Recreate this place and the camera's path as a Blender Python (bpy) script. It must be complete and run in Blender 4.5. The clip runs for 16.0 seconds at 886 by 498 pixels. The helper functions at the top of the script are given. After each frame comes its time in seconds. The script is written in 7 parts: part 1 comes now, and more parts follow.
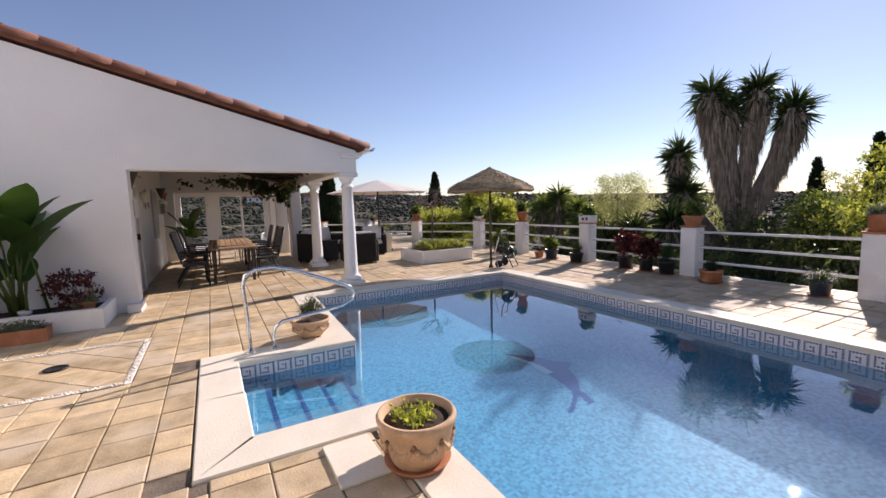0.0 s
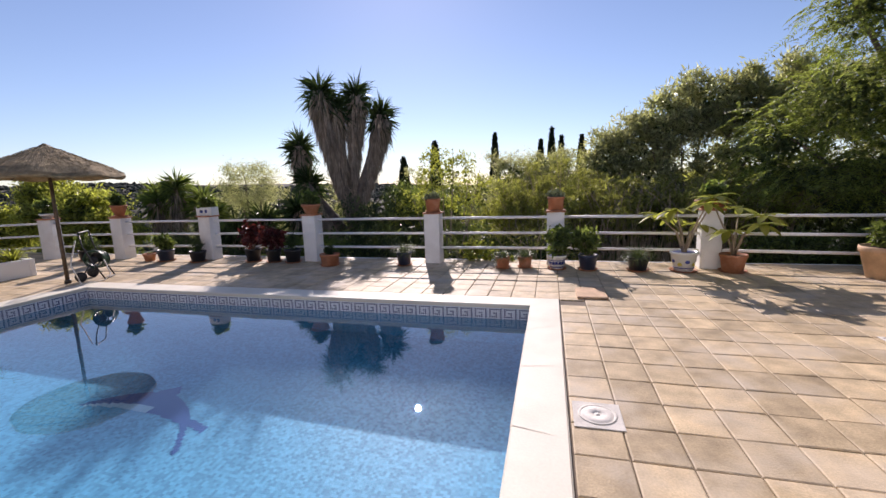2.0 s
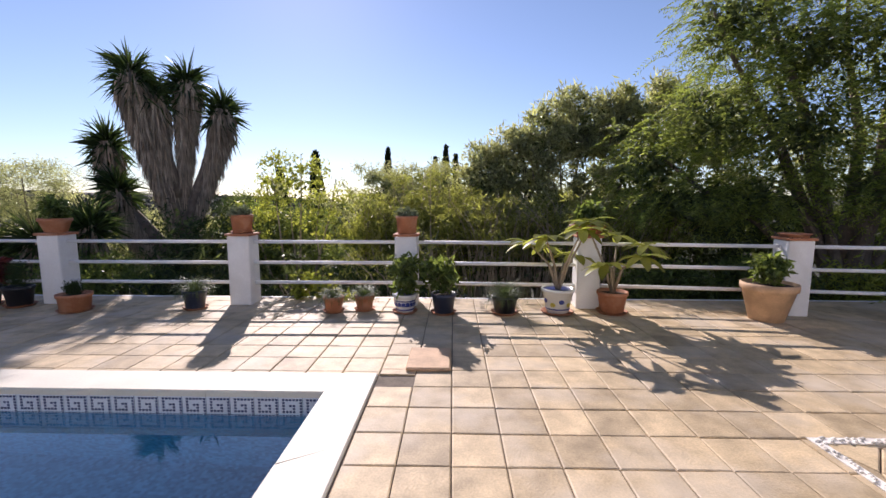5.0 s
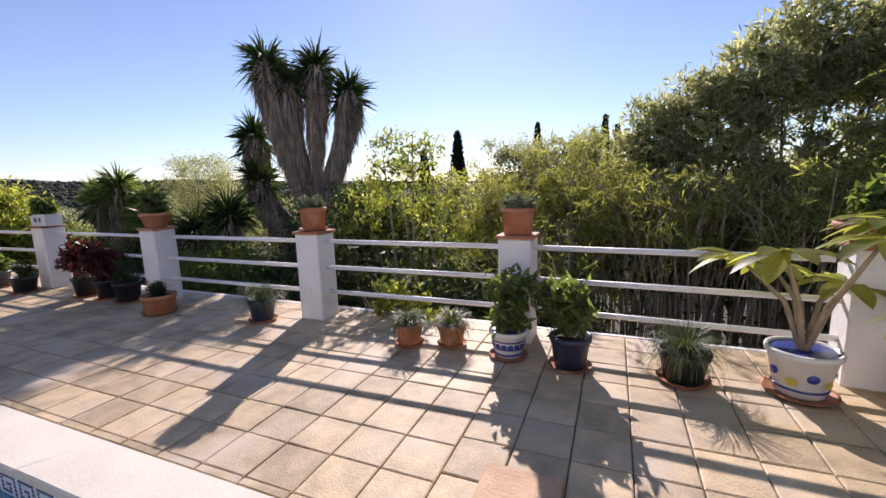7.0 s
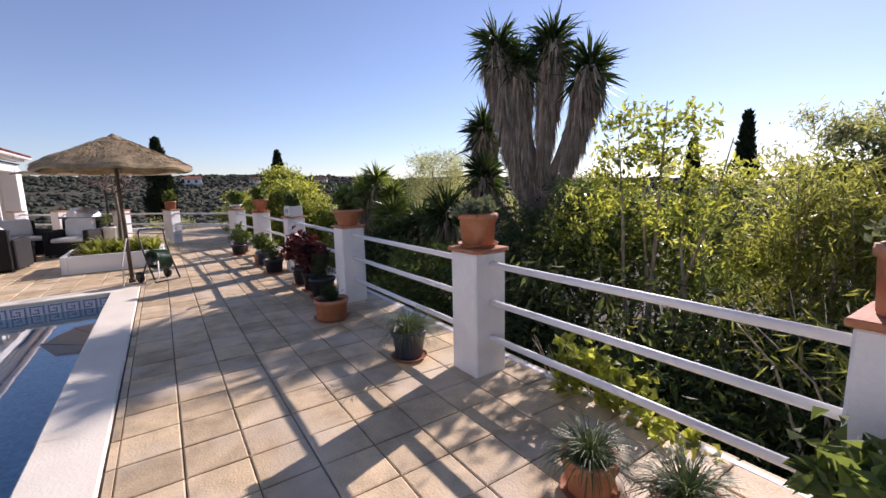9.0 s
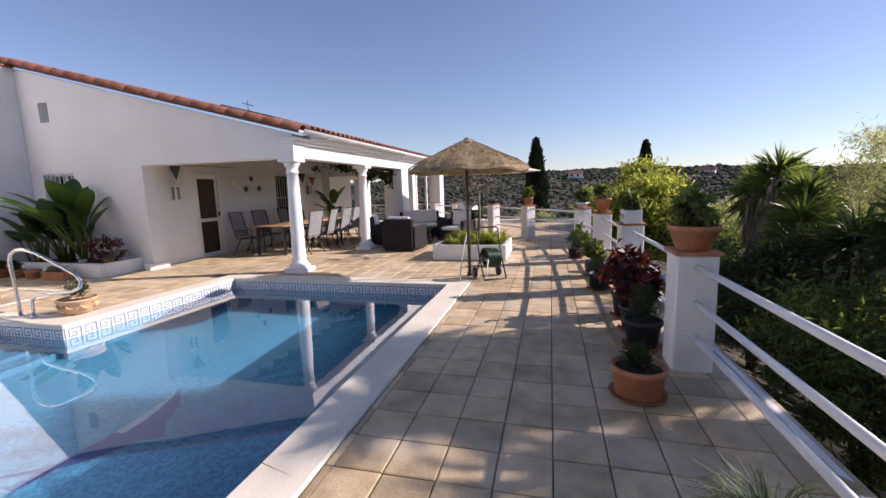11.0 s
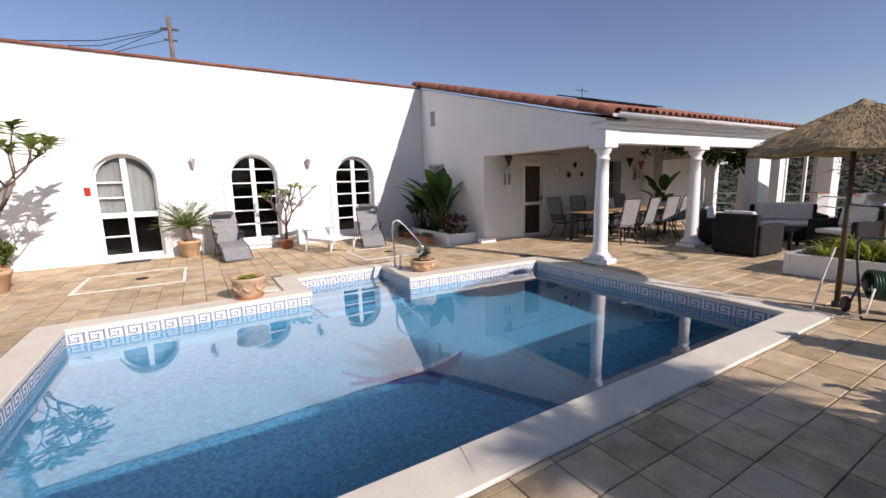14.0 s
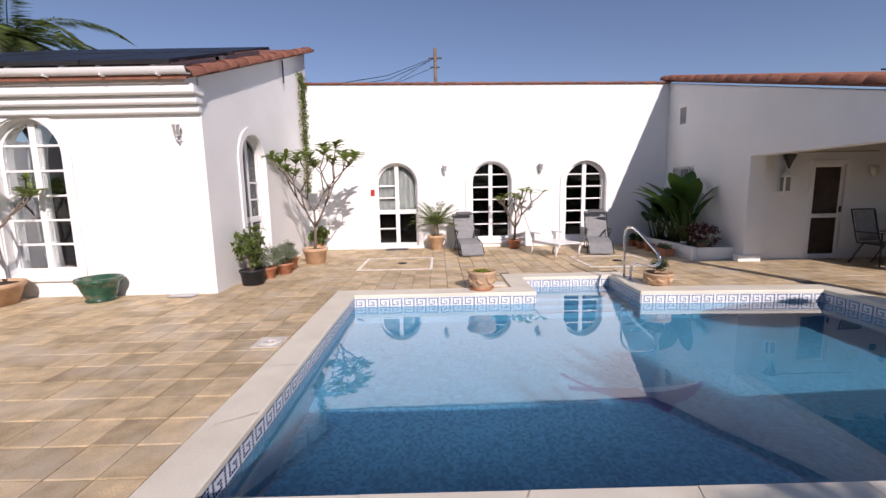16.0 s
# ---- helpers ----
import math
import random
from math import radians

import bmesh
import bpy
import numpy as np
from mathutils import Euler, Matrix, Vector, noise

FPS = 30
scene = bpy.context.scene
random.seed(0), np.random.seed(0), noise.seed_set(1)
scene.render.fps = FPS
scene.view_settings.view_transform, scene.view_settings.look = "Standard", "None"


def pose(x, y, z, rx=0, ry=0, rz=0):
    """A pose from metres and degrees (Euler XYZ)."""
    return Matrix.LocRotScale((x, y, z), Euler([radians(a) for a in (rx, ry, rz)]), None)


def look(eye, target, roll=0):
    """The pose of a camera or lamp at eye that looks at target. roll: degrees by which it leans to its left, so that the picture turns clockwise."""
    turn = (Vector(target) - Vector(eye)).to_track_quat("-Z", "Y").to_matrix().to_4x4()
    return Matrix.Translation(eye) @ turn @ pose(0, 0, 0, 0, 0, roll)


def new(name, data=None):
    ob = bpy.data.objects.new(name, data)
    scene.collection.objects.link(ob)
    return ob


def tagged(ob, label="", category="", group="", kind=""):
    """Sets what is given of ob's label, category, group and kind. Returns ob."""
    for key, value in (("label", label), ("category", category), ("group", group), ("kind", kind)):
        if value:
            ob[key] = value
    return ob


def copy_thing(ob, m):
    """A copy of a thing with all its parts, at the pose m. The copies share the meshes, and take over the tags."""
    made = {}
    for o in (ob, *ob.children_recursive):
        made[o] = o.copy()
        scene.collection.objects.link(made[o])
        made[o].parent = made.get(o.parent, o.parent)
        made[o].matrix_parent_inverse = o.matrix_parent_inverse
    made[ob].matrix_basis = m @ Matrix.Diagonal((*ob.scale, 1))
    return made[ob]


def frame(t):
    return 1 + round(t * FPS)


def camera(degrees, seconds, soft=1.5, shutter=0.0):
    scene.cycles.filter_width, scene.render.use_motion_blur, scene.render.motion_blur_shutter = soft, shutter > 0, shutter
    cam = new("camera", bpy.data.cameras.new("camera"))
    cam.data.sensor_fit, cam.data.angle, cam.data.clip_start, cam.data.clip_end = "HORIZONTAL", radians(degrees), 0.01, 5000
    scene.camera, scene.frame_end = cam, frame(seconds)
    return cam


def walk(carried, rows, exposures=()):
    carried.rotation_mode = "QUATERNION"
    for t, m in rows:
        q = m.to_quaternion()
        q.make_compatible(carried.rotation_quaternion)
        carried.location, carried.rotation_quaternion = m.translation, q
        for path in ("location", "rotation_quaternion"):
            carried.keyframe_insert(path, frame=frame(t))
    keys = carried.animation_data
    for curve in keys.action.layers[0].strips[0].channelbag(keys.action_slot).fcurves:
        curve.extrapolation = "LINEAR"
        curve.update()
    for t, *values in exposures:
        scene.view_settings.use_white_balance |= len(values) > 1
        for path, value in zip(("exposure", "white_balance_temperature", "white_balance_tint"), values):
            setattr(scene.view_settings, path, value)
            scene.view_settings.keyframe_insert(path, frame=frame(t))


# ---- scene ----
cam = camera(93.9, 16.0)
PATH = [
    (0, (0.083, -0.145, 1.538), (-1.654, 0.822, 1.322), -1.6),
    (0.5, (0.111, -0.095, 1.543), (-1.522, 1.037, 1.311), -1.9),
    (1, (0.157, 0.003, 1.509), (-1.249, 1.403, 1.259), -2.2),
    (1.5, (0.197, 0.2, 1.462), (-0.816, 1.902, 1.184), -2.2),
    (2, (0.172, 0.436, 1.497), (-0.325, 2.348, 1.189), -1.8),
    (2.5, (0.318, 0.735, 1.454), (0.305, 2.712, 1.147), -1.4),
    (3, (0.473, 1.061, 1.472), (0.83, 3.007, 1.18), -1.1),
    (3.5, (0.609, 1.438, 1.485), (1.114, 3.355, 1.223), -1.3),
    (4, (0.777, 1.836, 1.46), (1.157, 3.785, 1.218), -1.0),
    (4.5, (0.907, 2.184, 1.468), (1.048, 4.165, 1.231), -0.3),
    (4.7, (0.909, 2.285, 1.439), (0.973, 4.271, 1.205), -0.1),
    (6.8, (1.074, 4.231, 1.429), (0.374, 6.081, 1.133), -1.3),
    (7, (1.084, 4.43, 1.456), (0.325, 6.253, 1.142), -1.7),
    (7.5, (1.013, 4.862, 1.429), (0.104, 6.616, 1.116), -1.3),
    (8, (0.883, 5.309, 1.458), (-0.233, 6.939, 1.147), -1.2),
    (8.5, (0.736, 5.744, 1.452), (-0.638, 7.167, 1.154), -1.1),
    (9, (0.464, 6.135, 1.442), (-1.176, 7.24, 1.143), -1.3),
    (9.5, (0.198, 6.465, 1.441), (-1.658, 7.152, 1.154), -1.4),
    (10, (-0.038, 6.717, 1.448), (-2.005, 6.949, 1.171), -1.3),
    (10.2, (-0.229, 6.786, 1.458), (-2.208, 6.846, 1.18), -1.5),
    (12.3, (-1.414, 7.11, 1.618), (-3.093, 6.063, 1.32), -1.0),
    (12.5, (-1.438, 7.133, 1.599), (-3.076, 6.024, 1.303), -0.9),
    (13, (-1.51, 7.282, 1.597), (-2.981, 5.963, 1.285), -1.0),
    (13.5, (-1.512, 7.307, 1.596), (-2.771, 5.786, 1.274), -1.4),
    (14, (-1.504, 7.32, 1.6), (-2.509, 5.621, 1.278), -1.6),
    (14.5, (-1.481, 7.307, 1.582), (-2.228, 5.478, 1.27), -1.5),
    (15, (-1.433, 7.322, 1.569), (-1.915, 5.405, 1.268), -1.3),
    (15.5, (-1.421, 7.362, 1.554), (-1.638, 5.395, 1.27), -1.2),
    (16, (-1.378, 7.38, 1.581), (-1.395, 5.398, 1.308), -1.1),
]
walk(cam, [(t, look(eye, target, roll)) for t, eye, target, roll in PATH],
     [(0, 0.48, 6900, 26), (1.5, 0.38, 6700, 26), (3, 0.44, 6500, 25), (4.5, 0.52, 6500, 25), (8, 0.58, 6500, 28), (10, 0.58, 6650, 29), (13, 0.34, 6750, 24), (16, 0.02, 6650, 25)])

# ---- light ----
SUN_ELEV, SUN_AZ = 29.7, 19.0          # azimuth: degrees from +y towards -x
sun_dir = Vector((-math.sin(radians(SUN_AZ)) * math.cos(radians(SUN_ELEV)),
                  math.cos(radians(SUN_AZ)) * math.cos(radians(SUN_ELEV)), math.sin(radians(SUN_ELEV))))
world = bpy.data.worlds.new("world")
scene.world = world
world.use_nodes = True
wn = world.node_tree
sky = wn.nodes.new("ShaderNodeTexSky")
sky.sky_type, sky.sun_disc = "NISHITA", False
sky.sun_elevation, sky.sun_rotation = radians(SUN_ELEV), radians(360 - SUN_AZ)
sky.altitude, sky.air_density, sky.dust_density, sky.ozone_density = 150, 1.0, 0.1, 4.5
haze = wn.nodes.new("ShaderNodeHueSaturation")
haze.inputs["Saturation"].default_value = 0.92
wn.links.new(sky.outputs[0], haze.inputs["Color"])
wn.links.new(haze.outputs[0], wn.nodes["Background"].inputs[0])
wn.nodes["Background"].inputs[1].default_value = 0.092
sun = new("sun", bpy.data.lights.new("sun", "SUN"))
sun.data.energy, sun.data.angle, sun.data.color = 4.6, radians(0.55), (1.0, 0.955, 0.88)
sun.matrix_world = look(sun_dir * 60, (0, 0, 0))


# ---- materials ----
def mat(name, base, rough=0.6, var=0.15, scale=3.0, bump=0.1, bscale=60.0, metal=0.0, spec=0.4, rnd=0.0, island=0.0,
        stain=None, stain_amount=0.5, stain_scale=0.8, leaf=0.0, cells=0.0):
    """Base colour varied at two scales, fine relief, optional stains, per-piece variation and leaf translucency."""
    m = bpy.data.materials.new(name)
    m.use_nodes = True
    nt = m.node_tree
    N, L = nt.nodes, nt.links
    b = N["Principled BSDF"]
    geo = N.new("ShaderNodeNewGeometry")

    def tex(sc, detail):
        n = N.new("ShaderNodeTexNoise")
        n.inputs["Scale"].default_value, n.inputs["Detail"].default_value = sc, detail
        L.new(geo.outputs["Position"], n.inputs["Vector"])
        return n

    def ramp(src, lo, hi, a, c):
        r = N.new("ShaderNodeMapRange")
        r.inputs[1].default_value, r.inputs[2].default_value, r.inputs[3].default_value, r.inputs[4].default_value = lo, hi, a, c
        L.new(src, r.inputs[0])
        return r.outputs[0]

    def times(a, c):
        n = N.new("ShaderNodeMath")
        n.operation = "MULTIPLY"
        L.new(a, n.inputs[0]), L.new(c, n.inputs[1])
        return n.outputs[0]

    coarse, fine = tex(scale, 5), tex(bscale, 3)
    f = times(ramp(coarse.outputs[0], 0.3, 0.7, 1 - var, 1 + var), ramp(fine.outputs[0], 0.3, 0.7, 1 - var * 0.5, 1 + var * 0.5))
    if rnd:
        oi = N.new("ShaderNodeObjectInfo")
        f = times(f, ramp(oi.outputs["Random"], 0, 1, 1 - rnd, 1 + rnd))
    if island:
        f = times(f, ramp(geo.outputs["Random Per Island"], 0, 1, 1 - island, 1 + island))
    if cells:
        grid = N.new("ShaderNodeVectorMath")
        grid.operation = "SNAP"
        grid.inputs[1].default_value = (cells, cells, cells)
        L.new(geo.outputs["Position"], grid.inputs[0])
        wn_ = N.new("ShaderNodeTexWhiteNoise")
        L.new(grid.outputs[0], wn_.inputs["Vector"])
        f = times(f, ramp(wn_.outputs[0], 0, 1, 0.74, 1.26))
    col = N.new("ShaderNodeVectorMath")
    col.operation = "SCALE"
    col.inputs[0].default_value = base
    L.new(f, col.inputs["Scale"])
    out = col.outputs[0]
    if stain:
        st = tex(stain_scale, 8)
        mx = N.new("ShaderNodeMix")
        mx.data_type = "RGBA"
        L.new(ramp(st.outputs[0], 0.48, 0.72, 0, stain_amount), mx.inputs[0])
        L.new(out, mx.inputs[6])
        mx.inputs[7].default_value = (*stain, 1)
        out = mx.outputs[2]
    L.new(out, b.inputs["Base Color"])
    b.inputs["Roughness"].default_value, b.inputs["Metallic"].default_value = rough, metal
    b.inputs["Specular IOR Level"].default_value = spec
    if bump:
        bp = N.new("ShaderNodeBump")
        bp.inputs["Strength"].default_value, bp.inputs["Distance"].default_value = bump, 0.02
        L.new(fine.outputs[0], bp.inputs["Height"])
        L.new(bp.outputs[0], b.inputs["Normal"])
    if leaf:
        tr = N.new("ShaderNodeBsdfTranslucent")
        gain = N.new("ShaderNodeVectorMath")
        gain.operation = "MULTIPLY"
        gain.inputs[1].default_value = (1.9, 1.8, 0.95)
        L.new(out, gain.inputs[0])
        L.new(gain.outputs[0], tr.inputs[0])
        mixs = N.new("ShaderNodeMixShader")
        mixs.inputs[0].default_value = leaf
        L.new(b.outputs[0], mixs.inputs[1]), L.new(tr.outputs[0], mixs.inputs[2])
        L.new(mixs.outputs[0], N["Material Output"].inputs[0])
    return m


def glass(name, tint=(1, 1, 1), rough=0.0, ior=1.45, ripple=0.0, rscale=3.0, coat=0.0):
    m = bpy.data.materials.new(name)
    m.use_nodes = True
    nt = m.node_tree
    b = nt.nodes["Principled BSDF"]
    b.inputs["Base Color"].default_value = (*tint, 1)
    b.inputs["Roughness"].default_value, b.inputs["IOR"].default_value = rough, ior
    b.inputs["Transmission Weight"].default_value = 1.0
    b.inputs["Coat Weight"].default_value, b.inputs["Coat Roughness"].default_value = coat, 0.0
    if ripple:
        geo = nt.nodes.new("ShaderNodeNewGeometry")
        n = nt.nodes.new("ShaderNodeTexNoise")
        n.inputs["Scale"].default_value, n.inputs["Detail"].default_value = rscale, 2
        nt.links.new(geo.outputs["Position"], n.inputs["Vector"])
        bp = nt.nodes.new("ShaderNodeBump")
        bp.inputs["Strength"].default_value, bp.inputs["Distance"].default_value = ripple, 0.05
        nt.links.new(n.outputs[0], bp.inputs["Height"])
        nt.links.new(bp.outputs[0], b.inputs["Normal"])
        nt.links.new(bp.outputs[0], b.inputs["Coat Normal"])
    return m


M_WALL = mat("white_render", (0.80, 0.80, 0.79), 0.85, 0.03, 0.9, 0.35, 45, stain=(0.62, 0.60, 0.56), stain_amount=0.18, stain_scale=0.7)
M_TRIM = mat("white_paint", (0.80, 0.80, 0.79), 0.5, 0.03, 2, 0.08, 60)
M_POST = mat("white_fence_paint", (0.80, 0.80, 0.79), 0.6, 0.05, 3, 0.15, 50, stain=(0.5, 0.47, 0.42), stain_amount=0.35, stain_scale=2.5)
M_TILE = mat("terracotta_floor_tile", (0.505, 0.385, 0.232), 0.66, 0.24, 6, 0.2, 75, rnd=0.22, stain=(0.62, 0.53, 0.41), stain_amount=0.8, stain_scale=1.7)
M_TILE_S = mat("terracotta_floor_tile_rest", (0.505, 0.385, 0.232), 0.66, 0.24, 6, 0.2, 75, island=0.22, stain=(0.62, 0.53, 0.41), stain_amount=0.8, stain_scale=1.7)
M_GROUT = mat("floor_joint", (0.15, 0.12, 0.09), 0.9, 0.3, 8, 0.3, 70)
M_COPING = mat("coping_stone", (0.74, 0.69, 0.57), 0.6, 0.06, 2, 0.12, 60, rnd=0.015, stain=(0.55, 0.48, 0.37), stain_amount=0.4, stain_scale=1.6)
M_POOL = mat("pool_mosaic", (0.064, 0.26, 0.40), 0.35, 0.04, 1.2, 0.1, 45, cells=0.026)
M_POOLD = mat("pool_mosaic_dark", (0.03, 0.085, 0.24), 0.35, 0.1, 3, 0.05, 60)
M_POOLW = mat("pool_mosaic_white", (0.30, 0.45, 0.54), 0.35, 0.06, 3, 0.05, 60)
M_BANDW = mat("band_tile_white", (0.72, 0.75, 0.78), 0.3, 0.06, 3, 0.05, 60, rnd=0.04)
M_BANDB = mat("band_tile_blue", (0.02, 0.04, 0.12), 0.3, 0.15, 6, 0.05, 60)
M_WATER = glass("pool_water", (0.72, 0.86, 0.95), 0.0, 1.42, 0.018, 1.7, 0.7)
M_ROOF = mat("roof_tile", (0.21, 0.082, 0.052), 0.75, 0.25, 6, 0.3, 50, island=0.22, rnd=0.15, stain=(0.14, 0.075, 0.05), stain_amount=0.5, stain_scale=3)
M_TERRA = mat("terracotta_pot", (0.42, 0.17, 0.085), 0.75, 0.14, 6, 0.2, 60, rnd=0.12, stain=(0.52, 0.36, 0.26), stain_amount=0.45, stain_scale=6)
M_TERRAP = mat("pale_terracotta", (0.58, 0.38, 0.23), 0.75, 0.14, 6, 0.25, 60, stain=(0.36, 0.24, 0.15), stain_amount=0.5, stain_scale=7)
M_BLACKP = mat("black_plastic", (0.02, 0.021, 0.025), 0.45, 0.2, 8, 0.05, 60)
M_BLUEP = mat("slate_blue_glaze", (0.035, 0.045, 0.075), 0.35, 0.15, 8, 0.05, 60)
M_GREENG = mat("green_glaze", (0.02, 0.075, 0.045), 0.25, 0.25, 9, 0.08, 50, stain=(0.35, 0.3, 0.2), stain_amount=0.5, stain_scale=6)
M_CERAM = mat("white_ceramic", (0.72, 0.73, 0.70), 0.25, 0.05, 6, 0.03, 60)
M_CERAMB = mat("blue_glaze", (0.03, 0.05, 0.22), 0.3, 0.1, 6, 0.03, 60)
M_CERAMY = mat("yellow_glaze", (0.55, 0.45, 0.07), 0.3, 0.1, 6, 0.03, 60)
M_SOIL = mat("potting_soil", (0.05, 0.033, 0.022), 0.95, 0.4, 20, 0.6, 90)
M_CHROME = mat("polished_steel", (0.78, 0.78, 0.78), 0.12, 0.03, 3, 0, 60, metal=1.0)
M_STRAW = mat("dry_straw", (0.31, 0.235, 0.13), 0.9, 0.3, 9, 0.7, 70, island=0.25)
M_POLE = mat("dark_wood_pole", (0.10, 0.07, 0.045), 0.7, 0.25, 8, 0.3, 60)
M_WOOD = mat("table_wood", (0.36, 0.23, 0.13), 0.6, 0.2, 6, 0.2, 50, rnd=0.1)
M_WOODD = mat("dark_wood", (0.05, 0.03, 0.02), 0.55, 0.25, 6, 0.2, 50)
M_RATTAN = mat("black_rattan", (0.011, 0.010, 0.0105), 0.75, 0.3, 30, 0.6, 120)
M_CUSH = mat("white_cushion", (0.74, 0.73, 0.70), 0.9, 0.06, 4, 0.25, 40)
M_MESH = mat("grey_mesh_fabric", (0.26, 0.26, 0.26), 0.8, 0.12, 10, 0.4, 160)
M_MESHD = mat("dark_mesh_fabric", (0.13, 0.13, 0.135), 0.8, 0.12, 10, 0.4, 160)
M_METALD = mat("dark_metal", (0.05, 0.05, 0.052), 0.45, 0.1, 8, 0.03, 60, metal=0.4)
M_IRON = mat("black_iron", (0.02, 0.02, 0.02), 0.5, 0.1, 8, 0.05, 60)
M_ALU = mat("brushed_aluminium", (0.55, 0.56, 0.57), 0.4, 0.05, 8, 0.03, 60, metal=0.9)
M_CANVAS = mat("pale_canvas", (0.66, 0.62, 0.56), 0.9, 0.05, 2, 0.15, 50)
M_GLASS = glass("window_glass", (0.8, 0.85, 0.85), 0.0, 1.2)
# near-black: the rooms' lack of light is put into this colour
M_ROOMSHADE = mat("room_shade_black", (0.03, 0.028, 0.026), 0.9, 0.1, 1, 0.05, 40)
M_CURTAIN = mat("net_curtain", (0.30, 0.29, 0.27), 0.9, 0.06, 6, 0.2, 30)
M_HOSE = mat("green_hose", (0.012, 0.05, 0.025), 0.4, 0.2, 8, 0.05, 60)
M_PANEL = mat("solar_panel_glass", (0.012, 0.013, 0.018), 0.4, 0.1, 3, 0, 60, spec=0.2)
M_PEBBLE = mat("white_pebble", (0.68, 0.64, 0.57), 0.7, 0.15, 8, 0.2, 60, island=0.2)
M_EARTH = mat("dry_earth", (0.06, 0.053, 0.036), 0.95, 0.35, 0.25, 0.6, 7, stain=(0.06, 0.075, 0.028), stain_amount=0.9, stain_scale=0.05)
M_BARK = mat("grey_bark", (0.17, 0.13, 0.10), 0.9, 0.3, 7, 0.8, 40)
M_STEM = mat("pale_stem", (0.36, 0.29, 0.20), 0.85, 0.25, 7, 0.5, 40)
M_THATCH = mat("dead_yucca_leaf", (0.37, 0.295, 0.22), 0.9, 0.2, 5, 0.3, 60, island=0.45)
M_RED = mat("dark_red_leaf", (0.075, 0.014, 0.014), 0.5, 0.3, 6, 0.05, 60, island=0.5, leaf=0.3)
M_PLASTICW = mat("white_plastic", (0.78, 0.78, 0.77), 0.4, 0.03, 5, 0.02, 60)
M_REDP = mat("red_plastic", (0.42, 0.03, 0.02), 0.4, 0.08, 6, 0.03, 60)


def leafmat(name, c, isl=0.4, rough=0.5, leaf=0.4):
    return mat(name, c, rough, 0.25, 1.6, 0.05, 50, island=isl, leaf=leaf, spec=0.3)


L_OLIVE = leafmat("grey_green_leaf", (0.29, 0.31, 0.21), 0.5, 0.3, 0.55)
L_DARK = leafmat("dark_green_leaf", (0.04, 0.065, 0.024), 0.5, 0.42, 0.35)
L_MID = leafmat("mid_green_leaf", (0.11, 0.15, 0.05), 0.5, 0.42, 0.5)
L_BAMBOO = leafmat("bamboo_leaf", (0.21, 0.23, 0.08), 0.5, 0.42, 0.55)
L_YELLOW = leafmat("yellow_green_leaf", (0.23, 0.26, 0.07), 0.5, 0.42, 0.6)
L_FEATHER = leafmat("feathery_leaf", (0.17, 0.215, 0.07), 0.5, 0.42, 0.6)
L_CYPRESS = leafmat("cypress_leaf", (0.018, 0.03, 0.012), 0.4, 0.7, 0.15)
L_BANANA = leafmat("broad_leaf", (0.035, 0.078, 0.02), 0.3, 0.35, 0.35)
# inner leaves of the crowns; the shade in there is put into this colour
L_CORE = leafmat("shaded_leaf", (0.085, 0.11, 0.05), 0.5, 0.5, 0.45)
L_FRESH = leafmat("fresh_leaf", (0.15, 0.21, 0.065), 0.35, 0.45, 0.4)
L_GRASSY = leafmat("grassy_leaf", (0.085, 0.12, 0.055), 0.4, 0.5, 0.3)
M_BLIND = mat("grey_blind", (0.16, 0.165, 0.16), 0.8, 0.05, 2, 0.05, 60)
L_SAGE = leafmat("silver_leaf", (0.16, 0.19, 0.13), 0.3, 0.7, 0.2)
L_HILL = mat("hill_scrub", (0.04, 0.046, 0.028), 0.95, 0.35, 0.06, 0, 9, island=0.5)


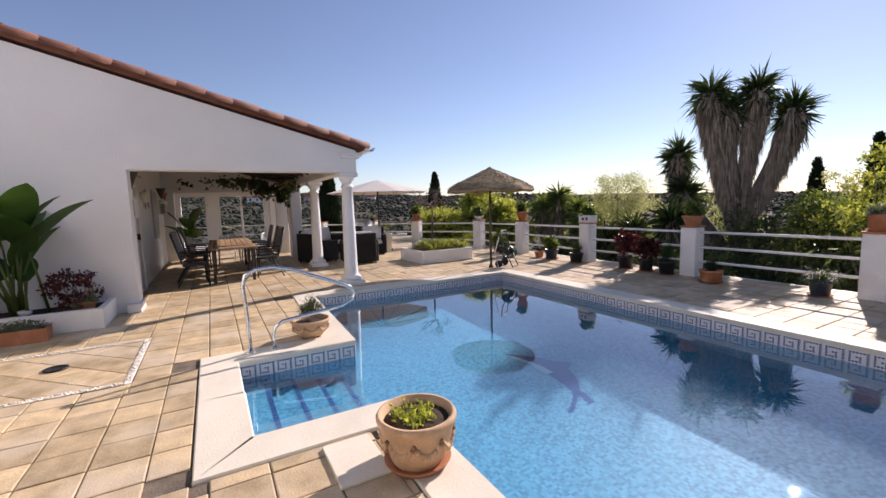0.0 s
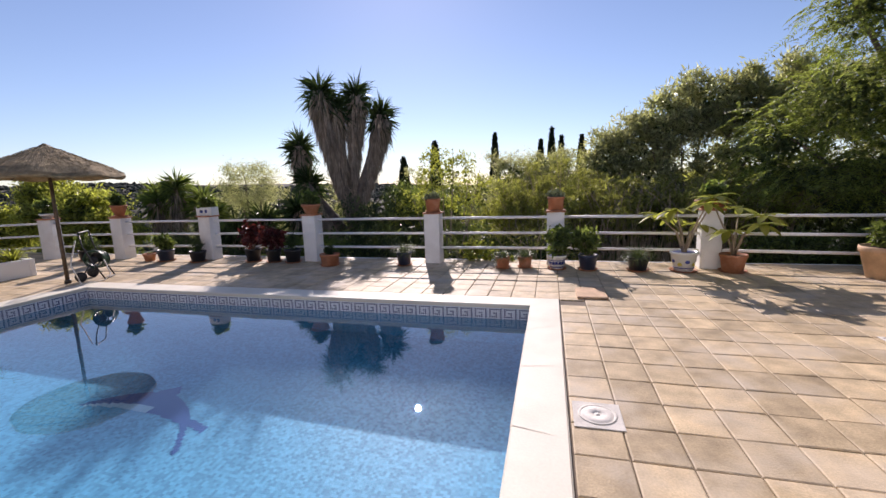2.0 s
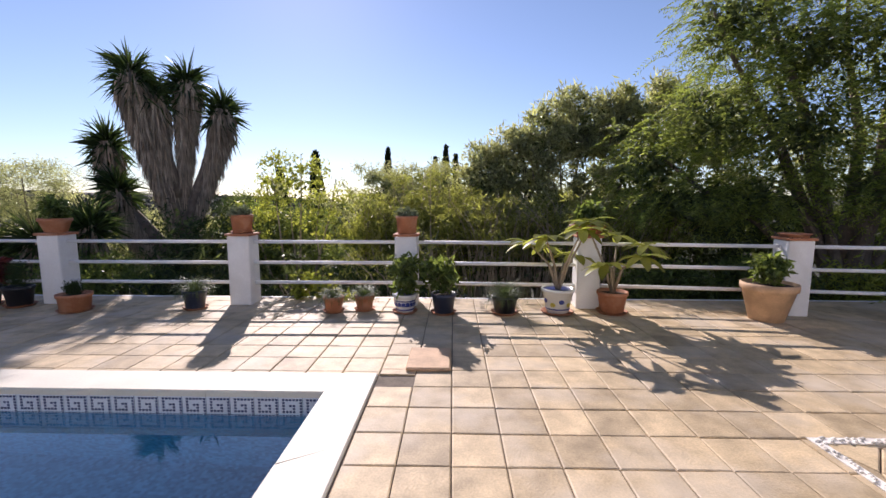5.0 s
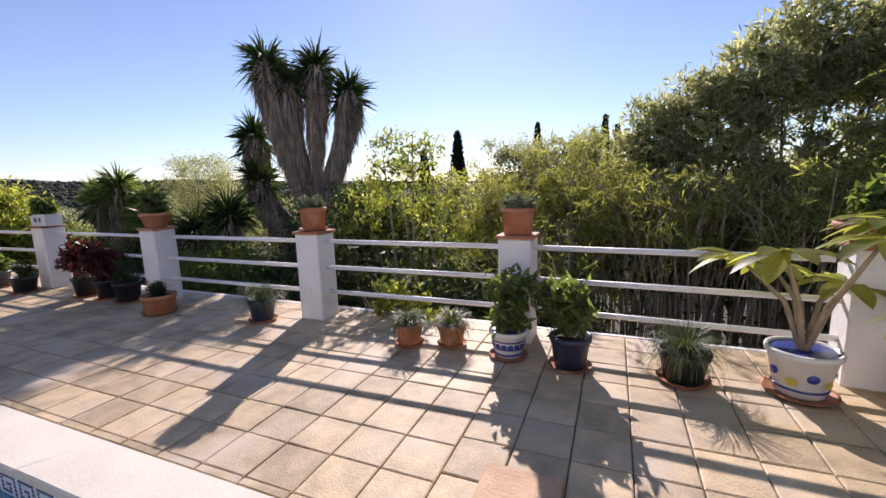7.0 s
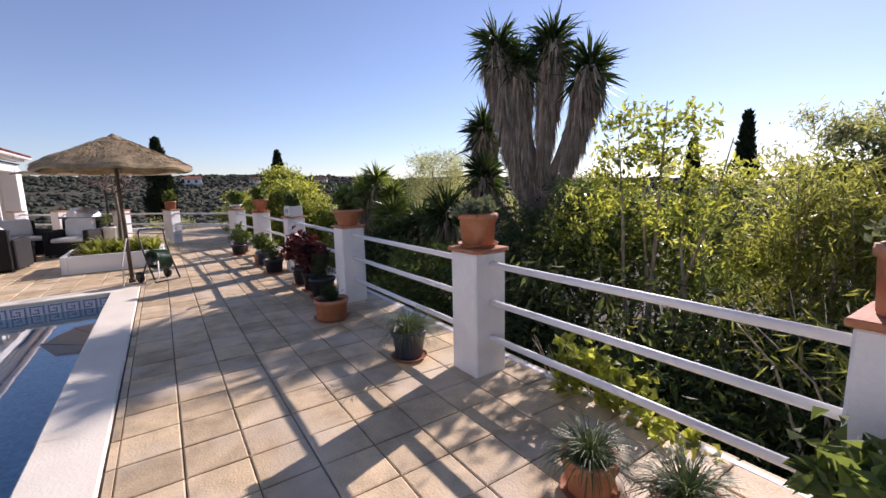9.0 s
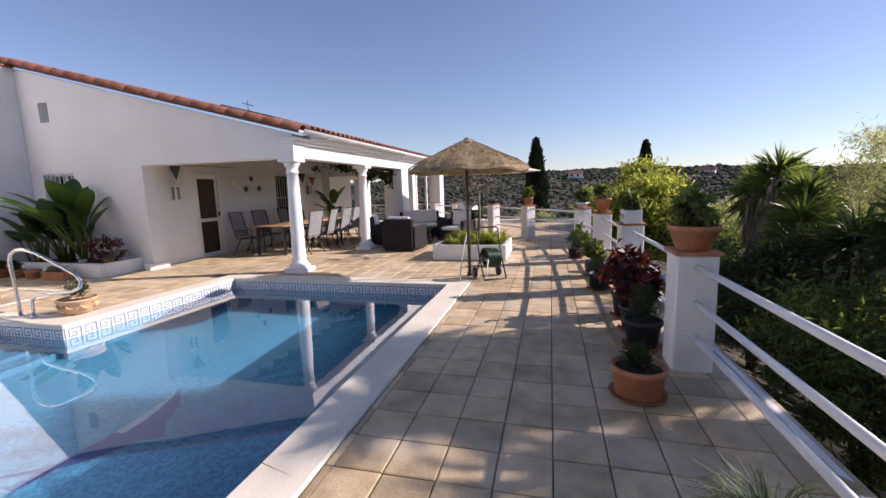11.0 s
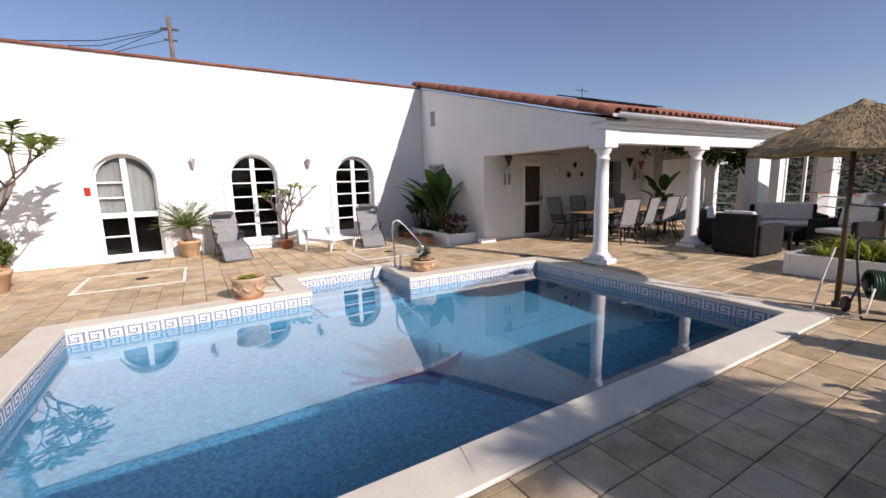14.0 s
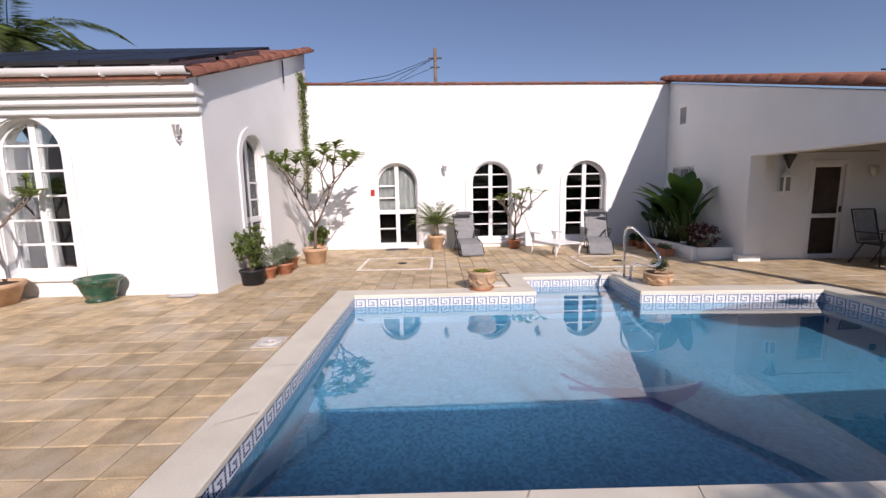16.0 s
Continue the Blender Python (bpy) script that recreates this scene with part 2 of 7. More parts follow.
# ---- mesh building ----
class G:
    """Collects vertices and faces of one mesh, with a material slot for each face."""

    def __init__(self):
        self.v, self.f, self.s, self.n, self.sm = [], [], [], 0, []

    def add(self, verts, faces, slot=0, smooth=False):
        self.v.append(np.asarray(verts, float).reshape(-1, 3))
        self.f += [tuple(i + self.n for i in q) for q in faces]
        self.s += [slot] * len(faces)
        self.sm += [smooth] * len(faces)
        self.n += len(self.v[-1])
        return self

    def quads(self, verts, slot=0):
        """Loose four-cornered faces, four rows of verts each."""
        k = len(verts) // 4
        return self.add(verts, [(4 * i, 4 * i + 1, 4 * i + 2, 4 * i + 3) for i in range(k)], slot)

    def box(self, a, b, bev=0.006, slot=0, m=None):
        a, b = np.minimum(a, b), np.maximum(a, b)
        bev = min(bev, *((b - a) * 0.45))
        vs, idx = [], {}
        for i in range(8):
            s = [(i >> k) & 1 for k in range(3)]
            for ax in range(3):
                p = [(b[k] if s[k] else a[k]) if k == ax else ((b[k] - bev) if s[k] else (a[k] + bev)) for k in range(3)]
                idx[i, ax] = len(vs)
                vs.append(p)
        fs = []
        for ax in range(3):
            u, w = (ax + 1) % 3, (ax + 2) % 3
            for side in (0, 1):
                q = [(side << ax) | (i << u) | (j << w) for i, j in ((0, 0), (1, 0), (1, 1), (0, 1))]
                q = [idx[c, ax] for c in q]
                fs.append(q if side else q[::-1])
            for i in (0, 1):
                for j in (0, 1):
                    c0 = (i << u) | (j << w)
                    c1 = c0 | (1 << ax)
                    q = [idx[c0, u], idx[c1, u], idx[c1, w], idx[c0, w]]
                    fs.append(q if i ^ j else q[::-1])
        for i in range(8):
            q = [idx[i, 0], idx[i, 1], idx[i, 2]]
            fs.append(q if bin(i).count("1") % 2 else q[::-1])
        vs = np.array(vs)
        if m is not None:
            mm = np.array(m)
            vs = vs @ mm[:3, :3].T + mm[:3, 3]
        return self.add(vs, fs, slot)

    def lathe(self, prof, seg=24, at=(0, 0, 0), slot=0, smooth=True, sx=1.0, sy=1.0):
        """prof: rows of radius, height from bottom to top (or down the inside)."""
        vs, fs = [], []
        for r, z in prof:
            for k in range(seg):
                a = 2 * math.pi * k / seg
                vs.append((at[0] + r * math.cos(a) * sx, at[1] + r * math.sin(a) * sy, at[2] + z))
        for i in range(len(prof) - 1):
            for k in range(seg):
                k2 = (k + 1) % seg
                fs.append((i * seg + k, i * seg + k2, (i + 1) * seg + k2, (i + 1) * seg + k))
        fs.append(tuple(range(seg))[::-1])
        fs.append(tuple((len(prof) - 1) * seg + k for k in range(seg)))
        return self.add(vs, fs, slot, smooth)

    def tube(self, pts, r, seg=8, slot=0, smooth=True):
        pts = [Vector(p) for p in pts]
        rr = r if isinstance(r, (list, tuple)) else [r] * len(pts)
        vs, fs, side = [], [], None
        for i, p in enumerate(pts):
            d = (pts[min(i + 1, len(pts) - 1)] - pts[max(i - 1, 0)]).normalized()
            if side is None:
                side = d.cross(Vector((0, 0, 1)) if abs(d.z) < 0.9 else Vector((1, 0, 0))).normalized()
            side = (side - d * side.dot(d)).normalized()
            up = d.cross(side)
            for k in range(seg):
                a = 2 * math.pi * k / seg
                vs.append(p + (side * math.cos(a) + up * math.sin(a)) * rr[i])
        for i in range(len(pts) - 1):
            for k in range(seg):
                k2 = (k + 1) % seg
                fs.append((i * seg + k, i * seg + k2, (i + 1) * seg + k2, (i + 1) * seg + k))
        fs.append(tuple(range(seg))[::-1])
        fs.append(tuple((len(pts) - 1) * seg + k for k in range(seg)))
        return self.add([tuple(v) for v in vs], fs, slot, smooth)

    def prism(self, outline, z0, z1, slot=0):
        """A flat outline (x, y), counter-clockwise, between two heights."""
        n = len(outline)
        vs = [(x, y, z0) for x, y in outline] + [(x, y, z1) for x, y in outline]
        fs = [tuple(range(n))[::-1], tuple(range(n, 2 * n))] + [(i, (i + 1) % n, n + (i + 1) % n, n + i) for i in range(n)]
        return self.add(vs, fs, slot)

    def wall(self, p0, p1, thick, top, openings=(), z0=0.0, slot=0):
        """An upright wall from p0 to p1 (x, y), its thickness to the left of that way; top: a height or a function of the
        distance u; openings: (u0, u1, bottom, spring, arched)."""
        p0, p1 = Vector(p0), Vector(p1)
        d = (p1 - p0)
        length = d.length
        d.normalize()
        nrm = Vector((-d.y, d.x)) * thick
        tf = top if callable(top) else (lambda u: top)

        def P(u, z, back):
            q = p0 + d * u + (nrm if back else Vector((0, 0)))
            return (q.x, q.y, z)

        cuts = {0.0, length}
        for u0, u1, b, s, arch in openings:
            cuts |= {u0, u1}
            if arch:
                cuts |= {(u0 + u1) / 2 - (u1 - u0) / 2 * math.cos(math.pi * k / 20) for k in range(21)}
        cuts = sorted(cuts)
        cuts = [c for i, c in enumerate(cuts) if i == 0 or c - cuts[i - 1] > 1e-5]

        def head(o, u):
            u0, u1, b, s, arch = o
            r = (u1 - u0) / 2
            return s + (math.sqrt(max(r * r - (u - (u0 + u1) / 2) ** 2, 0)) if arch else 0)

        vs = []
        for ua, ub in zip(cuts, cuts[1:]):
            spans = [[(z0, z0), (tf(ua), tf(ub))]]
            for o in openings:
                if o[0] < (ua + ub) / 2 < o[1]:
                    low, high = spans[-1]
                    spans[-1] = [low, (o[2], o[2])]
                    spans.append([(head(o, ua), head(o, ub)), high])
            for lo, hi in spans:
                if hi[0] - lo[0] < 1e-4 and hi[1] - lo[1] < 1e-4:
                    continue
                for back in (0, 1):
                    q = [P(ua, lo[0], back), P(ub, lo[1], back), P(ub, hi[1], back), P(ua, hi[0], back)]
                    vs += q[::-1] if back else q
                vs += [P(ua, hi[0], 0), P(ub, hi[1], 0), P(ub, hi[1], 1), P(ua, hi[0], 1)]
                vs += [P(ua, lo[0], 1), P(ub, lo[1], 1), P(ub, lo[1], 0), P(ua, lo[0], 0)]
        for u, lo, hi in [(0, z0, tf(0)), (length, z0, tf(length))] + [(u, o[2], head(o, u)) for o in openings for u in o[:2]]:
            vs += [P(u, lo, 0), P(u, lo, 1), P(u, hi, 1), P(u, hi, 0)]
        return self.quads(vs, slot)

    def mesh(self, name, *mats):
        me = bpy.data.meshes.new(name)
        vs = np.concatenate(self.v) if self.v else np.zeros((0, 3))
        me.from_pydata(vs.tolist(), [], self.f)
        for m in mats:
            me.materials.append(m)
        me.polygons.foreach_set("material_index", self.s)
        me.polygons.foreach_set("use_smooth", self.sm)
        me.update()
        return me


def thing(name, label, category, at=(0, 0, 0), rz=0, group="", kind=""):
    ob = new(name)
    ob.empty_display_size = 0.1
    ob.matrix_world = pose(*at, 0, 0, rz)
    return tagged(ob, label, category, group, kind)


def part(name, g, mats, parent, label=""):
    """Links what g holds as one mesh object under a thing or a part, in the parent's own space."""
    mats = mats if isinstance(mats, (list, tuple)) else [mats]
    ob = new(name, g.mesh(name, *mats))
    ob.parent = parent
    return tagged(ob, label)


def solid(name, g, mats, label, category, group="", kind=""):
    """A thing that is one mesh."""
    mats = mats if isinstance(mats, (list, tuple)) else [mats]
    return tagged(new(name, g.mesh(name, *mats)), label, category, group, kind)


# ---- foliage ----
RNG = np.random.default_rng(7)


def unit(n):
    d = RNG.normal(size=(n, 3))
    return d / np.linalg.norm(d, axis=1)[:, None]


def leaves(g, pts, length, width, dirs=None, droop=0.0, slot=0):
    """A folded leaf of four corners at every point."""
    n = len(pts)
    d = unit(n) if dirs is None else dirs / np.linalg.norm(dirs, axis=1)[:, None]
    d = d + np.array([0, 0, -droop])
    d /= np.linalg.norm(d, axis=1)[:, None]
    side = np.cross(d, unit(n))
    side /= np.linalg.norm(side, axis=1)[:, None] + 1e-9
    L = length * RNG.uniform(0.6, 1.3, (n, 1))
    W = width * RNG.uniform(0.7, 1.2, (n, 1))
    up = np.cross(side, d) * W * 0.35
    v = np.stack([pts, pts + d * L * 0.45 + side * W / 2 + up, pts + d * L, pts + d * L * 0.45 - side * W / 2 + up], 1).reshape(-1, 3)
    g.v.append(v)
    k = np.arange(n * 4).reshape(n, 4) + g.n
    g.f += k.tolist()
    g.s += [slot] * n
    g.sm += [False] * n
    g.n += 4 * n


def blob_points(n, centre, radii, shell=0.55):
    """Points in the outer part of a lumpy ellipsoid."""
    d = unit(n)
    r = shell + (1 - shell) * RNG.random((n, 1)) ** 0.6
    wob = 1 + 0.22 * np.sin(d[:, :1] * 7 + centre[0]) * np.cos(d[:, 1:2] * 6 + centre[1]) + 0.12 * np.sin(d[:, 2:] * 11)
    return np.array(centre) + d * r * wob * np.array(radii)


def clumps(n, centre, radii, count, size, shell=0.5):
    """Leaf points gathered in small clumps spread over an ellipsoid, which leaves gaps between them."""
    c = blob_points(count, centre, radii, shell)
    which = RNG.integers(0, count, n)
    sz = size * RNG.uniform(0.5, 1.3, count)
    return c[which] + RNG.normal(size=(n, 3)) * sz[which][:, None] * np.array([1, 1, 0.75])


def blades(g, base, n, length, width, spread, droop, slot=0, seg=3, lean=0.35):
    """Arching grass-like blades from one base."""
    a = RNG.uniform(0, 2 * math.pi, n)
    out = np.stack([np.cos(a), np.sin(a), np.zeros(n)], 1)
    side = np.stack([-np.sin(a), np.cos(a), np.zeros(n)], 1)
    L = length * RNG.uniform(0.55, 1.1, n)
    tilt = RNG.uniform(0.0, spread, n)
    p = np.array(base) + out * RNG.random((n, 1)) * lean * length * 0.4
    rings = []
    for k in range(seg + 1):
        t = k / seg
        ang = tilt + droop * t * t
        if k:
            p = p + (out * np.sin(ang)[:, None] + np.array([0, 0, 1]) * np.cos(ang)[:, None]) * (L / seg)[:, None]
        w = width * (1 - 0.9 * t * t) / 2
        rings.append((p + side * w, p - side * w))
    v = np.stack([q for pair in rings for q in pair], 1).reshape(-1, 3)
    m = 2 * (seg + 1)
    idx = (np.arange(n) * m)[:, None] + g.n
    for k in range(seg):
        q = np.concatenate([idx + 2 * k, idx + 2 * k + 1, idx + 2 * k + 3, idx + 2 * k + 2], 1)
        g.f += q.tolist()
    g.v.append(v)
    g.s += [slot] * (n * seg)
    g.sm += [False] * (n * seg)
    g.n += len(v)


def broad_leaf(g, base, direction, length, width, droop=0.6, slot=0, seg=7):
    """One large leaf with a fold along its rib, bending over towards its tip."""
    d = Vector(direction).normalized()
    p = Vector(base)
    flat = Vector((d.x, d.y, 0))
    flat = flat.normalized() if flat.length > 0.01 else Vector((1, 0, 0))
    side = Vector((-flat.y, flat.x, 0))
    vs, fs = [], []
    for k in range(seg + 1):
        t = k / seg
        w = width / 2 * max(math.sin(math.pi * min(t * 0.93 + 0.07, 1)) ** 0.7, 0.04)
        up = side.cross(d) * (-1)
        lift = abs(w) * 0.2
        vs += [p + side * w - d.cross(side) * -lift, p, p - side * w - d.cross(side) * -lift]
        d = (d + Vector((0, 0, -droop / seg)) + flat * (0.2 / seg)).normalized()
        p = p + d * (length / seg)
    for k in range(seg):
        i = 3 * k
        fs += [(i, i + 1, i + 4, i + 3), (i + 1, i + 2, i + 5, i + 4)]
    g.add([tuple(v) for v in vs], fs, slot, True)


# ---- ground and distance ----
def ground_height(x, y):
    """A hill terrace that falls away to the south and west, a valley, and a scrub ridge beyond."""
    d = max(-20 - x, 0) ** 2 + max(x - 30, 0) ** 2 + max(y - 8.6, 0) ** 2 + max(-40 - y, 0) ** 2
    d = math.sqrt(d)
    far = math.hypot(x + 6, y)
    east = 1 / (1 + math.exp(-max(min((x - 3.5) * 1.3, 40), -40)))
    inside_plot = max(min(-max(-20 - x, x - 8.4, -10 - y, y - 8.0), 1.0), 0.0)
    z = -0.35 - 2.2 * inside_plot - (1.5 - 1.15 * east) * (1 - math.exp(-d / 1.2)) - 9 * (1 - math.exp(-d / 30)) * (1 - 0.55 * east)
    west = max(0.0, -x / (abs(x) + abs(y) * 0.75 + 1))
    ridge = (8.5 + 15 * west + 2.2 * noise.noise((x * 0.012, y * 0.012, 3)) * 2) / (1 + math.exp(-(far - 190) / 40))
    return z + ridge + 0.9 * noise.noise((x * 0.05, y * 0.05, 0)) * min(d / 10, 1) - max(far - 420, 0) * 0.02


gg = G()
rings = [0, 6, 10, 12, 12.8, 13.5, 14.2, 14.8, 15.4, 16, 16.7, 17.4, 18.2, 19, 20, 21, 22, 23, 24, 25, 26, 27, 28.5, 30, 32, 34, 39, 45, 52, 60, 70, 82, 96, 112, 130, 150, 172, 196, 222, 250, 290, 340, 420, 560, 800, 1300, 2200, 3800]
SEG = 220
vs = [(-6, 0, ground_height(-6, 0))]
for r in rings[1:]:
    for k in range(SEG):
        a = 2 * math.pi * k / SEG
        x, y = -6 + r * math.cos(a), r * math.sin(a) * (0.55 if r < 25 else 0.55 + 0.45 * min((r - 25) / 60, 1))
        vs.append((x, y, ground_height(x, y)))
fs = [(0, 1 + k, 1 + (k + 1) % SEG) for k in range(SEG)]
for i in range(len(rings) - 2):
    for k in range(SEG):
        k2 = (k + 1) % SEG
        fs.append((1 + i * SEG + k, 1 + (i + 1) * SEG + k, 1 + (i + 1) * SEG + k2, 1 + i * SEG + k2))
gg.add(vs, fs, 0, True)
solid("ground", gg, M_EARTH, "dry hillside earth with patches of scrub", "ground", kind="structure")

# scrub on the far slopes: bushes nobody could count
g = G()
n_bush = 21000
ang = RNG.uniform(radians(62), radians(235), n_bush)
dist = 45 + 240 * RNG.random(n_bush) ** 0.7
ico = [(0, 0, 1)] + [(0.9 * math.cos(a), 0.9 * math.sin(a), 0.42) for a in np.arange(6) * math.pi / 3] + \
      [(1.0 * math.cos(a + 0.5), 1.0 * math.sin(a + 0.5), -0.35) for a in np.arange(6) * math.pi / 3]
ico_f = [(0, 1 + k, 1 + (k + 1) % 6) for k in range(6)]
for k in range(6):
    ico_f += [(1 + k, 7 + k, 1 + (k + 1) % 6), (7 + k, 7 + (k + 1) % 6, 1 + (k + 1) % 6)]
ico = np.array(ico)
for a, r in zip(ang, dist):
    x, y = -6 + r * math.cos(a), r * math.sin(a)
    s = RNG.uniform(0.3, 1.0) * (0.5 + r / 260)
    jit = 1 + 0.2 * RNG.normal(size=(13, 1))
    g.add(ico * jit * np.array([s, s, s * RNG.uniform(0.55, 1.0)]) + (x, y, ground_height(x, y) + 0.3 * s), ico_f)
solid("hillside_scrub", g, L_HILL, "dark green scrub bushes covering the far hillside", "scrub", kind="stuff")

# far white houses on the hillside
def far_house(x, y, w, d, h, rz):
    t = thing("hillside_house", "small white house on the far hillside with a tiled roof", "house", (x, y, ground_height(x, y) - 0.5), rz, "houses on the far hillside")
    b = G().wall((-w / 2, -d / 2), (w / 2, -d / 2), d, h, [(w * 0.15, w * 0.3, 1, 2.3, False), (w * 0.6, w * 0.75, 1, 2.3, False)])
    part("wall", b, M_WALL, t)
    r = G().add([(-w / 2 - .4, -d / 2 - .4, h), (w / 2 + .4, -d / 2 - .4, h), (w / 2 + .4, d / 2 + .4, h), (-w / 2 - .4, d / 2 + .4, h), (-w / 2, 0, h + 1.5), (w / 2, 0, h + 1.5)],
                [(0, 1, 5, 4), (2, 3, 4, 5), (1, 2, 5), (3, 0, 4), (3, 2, 1, 0)])
    part("roof", r, M_ROOF, t)


for spec in [(-232, 20, 7, 5, 2.6, 85), (-240, 84, 7, 4, 2.4, 65), (-236, 48, 5, 4, 2.4, 70)]:
    far_house(*spec)

# ---- terrace slab, pool and coping ----
XE, XW, YS, YN = 8.2, -19.0, 8.42, -4.4
PX0, PX1, PY1 = -7.2, -0.025, 5.41
RX0, RX1, RY = -4.475, -2.86, -0.03
PYA, PYB = 1.067, 1.19      # house-side edge east and west of the steps
WATER = -0.17
pool_edge = [(PX1, PY1), (PX0, PY1), (PX0, 1.315), (RX0, PYB), (RX0, RY), (RX1, RY), (RX1, PYA), (PX1, PYA)]


def offset(poly, d):
    """The outline moved outwards by d (counter-clockwise outline)."""
    out, n = [], len(poly)
    for i in range(n):
        a, b, c = Vector(poly[i - 1]), Vector(poly[i]), Vector(poly[(i + 1) % n])
        u, w = (b - a).normalized(), (c - b).normalized()
        n1, n2 = Vector((u.y, -u.x)), Vector((w.y, -w.x))
        m = (n1 + n2) / (1 + n1.dot(n2))
        out.append(tuple(b + m * d))
    return out


def inside(p, poly):
    hit = False
    for (x0, y0), (x1, y1) in zip(poly, poly[1:] + poly[:1]):
        if (y0 > p[1]) != (y1 > p[1]) and p[0] < (x1 - x0) * (p[1] - y0) / (y1 - y0) + x0:
            hit = not hit
    return hit


COPW = 0.325
coping_edge = offset(pool_edge, COPW)

floor = thing("floor", "weathered terracotta tiles laid on a pool terrace", "floor", kind="structure")
g = G()


def strip(g, x0, x1, y0, y1):
    g.box((x0, y0, -0.5), (x1, y1, -0.012), 0.002)


cx0, cx1, cy1 = coping_edge[1][0], coping_edge[0][0], coping_edge[0][1]
cy0 = RY - COPW
strip(g, XW, PX0 - 0.1, -5.0, YS), strip(g, PX1 + 0.1, XE + 0.3, -5.0, YS), strip(g, PX0 - 0.1, PX1 + 0.1, PY1 + 0.1, YS)
strip(g, PX0 - 0.1, PX1 + 0.1, -5.0, RY - 0.1), strip(g, PX0 - 0.1, RX0 - 0.1, RY - 0.1, PYB - 0.06), strip(g, RX1 + 0.1, PX1 + 0.1, RY - 0.1, PYA - 0.1)
part("joint_bed", g, M_GROUT, floor)
strip_edge = G().box((XW, YS, -0.6), (XE, YS + 0.06, 0.004), 0.01)
part("terrace_edge", strip_edge, M_POST, floor)

# pool shell
pool = thing("swimming_pool", "blue mosaic swimming pool with entry steps and a key-pattern band", "pool", kind="structure")
DEPTH = -1.14
g = G()
ring_pts = pool_edge
for (x0, y0), (x1, y1) in zip(ring_pts, ring_pts[1:] + ring_pts[:1]):
    g.quads([(x0, y0, DEPTH), (x0, y0, -0.04), (x1, y1, -0.04), (x1, y1, DEPTH)])
part("pool_wall", g, M_POOL, pool)
g = G().prism(offset(pool_edge, 0.05), DEPTH - 0.15, DEPTH)
part("pool_floor", g, M_POOL, pool)
# entry steps that lead down from the recess
for k in range(4):
    g = G()
    y0, y1 = RY + 0.27 * k, RY + 0.27 * (k + 1)
    z = -0.36 - 0.17 * k
    g.box((RX0 + 0.002, y0 + 0.002, DEPTH), (RX1 - 0.002, y1, z), 0.004)
    st = part("step", g, M_POOL, pool)
    n = G()
    for j in range(26):
        xa = RX0 + 0.01 + j * (RX1 - RX0 - 0.02) / 26
        n.box((xa, y1 - 0.05, z), (xa + 0.054, y1 - 0.003, z + 0.003), 0.001)
    part("nosing", n, M_POOLD, st, "dark mosaic strip along the step edge")
# fine mosaic grid on the pool floor and a plain curved mosaic figure
fig = {0: G(), 1: G()}


def figure(u, w):
    """0 dark, 1 white, None outside: a plain crescent with a forked end and one fin."""
    c = 0.42 * (1 - u * u) - 0.05 * u
    half = 0.27 * max(math.sin(math.pi * min(max((u + 1.05) / 2.0, 0), 1)), 0) ** 0.8
    t = w - c + 0.2
    if -1.05 < u < 0.95 and abs(t) < half:
        return 1 if t < -0.45 * half and -0.95 < u < 0.1 else 0
    if 0.8 < u < 1.2 and abs(abs(t) - (u - 0.8) * 0.65) < 0.07:
        return 0
    if -0.25 < u < 0.15 and half <= t < half + 0.24 - abs(u + 0.02) * 0.9:
        return 0
    return None


for i in range(62):
    for j in range(42):
        u, w = -1.25 + i * 0.04, -0.84 + j * 0.04
        k = figure(u, w)
        if k is not None:
            x, y = -3.55 + 0.65 * u, 3.24 + 0.58 * w
            fig[k].box((x, y, DEPTH + 0.001), (x + 0.0245, y + 0.026, DEPTH + 0.006), 0.001)
motif = thing("floor_mosaic", "dark blue and white curved mosaic figure on the pool floor", "mosaic", kind="structure")
part("dark_mosaic", fig[0], M_POOLD, motif)
part("white_mosaic", fig[1], M_POOLW, motif)

# water
g = G()
wl = offset(pool_edge, -0.004)
g.add([(x, y, WATER) for x, y in wl], [tuple(range(len(wl)))])
water = solid("water", g, M_WATER, "clear blue pool water with a nearly still surface", "water", kind="structure")
water.visible_shadow = False

# key-pattern band: one white tile with its dark mosaic motif, repeated round the pool
KEY = ["######.", "#....#.", "#.##.#.", "#.#..#.", "#.####.", "#......", "#######"]
UNIT = 0.185


def band_tile(w):
    g = G().box((0.002, -0.012, 0.0), (w - 0.002, 0.0, UNIT - 0.002), 0.002)
    c, r = w / 7.0, (UNIT - 0.02) / 7.0
    for j, row in enumerate(KEY):
        for i, ch in enumerate(row):
            if ch == "#":
                g.box((i * c + 0.004, 0.0, UNIT - 0.010 - (j + 1) * r + 0.003), ((i + 1) * c - 0.004, 0.0025, UNIT - 0.012 - j * r - 0.003), 0.0005, 1)
    return g.mesh("band_tile", M_BANDW, M_BANDB)


band = thing("pool_band", "white and dark blue key-pattern tiles below the pool edge", "tile band", kind="structure")
for (x0, y0), (x1, y1) in zip(pool_edge, pool_edge[1:] + pool_edge[:1]):
    length = math.hypot(x1 - x0, y1 - y0)
    n = max(1, round(length / UNIT))
    w = length / n
    me = band_tile(w)
    a = math.degrees(math.atan2(y1 - y0, x1 - x0))
    for k in range(n):
        ob = new("tile", me)
        ob.parent = band
        ob.matrix_local = pose(x0 + (x1 - x0) * k / n, y0 + (y1 - y0) * k / n, -0.035 - UNIT, 0, 0, a) @ Matrix.Translation((0, 0.014, 0))

